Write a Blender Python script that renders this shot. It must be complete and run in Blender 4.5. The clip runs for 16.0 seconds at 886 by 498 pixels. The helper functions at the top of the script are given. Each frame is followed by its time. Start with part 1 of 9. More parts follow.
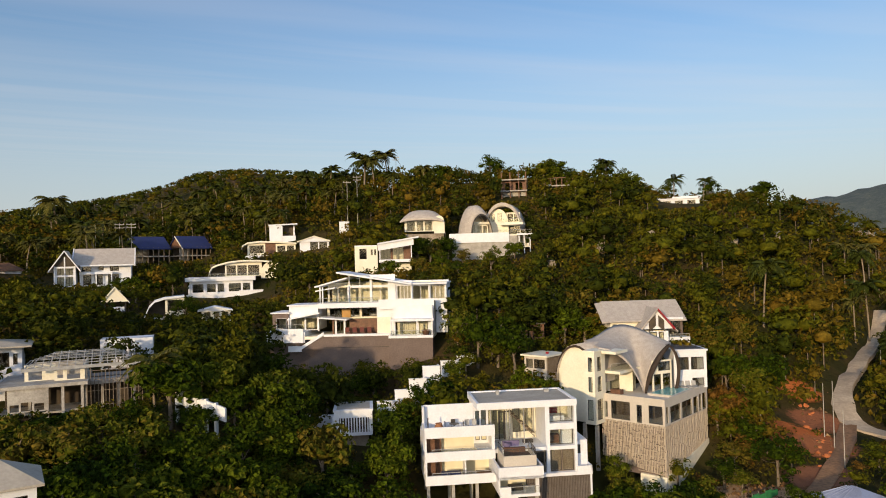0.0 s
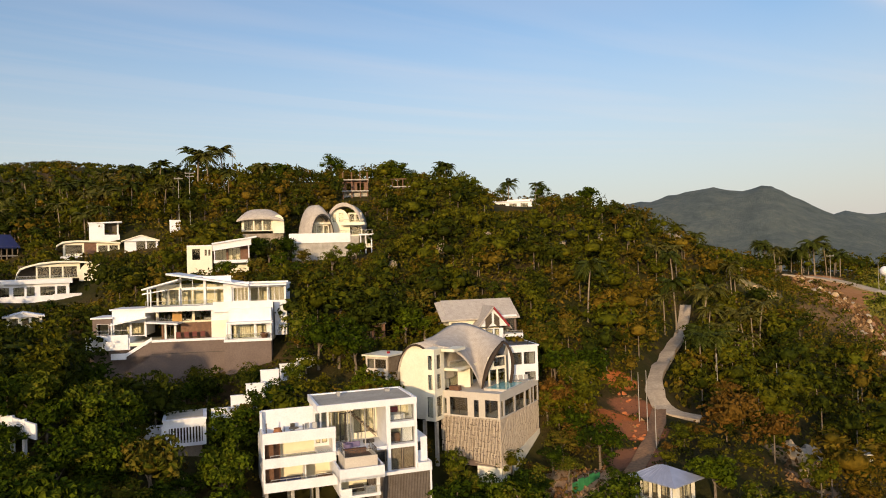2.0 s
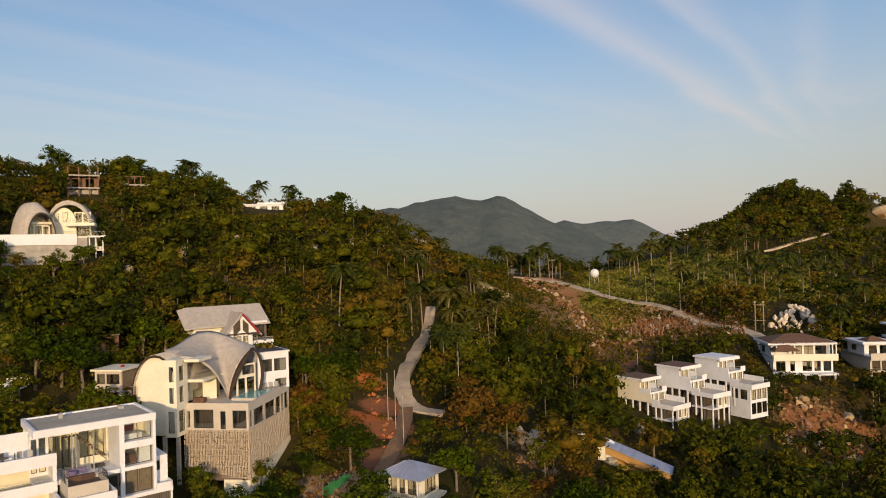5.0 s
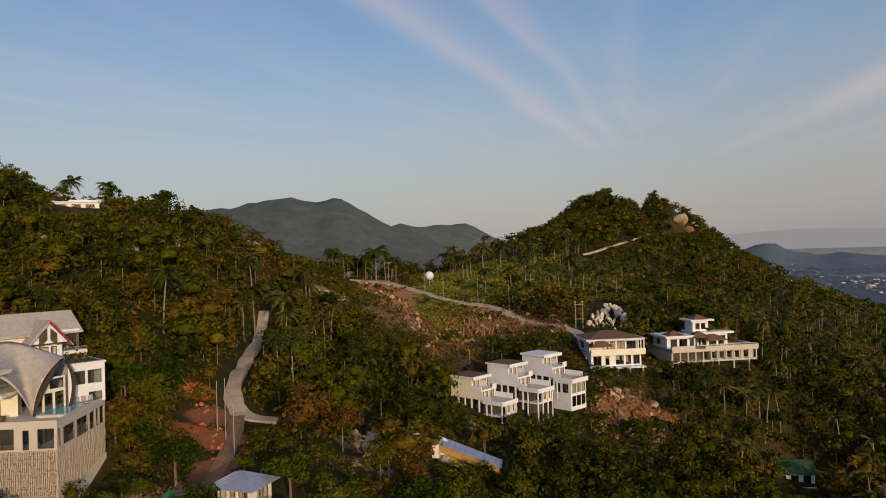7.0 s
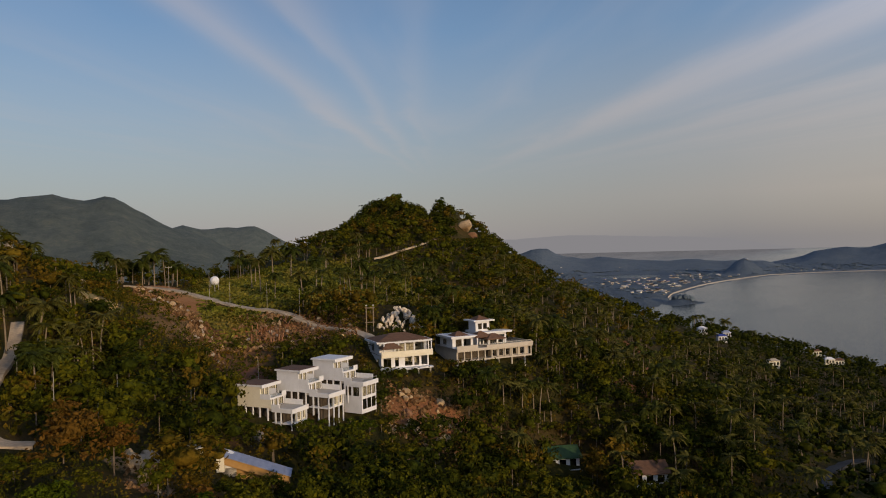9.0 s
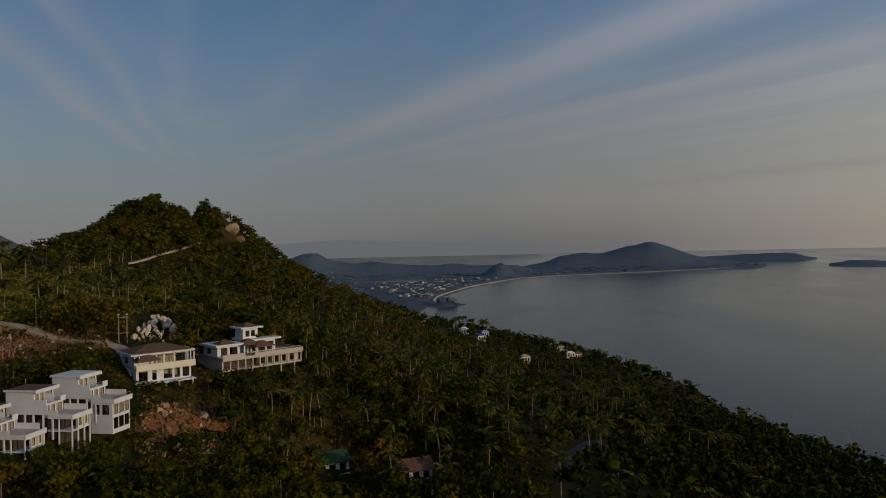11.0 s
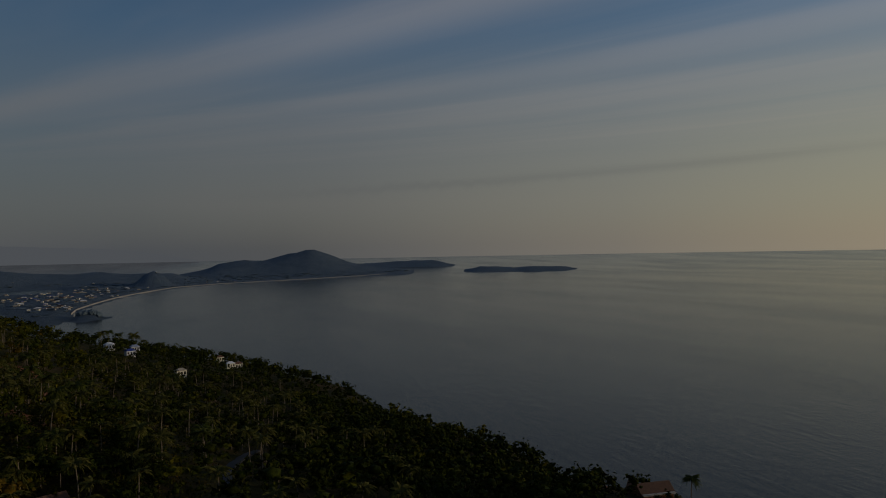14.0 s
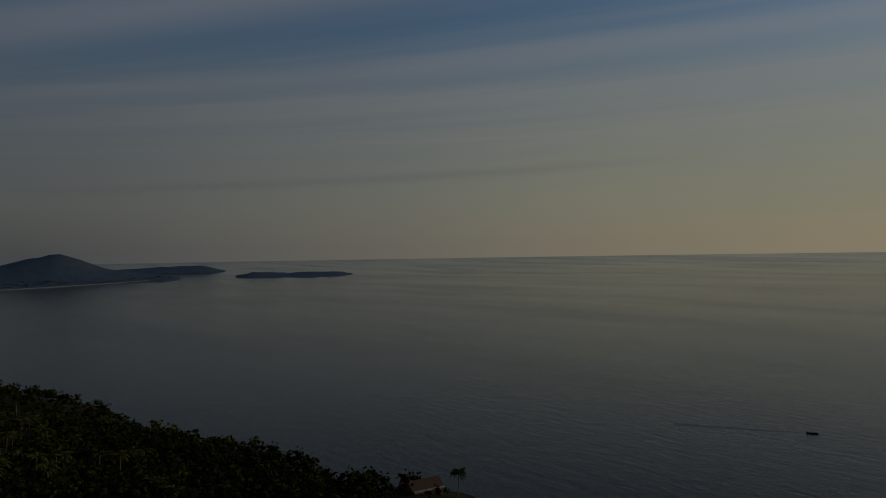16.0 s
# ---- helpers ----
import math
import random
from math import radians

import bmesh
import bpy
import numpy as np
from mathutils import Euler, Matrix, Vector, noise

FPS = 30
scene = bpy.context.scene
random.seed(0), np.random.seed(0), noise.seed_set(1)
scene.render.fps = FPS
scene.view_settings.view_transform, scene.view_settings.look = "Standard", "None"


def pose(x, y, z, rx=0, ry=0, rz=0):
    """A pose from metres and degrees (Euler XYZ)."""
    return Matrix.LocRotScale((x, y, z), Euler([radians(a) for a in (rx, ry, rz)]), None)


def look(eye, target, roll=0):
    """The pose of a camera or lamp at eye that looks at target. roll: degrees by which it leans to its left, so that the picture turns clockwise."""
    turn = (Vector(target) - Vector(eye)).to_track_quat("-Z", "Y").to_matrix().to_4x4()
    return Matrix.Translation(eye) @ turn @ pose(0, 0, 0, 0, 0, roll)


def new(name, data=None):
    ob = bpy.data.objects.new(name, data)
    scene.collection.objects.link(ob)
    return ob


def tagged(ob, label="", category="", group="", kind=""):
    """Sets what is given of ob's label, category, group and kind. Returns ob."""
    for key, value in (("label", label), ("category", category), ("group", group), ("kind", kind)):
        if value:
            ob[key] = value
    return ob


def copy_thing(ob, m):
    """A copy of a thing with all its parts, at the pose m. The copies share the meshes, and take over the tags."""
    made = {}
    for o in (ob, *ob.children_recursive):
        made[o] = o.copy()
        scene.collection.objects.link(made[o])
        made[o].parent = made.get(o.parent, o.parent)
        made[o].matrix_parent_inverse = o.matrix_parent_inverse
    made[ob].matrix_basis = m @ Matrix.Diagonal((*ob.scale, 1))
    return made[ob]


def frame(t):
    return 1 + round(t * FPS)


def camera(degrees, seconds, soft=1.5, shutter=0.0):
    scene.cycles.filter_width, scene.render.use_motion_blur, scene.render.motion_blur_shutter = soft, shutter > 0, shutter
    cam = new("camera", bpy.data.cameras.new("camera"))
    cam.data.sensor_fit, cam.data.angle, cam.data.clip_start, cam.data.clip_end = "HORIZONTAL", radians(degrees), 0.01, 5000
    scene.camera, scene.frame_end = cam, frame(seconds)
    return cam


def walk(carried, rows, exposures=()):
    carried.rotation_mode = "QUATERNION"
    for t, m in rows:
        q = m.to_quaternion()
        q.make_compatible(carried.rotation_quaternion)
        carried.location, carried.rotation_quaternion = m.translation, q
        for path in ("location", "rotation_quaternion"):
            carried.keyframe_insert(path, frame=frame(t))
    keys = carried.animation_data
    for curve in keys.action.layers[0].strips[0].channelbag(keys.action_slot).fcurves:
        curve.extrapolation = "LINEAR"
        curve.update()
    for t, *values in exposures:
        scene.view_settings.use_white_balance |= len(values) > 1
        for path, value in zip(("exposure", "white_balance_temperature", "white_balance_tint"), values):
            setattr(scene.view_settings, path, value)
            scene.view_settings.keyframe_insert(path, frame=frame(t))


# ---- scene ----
# The camera hovers over the slope and turns slowly to its right.
EYE = (0.0, 0.0, 95.0)
cam = camera(64.3, 16.0, 1.0)
TURNS = [(0, 0.00, 1.11, 1.60),
        (0.5, -2.70, 1.03, 1.62),
        (1, -5.99, 0.96, 1.65),
        (1.5, -9.61, 0.85, 1.68),
        (2, -12.84, 0.77, 1.71),
        (2.5, -16.26, 0.70, 1.69),
        (3, -19.47, 0.64, 1.69),
        (3.5, -22.91, 0.61, 1.71),
        (4, -26.14, 0.59, 1.72),
        (6.5, -42.85, 0.39, 1.59),
        (7, -46.06, 0.36, 1.56),
        (7.5, -49.75, 0.34, 1.51),
        (8, -53.65, 0.32, 1.46),
        (8.5, -58.40, 0.29, 1.42),
        (9, -62.90, 0.25, 1.40),
        (11.5, -85.81, 0.22, 1.13),
        (12, -90.17, 0.22, 1.09),
        (12.5, -94.86, 0.23, 1.04),
        (13, -99.26, 0.24, 0.99),
        (13.5, -103.98, 0.26, 1.04),
        (14, -108.36, 0.29, 1.03),
        (14.5, -113.02, 0.33, 0.95),
        (15, -117.43, 0.35, 0.92),
        (15.5, -122.10, 0.37, 0.94),
        (16, -126.47, 0.42, 0.90)]
EXPOSURES = [(0, -0.14, 7050, 13), (1, -0.20, 7250, 15), (2.5, 0.03, 7850, 16), (4, -0.03, 7850, 16), (6.5, -0.60, 7500, 18), (7, -0.60, 7450, 18), (8, -0.42, 7450, 18), (9, -0.84, 7200, 17), (11.5, -1.80, 6700, 12), (12.5, -2.12, 6650, 11), (14.5, -2.62, 6400, 8), (16, -2.96, 6300, 7)]
walk(cam, [(t, pose(*EYE, 90 + pitch, roll, yaw)) for t, yaw, pitch, roll in TURNS], EXPOSURES)

# ---- light ----
SUN_AZ, SUN_EL = 205.0, 10.0          # degrees clockwise from the first view, and above the horizon
world = bpy.data.worlds.new("sky")
scene.world = world
world.use_nodes = True
wt = world.node_tree
wt.nodes.clear()


def node(tree, kind, **values):
    n = tree.nodes.new(kind)
    for key, value in values.items():
        if key.startswith("in_"):
            n.inputs[int(key[3:])].default_value = value
        else:
            setattr(n, key, value)
    return n


def math_node(tree, op, a, b=None, clamp=False):
    n = tree.nodes.new("ShaderNodeMath")
    n.operation, n.use_clamp = op, clamp
    for i, v in enumerate((a, b)):
        if v is None:
            continue
        if isinstance(v, (int, float)):
            n.inputs[i].default_value = v
        else:
            tree.links.new(v, n.inputs[i])
    return n.outputs[0]


def ramp_node(tree, fac, stops):
    n = tree.nodes.new("ShaderNodeValToRGB")
    while len(n.color_ramp.elements) < len(stops):
        n.color_ramp.elements.new(0.5)
    for e, (p, c) in zip(n.color_ramp.elements, stops):
        e.position, e.color = p, (*c, 1) if len(c) == 3 else c
    if fac is not None:
        tree.links.new(fac, n.inputs[0])
    return n.outputs[0]


def mix_node(tree, fac, a, b, blend="MIX"):
    n = tree.nodes.new("ShaderNodeMix")
    n.data_type, n.blend_type = "RGBA", blend
    for i, v in ((0, fac), (6, a), (7, b)):
        if isinstance(v, (int, float)):
            n.inputs[i].default_value = v
        elif isinstance(v, tuple):
            n.inputs[i].default_value = (*v, 1)
        else:
            tree.links.new(v, n.inputs[i])
    return n.outputs[2]


def sky():
    L = wt.links
    tex = node(wt, "ShaderNodeTexSky", sky_type="NISHITA", sun_disc=False)
    tex.sun_elevation, tex.sun_rotation = radians(SUN_EL), radians(SUN_AZ)
    tex.altitude, tex.air_density, tex.dust_density, tex.ozone_density = 100, 1.2, 1.5, 2.5
    co = node(wt, "ShaderNodeTexCoord").outputs["Generated"]
    sep = node(wt, "ShaderNodeSeparateXYZ")
    L.new(co, sep.inputs[0])
    x, y, z = sep.outputs
    clear = mix_node(wt, 1.0, tex.outputs[0], (1.04, 1.20, 1.46), "MULTIPLY")
    # high cirrus on a flat layer, drawn out towards one point low over the hills
    zz = math_node(wt, "MAXIMUM", math_node(wt, "SUBTRACT", z, 0.09), 0.012)
    u, v = math_node(wt, "DIVIDE", x, zz), math_node(wt, "DIVIDE", y, zz)
    a = radians(62.5)
    al = math_node(wt, "ADD", math_node(wt, "MULTIPLY", u, math.sin(a)), math_node(wt, "MULTIPLY", v, math.cos(a)))
    ac = math_node(wt, "SUBTRACT", math_node(wt, "MULTIPLY", u, math.cos(a)), math_node(wt, "MULTIPLY", v, math.sin(a)))
    com = node(wt, "ShaderNodeCombineXYZ")
    L.new(math_node(wt, "MULTIPLY", al, 0.16), com.inputs[0])
    L.new(ac, com.inputs[1])
    n1 = node(wt, "ShaderNodeTexNoise", in_2=0.9, in_3=4.0, in_4=0.5, in_8=0.5)
    L.new(com.outputs[0], n1.inputs["Vector"])
    bent = math_node(wt, "ADD", ac, math_node(wt, "MULTIPLY", math_node(wt, "SUBTRACT", n1.outputs[0], 0.5), 0.75))
    band = None
    for centre, width, force in ((-1.36, 0.22, 0.7), (-0.74, 0.14, 0.45), (-0.2, 0.12, 0.22), (2.75, 0.5, 0.75), (5.0, 0.6, 0.45), (7.2, 1.2, 0.5), (13.0, 3.5, 0.4), (26.0, 7.0, 0.3)):
        e = math_node(wt, "DIVIDE", math_node(wt, "SUBTRACT", bent, centre), width)
        e = math_node(wt, "MULTIPLY", math_node(wt, "POWER", 2.718, math_node(wt, "MULTIPLY", math_node(wt, "MULTIPLY", e, e), -1.0)), force)
        band = e if band is None else math_node(wt, "ADD", band, e)
    streak = ramp_node(wt, n1.outputs[0], [(0.42, (0, 0, 0)), (0.75, (1, 1, 1))])
    m = math_node(wt, "ADD", math_node(wt, "MULTIPLY", band, 0.55), math_node(wt, "MULTIPLY", streak, 0.22), True)
    fade = ramp_node(wt, z, [(0.10, (0, 0, 0)), (0.17, (1, 1, 1))])
    lit = mix_node(wt, math_node(wt, "MULTIPLY", math_node(wt, "MULTIPLY", m, fade), 0.75), clear, (6.0, 5.6, 5.5))
    # a veil of haze above the horizon, warmer on the side of the sun
    side = math_node(wt, "ADD", math_node(wt, "MULTIPLY", x, math.sin(radians(168))), math_node(wt, "MULTIPLY", y, math.cos(radians(168))))
    # thin high cloud brightens the upper sky towards the sun
    thin = ramp_node(wt, math_node(wt, "ADD", math_node(wt, "MULTIPLY", side, 0.5), 0.5), [(0.02, (0.27, 0.27, 0.27)), (0.28, (0.275, 0.275, 0.275)), (0.5, (0.33, 0.33, 0.325)), (0.65, (0.43, 0.425, 0.42)), (0.87, (0.56, 0.54, 0.52)), (1.0, (0.60, 0.565, 0.53))])
    lit = mix_node(wt, 1.0, lit, mix_node(wt, 1.0, thin, (4, 4, 4), "MULTIPLY"), "MULTIPLY")
    haze = ramp_node(wt, math_node(wt, "ADD", math_node(wt, "MULTIPLY", side, 0.5), 0.5), [(0.0, (0.205, 0.235, 0.272)), (0.3, (0.21, 0.215, 0.235)), (0.43, (0.178, 0.185, 0.205)), (0.56, (0.142, 0.152, 0.175)), (0.65, (0.165, 0.168, 0.178)), (0.72, (0.235, 0.228, 0.225)), (0.85, (0.385, 0.345, 0.295)), (1.0, (0.66, 0.545, 0.375))])
    haze = mix_node(wt, 1.0, haze, (20, 20, 20), "MULTIPLY")
    low = ramp_node(wt, z, [(0.0, (0.85, 0.85, 0.85)), (0.3, (0, 0, 0))])
    lit = mix_node(wt, low, lit, haze)
    # a broad sheet of thin cloud over the sea, beige towards the sun, with one darker drawn-out streak below it
    toward = math_node(wt, "ADD", math_node(wt, "MULTIPLY", side, 0.5), 0.5)
    sheet = ramp_node(wt, toward, [(0.40, (0.40, 0.385, 0.395)), (0.69, (0.55, 0.51, 0.475)), (0.85, (0.77, 0.73, 0.61)), (0.94, (0.97, 0.92, 0.68))])
    sheet = mix_node(wt, 1.0, sheet, (10, 10, 10), "MULTIPLY")
    reach = ramp_node(wt, toward, [(0.34, (0, 0, 0)), (0.60, (1, 1, 1))])
    depth = ramp_node(wt, z, [(0.01, (0, 0, 0)), (0.07, (0.5, 0.5, 0.5)), (0.15, (0.42, 0.42, 0.42)), (0.28, (0.08, 0.08, 0.08)), (0.36, (0, 0, 0))])
    lit = mix_node(wt, math_node(wt, "MULTIPLY", reach, depth), lit, sheet)
    line = math_node(wt, "ADD", math_node(wt, "MULTIPLY", y, -0.055), 0.0785)
    e = math_node(wt, "DIVIDE", math_node(wt, "SUBTRACT", math_node(wt, "ADD", z, math_node(wt, "MULTIPLY", math_node(wt, "SUBTRACT", n1.outputs[0], 0.5), 0.012)), line), 0.006)
    e = math_node(wt, "MULTIPLY", math_node(wt, "POWER", 2.718, math_node(wt, "MULTIPLY", math_node(wt, "MULTIPLY", e, e), -1.0)), 0.16)
    lit = mix_node(wt, math_node(wt, "MULTIPLY", e, ramp_node(wt, toward, [(0.60, (0, 0, 0)), (0.74, (1, 1, 1)), (0.90, (1, 1, 1)), (0.97, (0, 0, 0))])), lit, (2.4, 2.6, 3.0))
    bg = node(wt, "ShaderNodeBackground", in_1=0.148)
    L.new(lit, bg.inputs[0])
    L.new(bg.outputs[0], node(wt, "ShaderNodeOutputWorld").inputs[0])


sky()
sun = new("sun", bpy.data.lights.new("sun", "SUN"))
sun.data.energy, sun.data.angle, sun.data.color = 4.2, radians(1.5), (1.0, 0.78, 0.50)
_a, _e = radians(SUN_AZ), radians(SUN_EL)
sun.matrix_world = look((math.sin(_a) * math.cos(_e) * 900, math.cos(_a) * math.cos(_e) * 900, 95 + 900 * math.sin(_e)), (0, 0, 95))

# ---- materials ----
def mat(name, a, b=None, rough=0.8, scale=3.0, bump=0.0, metal=0.0, detail=6.0, c=None, fine=0.0, spec=0.3):
    """A surface whose colour drifts from a to b (and c) in patches, with a fine grain and relief."""
    m = bpy.data.materials.new(name)
    m.use_nodes = True
    t = m.node_tree
    p = t.nodes["Principled BSDF"]
    p.inputs["Roughness"].default_value, p.inputs["Metallic"].default_value = rough, metal
    p.inputs["Specular IOR Level"].default_value = spec
    b = b or tuple(v * 0.85 for v in a)
    co = node(t, "ShaderNodeTexCoord").outputs["Object"]
    n1 = node(t, "ShaderNodeTexNoise", in_2=scale, in_3=detail, in_4=0.6)
    t.links.new(co, n1.inputs["Vector"])
    stops = [(0.35, a), (0.65, b)] if c is None else [(0.3, a), (0.5, b), (0.7, c)]
    col = ramp_node(t, n1.outputs[0], stops)
    n2 = node(t, "ShaderNodeTexNoise", in_2=scale * 9, in_3=4.0)
    t.links.new(co, n2.inputs["Vector"])
    if fine:
        grain = ramp_node(t, n2.outputs[0], [(0.3, (1 - fine,) * 3), (0.7, (1 + fine,) * 3)])
        col = mix_node(t, 1.0, col, grain, "MULTIPLY")
    t.links.new(col, p.inputs["Base Color"])
    if bump:
        bn = node(t, "ShaderNodeBump", in_0=bump, in_1=0.05)
        t.links.new(n2.outputs[0], bn.inputs["Height"])
        t.links.new(bn.outputs[0], p.inputs["Normal"])
    return m


def leaf_mat(name, cols, patch=0.12, objvar=True):
    """Foliage: each leaf, each clump and each tree or patch of trees differs a little in green."""
    m = bpy.data.materials.new(name)
    m.use_nodes = True
    t = m.node_tree
    p = t.nodes["Principled BSDF"]
    p.inputs["Roughness"].default_value = 0.7
    p.inputs["Specular IOR Level"].default_value = 0.04
    g = node(t, "ShaderNodeNewGeometry")
    n1 = node(t, "ShaderNodeTexNoise", in_2=patch, in_3=3.0)
    t.links.new(g.outputs["Position"], n1.inputs["Vector"])
    n2 = node(t, "ShaderNodeTexNoise", in_2=1.3, in_3=4.0, in_4=0.6)
    t.links.new(g.outputs["Position"], n2.inputs["Vector"])
    f = math_node(t, "MULTIPLY", n1.outputs[0], 1.0)
    if objvar:
        oi = node(t, "ShaderNodeObjectInfo")
        f = math_node(t, "ADD", math_node(t, "MULTIPLY", f, 0.45), math_node(t, "MULTIPLY", oi.outputs["Random"], 0.55))
    k = math_node(t, "ADD", f, math_node(t, "MULTIPLY", math_node(t, "SUBTRACT", g.outputs["Random Per Island"], 0.5), 0.18))
    k = math_node(t, "ADD", k, math_node(t, "MULTIPLY", math_node(t, "SUBTRACT", n2.outputs[0], 0.5), 0.2))
    col = ramp_node(t, k, [(0.2 + 0.6 * i / (len(cols) - 1), c) for i, c in enumerate(cols)])
    shade = math_node(t, "ADD", math_node(t, "MULTIPLY", g.outputs["Random Per Island"], 0.6), 0.68)
    fine = ramp_node(t, n2.outputs[0], [(0.35, (0.62, 0.62, 0.62)), (0.64, (1.28, 1.28, 1.28))])
    col = mix_node(t, 1.0, mix_node(t, 1.0, col, shade, "MULTIPLY"), fine, "MULTIPLY")
    t.links.new(col, p.inputs["Base Color"])
    bn = node(t, "ShaderNodeBump", in_0=0.5, in_1=0.4)
    t.links.new(n2.outputs[0], bn.inputs["Height"])
    t.links.new(bn.outputs[0], p.inputs["Normal"])
    return m


WHITE = mat("white_render", (0.70, 0.715, 0.745), (0.63, 0.645, 0.67), 0.7, 0.6, 0.05, fine=0.05)
CREAM = mat("cream_render", (0.74, 0.70, 0.57), (0.67, 0.63, 0.50), 0.75, 0.5, 0.05, fine=0.05)
INNER = mat("cream_inner_wall", (0.74, 0.68, 0.50), (0.68, 0.62, 0.45), 0.8, 0.8)
STONE_GREY = mat("taupe_wall", (0.122, 0.092, 0.080), (0.142, 0.108, 0.094), 0.85, 0.5, 0.2, fine=0.12)
BEIGE = mat("beige_podium", (0.50, 0.455, 0.39), (0.45, 0.405, 0.345), 0.8, 0.7, 0.1, fine=0.08)
CONCRETE = mat("raw_concrete", (0.40, 0.38, 0.34), (0.27, 0.25, 0.22), 0.9, 0.6, 0.2, fine=0.15)
SHINGLE = mat("grey_shingle", (0.44, 0.395, 0.345), (0.36, 0.32, 0.28), 0.95, 1.5, 0.3, fine=0.2)
FLATROOF = mat("flat_roof_felt", (0.42, 0.375, 0.305), (0.33, 0.295, 0.24), 0.9, 0.4, 0.1, fine=0.1)
BROWNTILE = mat("brown_roof_tile", (0.16, 0.085, 0.05), (0.12, 0.065, 0.04), 0.8, 1.0, 0.3, fine=0.2)
BLUETILE = mat("blue_roof_sheet", (0.025, 0.035, 0.12), (0.02, 0.03, 0.09), 0.5, 0.8)
METALROOF = mat("blue_grey_metal_sheet", (0.34, 0.38, 0.50), (0.28, 0.32, 0.42), 0.45, 0.8, metal=0.3)
STEEL = mat("grey_steel", (0.35, 0.35, 0.34), (0.25, 0.25, 0.24), 0.6, 2.0)
DARKFRAME = mat("dark_window_frame", (0.035, 0.03, 0.028), (0.05, 0.045, 0.04), 0.5, 3.0)
DARKEDGE = mat("dark_brown_roof_edge", (0.038, 0.028, 0.022), (0.055, 0.042, 0.034), 0.95, 2.0, 0.1, fine=0.2, spec=0.1)
# near-black: shade inside rooms and under floors put into the colour
SHADEIN = mat("room_shade", (0.05, 0.04, 0.03), (0.09, 0.07, 0.05), 0.9, 1.0)
CURTAIN = mat("pale_curtain", (0.55, 0.50, 0.40), (0.45, 0.40, 0.31), 0.9, 2.0)
WOOD = mat("brown_wood", (0.17, 0.085, 0.05), (0.11, 0.055, 0.033), 0.6, 2.0, 0.1, fine=0.2)
PALEWOOD = mat("grey_brown_wood", (0.24, 0.19, 0.14), (0.18, 0.14, 0.10), 0.75, 2.0, 0.1, fine=0.2)
LATTICE = mat("woven_lattice", (0.46, 0.39, 0.305), (0.36, 0.30, 0.235), 0.85, 1.5, 0.1, fine=0.15)
VIOLET = mat("muted_violet_cloth", (0.16, 0.13, 0.22), (0.12, 0.10, 0.17), 0.9, 2.0)
MAROON = mat("maroon_cushion", (0.16, 0.05, 0.04), (0.12, 0.04, 0.03), 0.8, 2.0)
RED = mat("red_panel", (0.32, 0.02, 0.025), (0.26, 0.015, 0.02), 0.6, 1.0)
CLAY = mat("brown_clay", (0.30, 0.13, 0.06), (0.22, 0.095, 0.045), 0.8, 3.0, 0.1, fine=0.15)
ORANGE = mat("orange_wall", (0.46, 0.27, 0.10), (0.38, 0.22, 0.08), 0.8, 0.7)
GREENCLOTH = mat("green_cloth", (0.03, 0.22, 0.07), (0.02, 0.15, 0.05), 0.8, 1.0)
GREENROOF = mat("green_roof_sheet", (0.035, 0.085, 0.030), (0.03, 0.065, 0.025), 0.6, 1.0)
BLUETARP = mat("blue_roof", (0.04, 0.07, 0.30), (0.03, 0.05, 0.22), 0.5, 1.0)
DIRT = mat("dirt_track", (0.30, 0.165, 0.085), (0.21, 0.115, 0.06), 0.95, 0.3, 0.2, fine=0.25)
ROAD = mat("concrete_road", (0.50, 0.405, 0.295), (0.42, 0.335, 0.24), 0.9, 0.25, 0.2, fine=0.15, c=(0.31, 0.25, 0.185))
ROCK = mat("granite", (0.34, 0.29, 0.23), (0.19, 0.155, 0.12), 0.9, 0.5, 0.5, fine=0.2)
PALEROCK = mat("pale_granite", (0.66, 0.58, 0.47), (0.42, 0.35, 0.27), 0.9, 0.5, 0.5, fine=0.2)
TANROCK = mat("tan_granite", (0.50, 0.37, 0.22), (0.30, 0.20, 0.11), 0.9, 0.5, 0.5, fine=0.2)
ASPHALT = mat("road_asphalt", (0.065, 0.066, 0.07), (0.05, 0.05, 0.054), 0.85, 0.4, 0.1, fine=0.2)
REDROCK = mat("weathered_red_rock", (0.28, 0.15, 0.085), (0.15, 0.08, 0.05), 0.9, 0.4, 0.5, fine=0.2)
# blue-grey of the distance haze painted onto the far trees
HAZEWOOD = mat("haze_blue_tree_cover", (0.095, 0.130, 0.160), (0.125, 0.162, 0.190), 0.9, 0.05, fine=0.2, spec=0.1)
FOAM = mat("thin_foam", (0.10, 0.115, 0.125), (0.05, 0.062, 0.07), 0.4, 0.6, fine=0.4)
REDEARTH = mat("raw_red_earth", (0.46, 0.15, 0.05), (0.32, 0.10, 0.04), 0.95, 0.8, 0.4, fine=0.25)
GREYSLAT = mat("grey_slat_wall", (0.15, 0.125, 0.105), (0.11, 0.09, 0.075), 0.85, 1.0, 0.1, fine=0.15)
SAND = mat("beach_sand", (0.40, 0.36, 0.30), (0.33, 0.30, 0.25), 0.9, 0.02)
PALMBARK = mat("palm_bark", (0.25, 0.20, 0.145), (0.17, 0.135, 0.095), 0.9, 1.5, 0.3, fine=0.2)
BARK = mat("pale_bark", (0.19, 0.15, 0.11), (0.11, 0.085, 0.06), 0.9, 1.5, 0.3, fine=0.2)
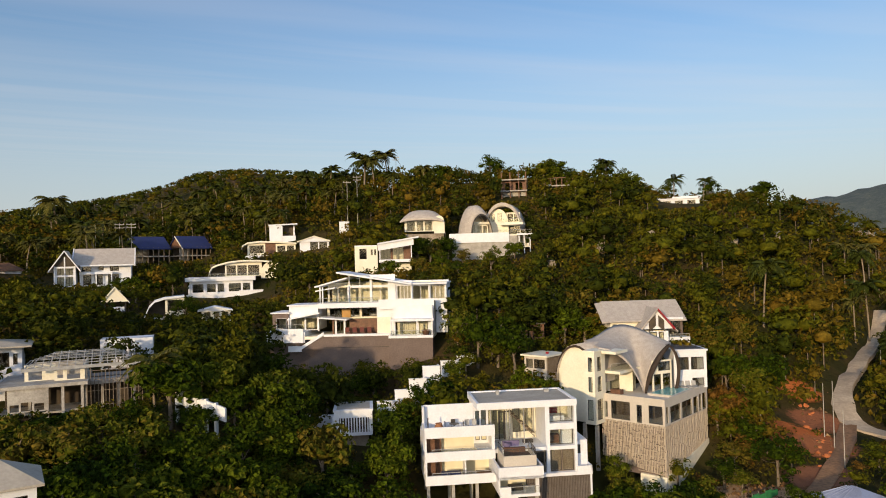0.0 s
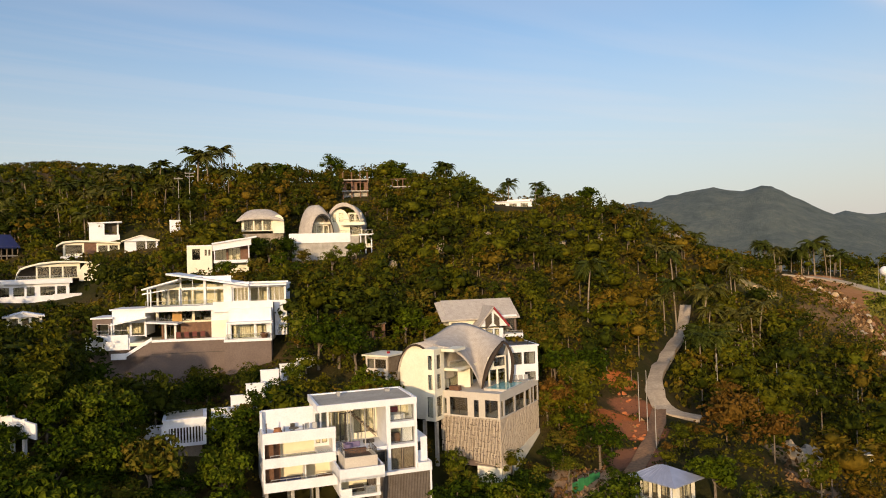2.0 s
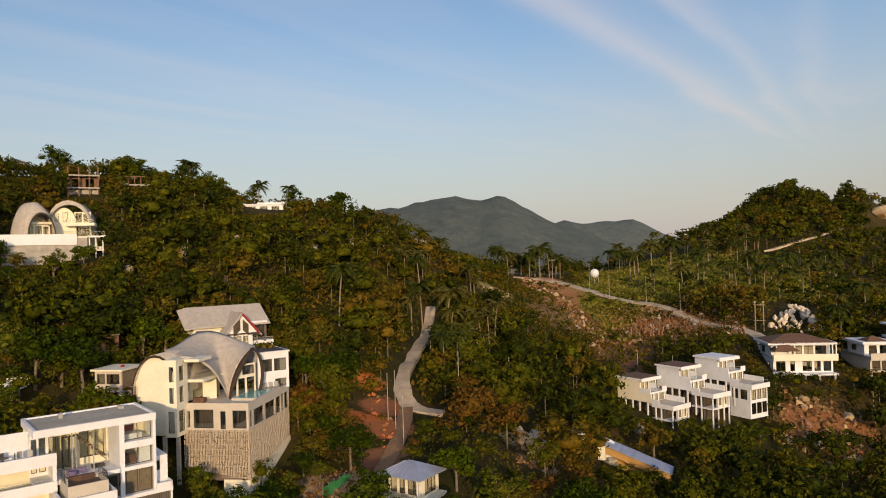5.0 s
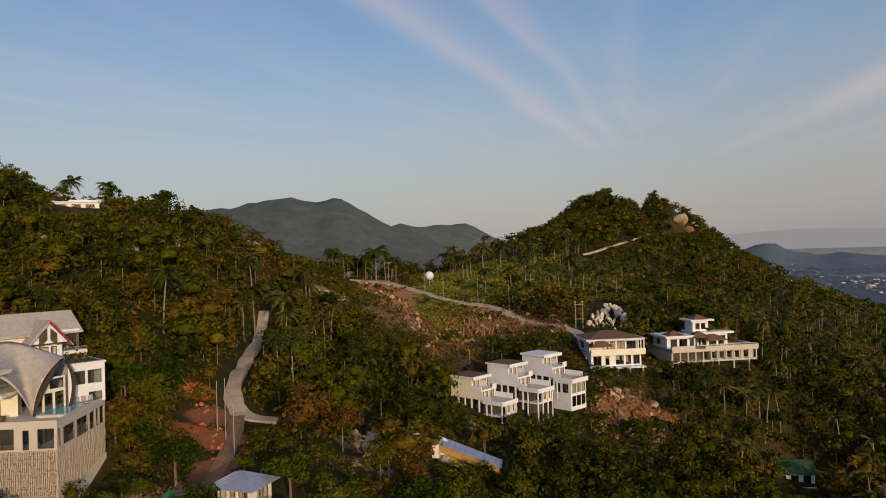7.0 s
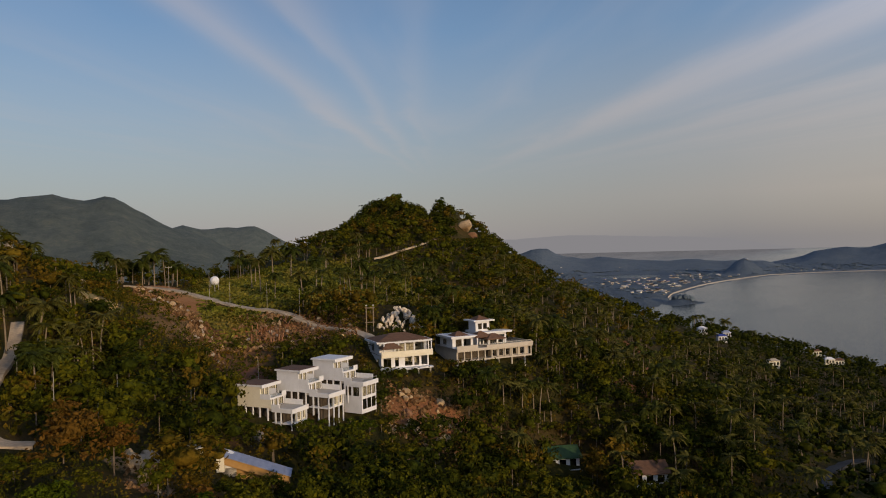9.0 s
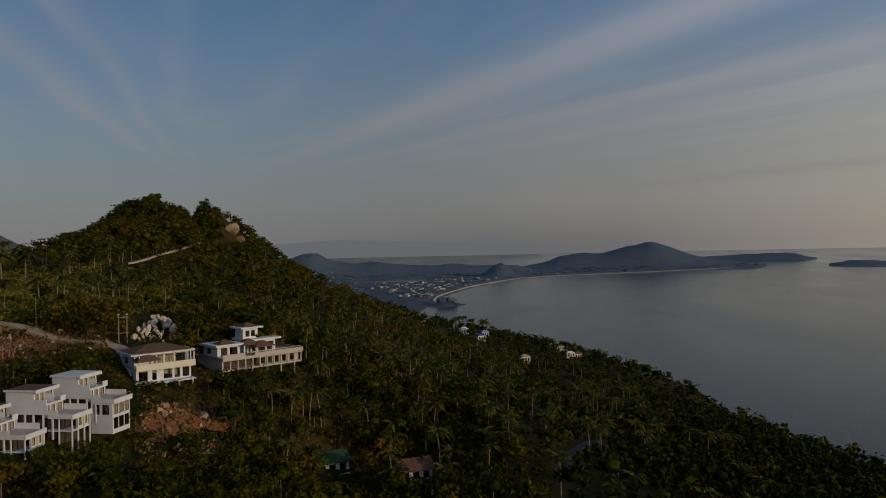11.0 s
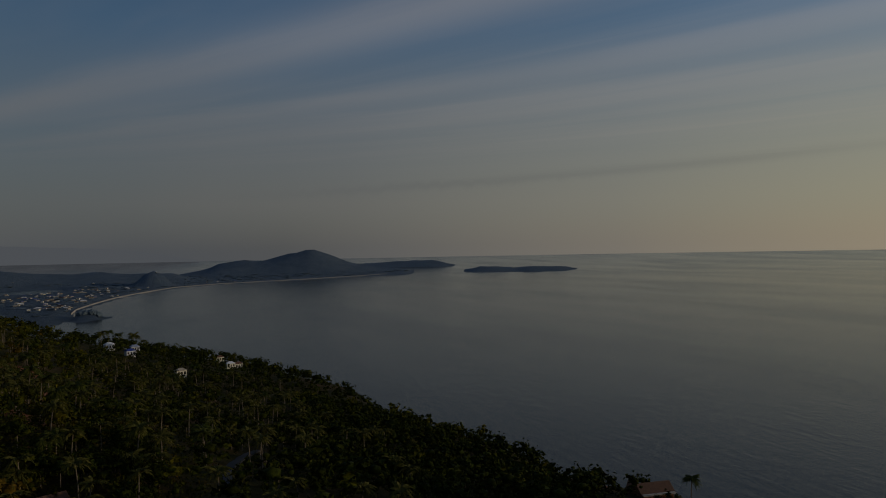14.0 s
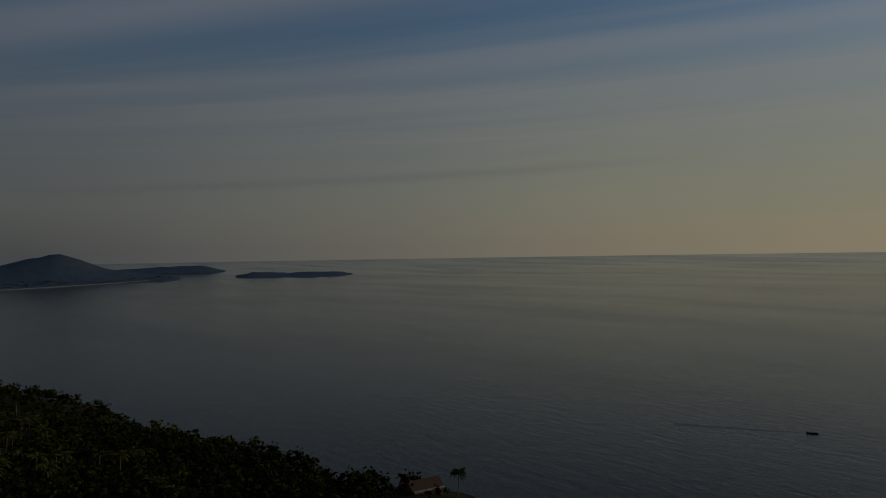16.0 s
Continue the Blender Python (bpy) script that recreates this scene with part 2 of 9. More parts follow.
WATER = mat("pool_water", (0.17, 0.42, 0.40), (0.12, 0.34, 0.33), 0.08, 1.0, 0.05, spec=0.5)
LEAF = leaf_mat("leaves", [(0.012, 0.023, 0.002), (0.022, 0.038, 0.002), (0.035, 0.052, 0.003), (0.051, 0.072, 0.004), (0.068, 0.079, 0.007), (0.090, 0.067, 0.010)])
# four kinds of woodland tree: dark, fresh green, olive and rust-brown; the dark one also paints shade on the seaward
# slope
WOODS = [leaf_mat("dark_or_shaded_leaves", [(0.015, 0.022, 0.002), (0.024, 0.032, 0.003), (0.041, 0.043, 0.004)], 0.10, False), leaf_mat("green_woodland_leaves", [(0.033, 0.043, 0.003), (0.054, 0.058, 0.004), (0.084, 0.070, 0.005)], 0.10, False),
         leaf_mat("olive_woodland_leaves", [(0.058, 0.048, 0.005), (0.088, 0.062, 0.007), (0.119, 0.068, 0.009)], 0.10, False), leaf_mat("rust_woodland_leaves", [(0.079, 0.048, 0.008), (0.101, 0.053, 0.010), (0.118, 0.051, 0.012)], 0.10, False)]
FROND = leaf_mat("palm_fronds", [(0.028, 0.039, 0.006), (0.046, 0.055, 0.009), (0.082, 0.074, 0.016)])
GRASS = leaf_mat("hill_grass_blades", [(0.060, 0.075, 0.010), (0.095, 0.105, 0.014), (0.130, 0.122, 0.022), (0.160, 0.120, 0.030)], 0.05, False)
RUBBLE = leaf_mat("brown_rubble", [(0.075, 0.036, 0.014), (0.135, 0.068, 0.027), (0.21, 0.125, 0.060), (0.38, 0.270, 0.160)], 0.15, False)
REDWOOD = mat("raw_red_timber", (0.34, 0.16, 0.08), (0.23, 0.11, 0.055), 0.8, 1.5, 0.1, fine=0.2)
BUSH = leaf_mat("undergrowth_leaves", [(0.021, 0.030, 0.003), (0.044, 0.049, 0.005), (0.090, 0.069, 0.008), (0.138, 0.069, 0.013)], 0.2, False)


def glass():
    m = bpy.data.materials.new("window_glass")
    m.use_nodes = True
    t = m.node_tree
    p = t.nodes["Principled BSDF"]
    p.inputs["Base Color"].default_value = (0.75, 0.8, 0.8, 1)
    p.inputs["Roughness"].default_value = 0.03
    out = t.nodes["Material Output"]
    tr = node(t, "ShaderNodeBsdfTransparent")
    tr.inputs[0].default_value = (0.88, 0.90, 0.885, 1)
    gl = node(t, "ShaderNodeBsdfGlossy", in_1=0.04)
    mx = node(t, "ShaderNodeMixShader")
    lw = node(t, "ShaderNodeLayerWeight", in_0=0.5)
    t.links.new(math_node(t, "ADD", math_node(t, "MULTIPLY", math_node(t, "POWER", lw.outputs["Facing"], 5.0), 0.9), 0.05), mx.inputs[0])
    t.links.new(tr.outputs[0], mx.inputs[1])
    t.links.new(gl.outputs[0], mx.inputs[2])
    t.links.new(mx.outputs[0], out.inputs[0])
    t.nodes.remove(p)
    return m


GLASS = glass()


def ground_mat():
    """Dry earth, leaf litter and grass; raw red earth where the slope has been dug away; far land tinted blue for haze.
    """
    m = bpy.data.materials.new("hillside_ground")
    m.use_nodes = True
    t = m.node_tree
    p = t.nodes["Principled BSDF"]
    p.inputs["Roughness"].default_value = 0.95
    p.inputs["Specular IOR Level"].default_value = 0.1
    pos = node(t, "ShaderNodeNewGeometry").outputs["Position"]
    n1 = node(t, "ShaderNodeTexNoise", in_2=0.06, in_3=8.0, in_4=0.65)
    t.links.new(pos, n1.inputs["Vector"])
    n2 = node(t, "ShaderNodeTexNoise", in_2=0.9, in_3=8.0, in_4=0.7)
    t.links.new(pos, n2.inputs["Vector"])
    near = ramp_node(t, n1.outputs[0], [(0.3, (0.018, 0.022, 0.005)), (0.45, (0.034, 0.032, 0.008)), (0.58, (0.058, 0.041, 0.014)), (0.7, (0.085, 0.048, 0.021))])
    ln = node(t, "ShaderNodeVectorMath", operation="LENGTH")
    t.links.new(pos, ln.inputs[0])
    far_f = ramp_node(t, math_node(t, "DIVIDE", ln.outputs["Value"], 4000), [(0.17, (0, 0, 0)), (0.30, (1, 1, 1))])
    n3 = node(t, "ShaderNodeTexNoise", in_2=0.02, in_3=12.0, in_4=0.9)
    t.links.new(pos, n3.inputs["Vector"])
    # aerial haze painted into the far hills and coast as bluer, paler tones
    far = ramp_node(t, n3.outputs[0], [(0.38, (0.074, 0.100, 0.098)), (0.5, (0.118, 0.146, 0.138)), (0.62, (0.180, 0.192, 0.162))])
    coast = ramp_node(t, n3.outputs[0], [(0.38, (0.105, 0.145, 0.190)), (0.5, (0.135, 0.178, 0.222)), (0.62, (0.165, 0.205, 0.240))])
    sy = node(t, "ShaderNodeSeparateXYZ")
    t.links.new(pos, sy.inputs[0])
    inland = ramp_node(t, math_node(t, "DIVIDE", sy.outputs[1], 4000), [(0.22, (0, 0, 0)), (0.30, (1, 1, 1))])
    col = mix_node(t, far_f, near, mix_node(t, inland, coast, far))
    for (x, y, z), r, c in DUG:
        d = node(t, "ShaderNodeVectorMath", operation="DISTANCE")
        d.inputs[1].default_value = (x, y, z)
        t.links.new(pos, d.inputs[0])
        e = math_node(t, "ADD", math_node(t, "DIVIDE", d.outputs["Value"], r), math_node(t, "MULTIPLY", math_node(t, "SUBTRACT", n2.outputs[0], 0.5), 1.1))
        f = ramp_node(t, e, [(0.75, (1, 1, 1)), (1.05, (0, 0, 0))])
        soil = mix_node(t, n2.outputs[0], tuple(v * 1.35 for v in c), tuple(v * 0.55 for v in c))
        col = mix_node(t, f, col, soil)
    grain = ramp_node(t, n2.outputs[0], [(0.3, (0.7, 0.7, 0.7)), (0.7, (1.25, 1.25, 1.25))])
    t.links.new(mix_node(t, 1.0, col, grain, "MULTIPLY"), p.inputs["Base Color"])
    bn = node(t, "ShaderNodeBump", in_0=0.6, in_1=0.6)
    t.links.new(n2.outputs[0], bn.inputs["Height"])
    b2 = node(t, "ShaderNodeBump", in_0=1.0, in_1=1.0)
    t.links.new(math_node(t, "MULTIPLY", math_node(t, "MULTIPLY", n3.outputs[0], far_f), 9.0), b2.inputs["Height"])
    t.links.new(bn.outputs[0], b2.inputs["Normal"])
    t.links.new(b2.outputs[0], p.inputs["Normal"])
    return m


def sea_mat():
    m = bpy.data.materials.new("sea_water")
    m.use_nodes = True
    t = m.node_tree
    p = t.nodes["Principled BSDF"]
    p.inputs["Base Color"].default_value = (0.05, 0.075, 0.085, 1)
    p.inputs["Roughness"].default_value = 0.28
    p.inputs["IOR"].default_value = 1.33
    p.inputs["Specular IOR Level"].default_value = 0.27
    pos = node(t, "ShaderNodeNewGeometry").outputs["Position"]
    mp = node(t, "ShaderNodeMapping")
    mp.inputs["Rotation"].default_value = (0, 0, radians(25))
    mp.inputs["Scale"].default_value = (0.3, 1.0, 1.0)
    t.links.new(pos, mp.inputs["Vector"])
    w1 = node(t, "ShaderNodeTexNoise", in_2=0.16, in_3=8.0, in_4=0.7)
    t.links.new(mp.outputs[0], w1.inputs["Vector"])
    w2 = node(t, "ShaderNodeTexNoise", in_2=0.004, in_3=4.0, in_4=0.6)
    t.links.new(mp.outputs[0], w2.inputs["Vector"])
    t.links.new(ramp_node(t, w2.outputs[0], [(0.35, (0.08, 0.08, 0.08)), (0.65, (0.17, 0.17, 0.17))]), p.inputs["Roughness"])
    t.links.new(ramp_node(t, w2.outputs[0], [(0.35, (0.012, 0.020, 0.026)), (0.65, (0.018, 0.026, 0.030))]), p.inputs["Base Color"])
    bn = node(t, "ShaderNodeBump", in_0=0.4, in_1=0.8)
    t.links.new(w1.outputs[0], bn.inputs["Height"])
    t.links.new(bn.outputs[0], p.inputs["Normal"])
    return m

# ---- the lie of the land ----
def at(az, d, z=0.0):
    """A place by its bearing from the first view, its distance and its height."""
    return Vector((d * math.sin(radians(az)), d * math.cos(radians(az)), z))


# ground heights fitted to the camera's view: bearing, distance, height above the sea
NEAR_SLOPE = [(0, 0, 42), (180, 60, 36), (180, 150, 12), (-35, 45, 64), (0, 40, 52), (40, 45, 50), (90, 60, 42), (120, 80, 32), (150, 90, 22),
              # bearings -90 to -146: unseen hill added to shade the lower left slope
              (-90, 100, 76), (-105, 112, 92), (-120, 112, 97), (-136, 116, 84), (-146, 130, 60), (-110, 220, 122), (-60, 80, 66), (4, 68, 58), (4, 80, 62), (8, 88, 66), (-8, 74, 66), (-8, 90, 72), (-28, 82, 74), (-28, 95, 77), (-32, 60, 71.5), (-17, 66, 66), (-20.8, 86, 79.3), (-15.8, 79, 76), (-8, 112, 73),
              (-8, 100, 73.5), (-4.7, 93, 75), (-1.2, 99, 77.6), (1.6, 107, 79), (17, 80, 60), (17, 89, 65), (22, 84, 65), (9, 102, 76), (19.8, 100, 67), (21.8, 100, 67)]
MAIN_HILL = [(-6, 124, 84), (-6, 134, 90), (16, 106, 74), (16, 120, 79), (20, 112, 77), (3, 160, 93), (3, 188, 103), (-6, 148, 92), (-13, 185, 99), (-18, 160, 87), (-27, 165, 91), (-21, 195, 96),
             (-22, 138, 85), (-28, 115, 81), (7, 205, 113), (4, 232, 120.5), (9, 228, 119), (-4, 240, 119.5), (-10, 270, 120), (-8, 370, 137), (-12, 400, 143), (-15.7, 420, 147.5), (-19.2, 430, 146), (-21.2, 430, 137.5), (-24.4, 430, 131), (-28.5, 430, 126), (-32.5, 430, 121.5), (-19.5, 300, 118), (-28, 300, 109),
             (-45, 430, 106), (12.7, 225, 117.5), (18.6, 222, 110.5), (24.6, 215, 108), (28.6, 215, 101.5), (31.7, 220, 97), (33.2, 230, 90), (22, 150, 89), (0, 360, 95), (-20, 560, 110), (-5, 480, 100), (20, 340, 75)]
VALLEY = [(29, 95, 68.5), (30.3, 115, 69.3), (29.3, 127, 71.6), (30.4, 145, 73.3), (31.8, 175, 77), (30, 83, 66), (37.6, 270, 87), (35, 420, 60), (45, 420, 72), (47, 118, 58),
          (48, 150, 62), (55, 155, 61), (59.6, 174, 65.5), (59.6, 186, 68), (66.6, 186, 64), (66.6, 200, 68), (63, 195, 66), (39.4, 265, 85.3), (43, 250, 83), (46.7, 235, 78.6), (49.9, 225, 77), (53.5, 212, 73.6), (57, 195, 71.7),
          (44.3, 190, 70.5), (50.3, 195, 71), (37, 135, 67.5), (38, 185, 75), (60.4, 165, 60), (25, 118, 70)]
PEAK = [(59.3, 470, 126.5), (57.2, 462, 121), (55.6, 455, 109), (61.6, 468, 111), (62.7, 465, 124), (65, 455, 108), (68.6, 500, 91), (73.6, 560, 55), (79.8, 640, 30), (50, 400, 95), (54, 440, 103.5), (59.5, 215, 76), (58.5, 350, 92),
        (62, 390, 100), (72, 170, 42), (78.7, 165, 40), (72, 300, 54), (80, 300, 40), (80, 450, 36), (56, 600, 80), (66, 650, 60), (72, 760, 20), (84, 720, 2), (42, 600, 50)]
COAST = [(92.7, 150, 39), (92.7, 300, 25), (92.7, 430, 16), (106, 130, 36), (106, 250, 17), (106.7, 366, 3), (100, 425, 4), (112.6, 314, 4), (118, 275, 3),
         # raised ground at bearings 170 round to -140: unseen headland added to darken the lower right slope
         (118, 150, 28), (125, 262, 6), (135, 262, -4), (88, 640, 10), (90.3, 590, 12), (85.1, 680, 9), (92.4, 560, 8), (94.5, 530, 8), (96.5, 495, 8), (82, 590, 30), (80, 565, 38), (85, 900, -8), (93, 720, -8), (100, 580, -8), (110, 450, -8), (120, 350, -8), (150, 250, -8), (172, 250, -6), (158, 330, -8), (160, 400, -12), (152, 420, -14), (162, 470, -14), (156, 520, -16), (162, 590, -14), (164, 350, -10), (170, 440, 20), (177, 440, 100), (186, 440, 118), (200, 440, 126), (-146, 440, 122), (-140, 300, 60), (-170, 300, 40), (176, 590, 60), (-165, 590, 70)]
SPOTS = NEAR_SLOPE + MAIN_HILL + VALLEY + PEAK + COAST
_p = np.array([[d * math.sin(radians(a)), d * math.cos(radians(a))] for a, d, _ in SPOTS]) / 100
_z = np.array([h for _, _, h in SPOTS], float)


def _kernel(a, b):
    return -np.sqrt(((a[:, None, :] - b[None, :, :]) ** 2).sum(2) + 0.03)


_n = len(SPOTS)
_k = np.zeros((_n + 3, _n + 3))
_k[:_n, :_n] = _kernel(_p, _p) + np.eye(_n) * 0.004
_k[:_n, _n], _k[:_n, _n + 1:] = 1, _p
_k[_n, :_n], _k[_n + 1:, :_n] = 1, _p.T
_w = np.linalg.solve(_k, np.concatenate([_z, [0, 0, 0]]))


# bends up past 2500 m so that the horizon fits the camera's view
def bent_sea_level(d):
    return 65 * np.clip((d - 2500) / 2450, 0, 1.2) ** 2


# far ranges and headlands, each a crest line: distance, depth, then bearing and height
RANGES = [(2150, 600, [(-40, 60), (10, 150), (20, 205), (25.8, 226), (29, 238), (31.1, 252), (32.1, 261), (33.5, 267), (35.1, 259), (36.2, 256), (37.3, 265), (38.3, 261), (38.9, 243), (40.8, 203), (42.6, 178), (44.5, 150), (48, 80), (53, 0)]),
          (3600, 420, [(36, 110), (40.5, 210), (42.6, 256), (44.3, 232), (45.5, 240), (46.7, 233), (47.9, 243), (48.6, 231), (49.6, 191), (52, 110), (56, 40), (60, 0)]),
          (2900, 200, [(60, 0), (66, 66), (69.1, 82), (70.3, 98), (70.9, 106), (71.5, 92), (72.4, 70), (74.7, 51), (76.2, 61), (77.6, 50), (78.9, 42), (80.8, 38), (82.6, 46), (84.0, 38), (87.6, 34), (89, 0)]),
          (2500, 70, [(84.4, 0), (85.1, 34), (85.8, 60), (86.6, 40), (87.4, 0)]),
          (3300, 130, [(86.5, 0), (88, 22), (89.7, 38), (90.8, 67), (92.4, 75), (94.6, 79), (96.2, 102), (97.8, 122), (98.9, 99), (100.5, 67), (101.5, 51), (103, 34), (104.5, 26), (105.8, 18), (106.2, 0)]),
          (3950, 110, [(100.5, 0), (101.5, 46), (104, 51), (106, 58), (107.3, 62), (108.2, 52), (108.8, 34), (109.1, 0)])]
ISLANDS = [(111.6, 3370, 20, 42), (112.8, 3380, 17, 50), (115.6, 3390, 15, 60), (117.4, 3380, 14, 42), (102.9, 3050, 5, 20), (104.6, 3080, 6, 26), (82.0, 1250, 9, 9), (81.2, 1245, 11, 11)]
# where the beach runs: bearing and distance
BEACH = [(60, 900), (76, 1080), (79.5, 1150), (80.3, 1290), (80.8, 1450), (83.4, 1828), (87.6, 2340), (90.8, 2530), (94, 2640), (97.3, 2760), (101.5, 2960), (104, 3120), (105.8, 3190), (106.3, 5200), (140, 5200)]


def height(x, y):
    d = np.hypot(x, y)
    az = np.degrees(np.arctan2(x, y))
    q = np.stack([x, y], 1) / 100
    near = _kernel(q, _p) @ _w[:_n] + _w[_n] + q @ _w[_n + 1:]
    shore = np.interp(az, [a for a, _ in BEACH], [s for _, s in BEACH])
    inland = np.clip((d - shore) / 160, -1, 1)
    inland = np.where(az > -150, inland, -1.0)
    sl = bent_sea_level(d)
    inland = np.where((az > 66) & (d > 3480), -1.0, inland)
    far = np.where(inland > 0, sl + 1 + 5 * inland, sl - 12 * np.minimum(-inland * 4, 1))
    lagoon = ((az - 77.2) / 3.0) ** 2 + ((d - 2390) / 230) ** 2
    far = np.where(lagoon < 1, sl - 2, far)
    for r, deep, crest in RANGES:
        h = np.interp(az, [a for a, _ in crest], [v for _, v in crest], 0, 0)
        g = h * np.exp(-((d - r) / deep) ** 2)
        far = np.maximum(far, np.where(g > sl + 4, g, -50))
    for a, r, h, w in ISLANDS:
        c = at(a, r)
        dx, dy = x - c.x, y - c.y
        s, k = math.sin(radians(a)), math.cos(radians(a))
        along, across = dx * s + dy * k, dx * k - dy * s
        g = h * 1.06 * np.exp(-(across / w) ** 2 / 1.4 - (along / (w * 1.6 + (60 if w > 30 else 2))) ** 2 / 1.4) - h * 0.06
        far = np.maximum(far, sl + g)
    t = np.clip((d - 600) / 450, 0, 1)
    t = t * t * (3 - 2 * t)
    return near * (1 - t) + far * t


RINGS, SPOKES = 230, 540
_r = 6 * (4960 / 6) ** (np.arange(RINGS) / (RINGS - 1))
_az = np.arange(SPOKES) / SPOKES * 360 - 180
_gx, _gy = _r[:, None] * np.sin(np.radians(_az))[None], _r[:, None] * np.cos(np.radians(_az))[None]
_gz = np.concatenate([height(_gx[i], _gy[i])[None] for i in range(RINGS)])
_rng = np.random.default_rng(5)
for i in range(RINGS):
    for j in range(SPOKES):
        if _gz[i, j] > 1:
            d = _r[i]
            amp = 1.0 if d < 900 else min(d * 0.005, 10) * min(1.0, max(_gz[i, j] - bent_sea_level(d) - 8, 0) / 60)
            s = 0.03 if d < 900 else 0.012
            _gz[i, j] += amp * noise.fractal((_gx[i, j] * s, _gy[i, j] * s, 0.3), 0.7, 2.0, 4)


def ground_z(x, y):
    """Height of the ground sheet at places x, y (arrays or numbers)."""
    x, y = np.asarray(x, float), np.asarray(y, float)
    d = np.maximum(np.hypot(x, y), 6.001)
    i = np.clip(np.log(d / 6) / math.log(4960 / 6) * (RINGS - 1), 0, RINGS - 1.001)
    j = (np.degrees(np.arctan2(x, y)) + 180) / 360 * SPOKES
    i0, j0 = np.floor(i).astype(int), np.floor(j).astype(int) % SPOKES
    fi, fj, j1 = i - i0, j - np.floor(j), (j0 + 1) % SPOKES
    return (_gz[i0, j0] * (1 - fj) + _gz[i0, j1] * fj) * (1 - fi) + (_gz[i0 + 1, j0] * (1 - fj) + _gz[i0 + 1, j1] * fj) * fi


def mesh_from(name, verts, faces, material=None, smooth=False, slots=None):
    me = bpy.data.meshes.new(name)
    verts, faces = np.asarray(verts, np.float32), np.asarray(faces, np.int32)
    k = faces.shape[1]
    me.vertices.add(len(verts))
    me.vertices.foreach_set("co", verts.ravel())
    me.loops.add(faces.size)
    me.loops.foreach_set("vertex_index", faces.ravel())
    me.polygons.add(len(faces))
    me.polygons.foreach_set("loop_start", np.arange(0, faces.size, k, dtype=np.int32))
    me.polygons.foreach_set("use_smooth", np.array(np.broadcast_to(smooth, len(faces)), bool))
    if slots is not None:
        me.polygons.foreach_set("material_index", np.asarray(slots, np.int32))
    me.update(calc_edges=True)
    for m in material if isinstance(material, list) else [material] if material else []:
        me.materials.append(m)
    return me


def on_ground(az, d, lift=0.0):
    p = at(az, d)
    return Vector((p.x, p.y, float(ground_z(p.x, p.y)) + lift))


# earth laid bare: centre, radius, soil colour
DUG = [(on_ground(26.5, 127), 3.6, (0.50, 0.15, 0.045)), (on_ground(26.6, 109), 5.5, (0.46, 0.13, 0.04)), (on_ground(27.6, 118), 4.5, (0.30, 0.115, 0.055)), (on_ground(28.2, 108), 4.5, (0.36, 0.13, 0.055)), (on_ground(27.5, 97), 4.5, (0.30, 0.13, 0.07)),
       (on_ground(40.7, 262), 8.0, (0.50, 0.25, 0.12)), (on_ground(41.3, 246), 15.0, (0.42, 0.20, 0.085)), (on_ground(42.5, 226), 17.0, (0.36, 0.165, 0.065)), (on_ground(42.0, 206), 11.0, (0.18, 0.11, 0.05)), (on_ground(45.3, 200), 11.0, (0.15, 0.085, 0.04)), (on_ground(46.3, 220), 13.0, (0.15, 0.135, 0.034)),
       (on_ground(46.8, 186), 9.0, (0.17, 0.09, 0.04)), (on_ground(49.0, 205), 14.0, (0.42, 0.165, 0.065)), (on_ground(52.6, 202), 14.0, (0.38, 0.18, 0.08)), (on_ground(47.3, 175), 6.0, (0.22, 0.10, 0.06)),
       (on_ground(60.3, 160), 8.0, (0.26, 0.115, 0.05)), (on_ground(62.2, 162), 8.0, (0.27, 0.115, 0.05)), (on_ground(38.9, 111), 4.5, (0.36, 0.24, 0.13)), (on_ground(40.0, 102), 3.6, (0.32, 0.20, 0.12)), (on_ground(36.8, 208), 7.0, (0.30, 0.24, 0.11)), (on_ground(21.8, 90), 5.0, (0.42, 0.29, 0.18)), (on_ground(24.2, 90), 4.5, (0.40, 0.25, 0.15)), (on_ground(71, 140), 4, (0.30, 0.17, 0.10)),
       (on_ground(36.8, 248), 11, (0.18, 0.15, 0.05)), (on_ground(77.0, 352), 13, (0.24, 0.10, 0.05)), (on_ground(54.5, 258), 28, (0.19, 0.195, 0.042)), (on_ground(49, 275), 28, (0.20, 0.19, 0.042)), (on_ground(45.5, 258), 15, (0.18, 0.17, 0.045)), (on_ground(53, 310), 28, (0.16, 0.17, 0.038)), (on_ground(58, 300), 22, (0.13, 0.15, 0.034)), (on_ground(80.1, 320), 17, (0.26, 0.105, 0.055)), (on_ground(77.5, 226), 9, (0.20, 0.09, 0.045)), (on_ground(82.7, 303), 12, (0.22, 0.10, 0.05)), (on_ground(75.0, 300), 10, (0.22, 0.10, 0.05))]


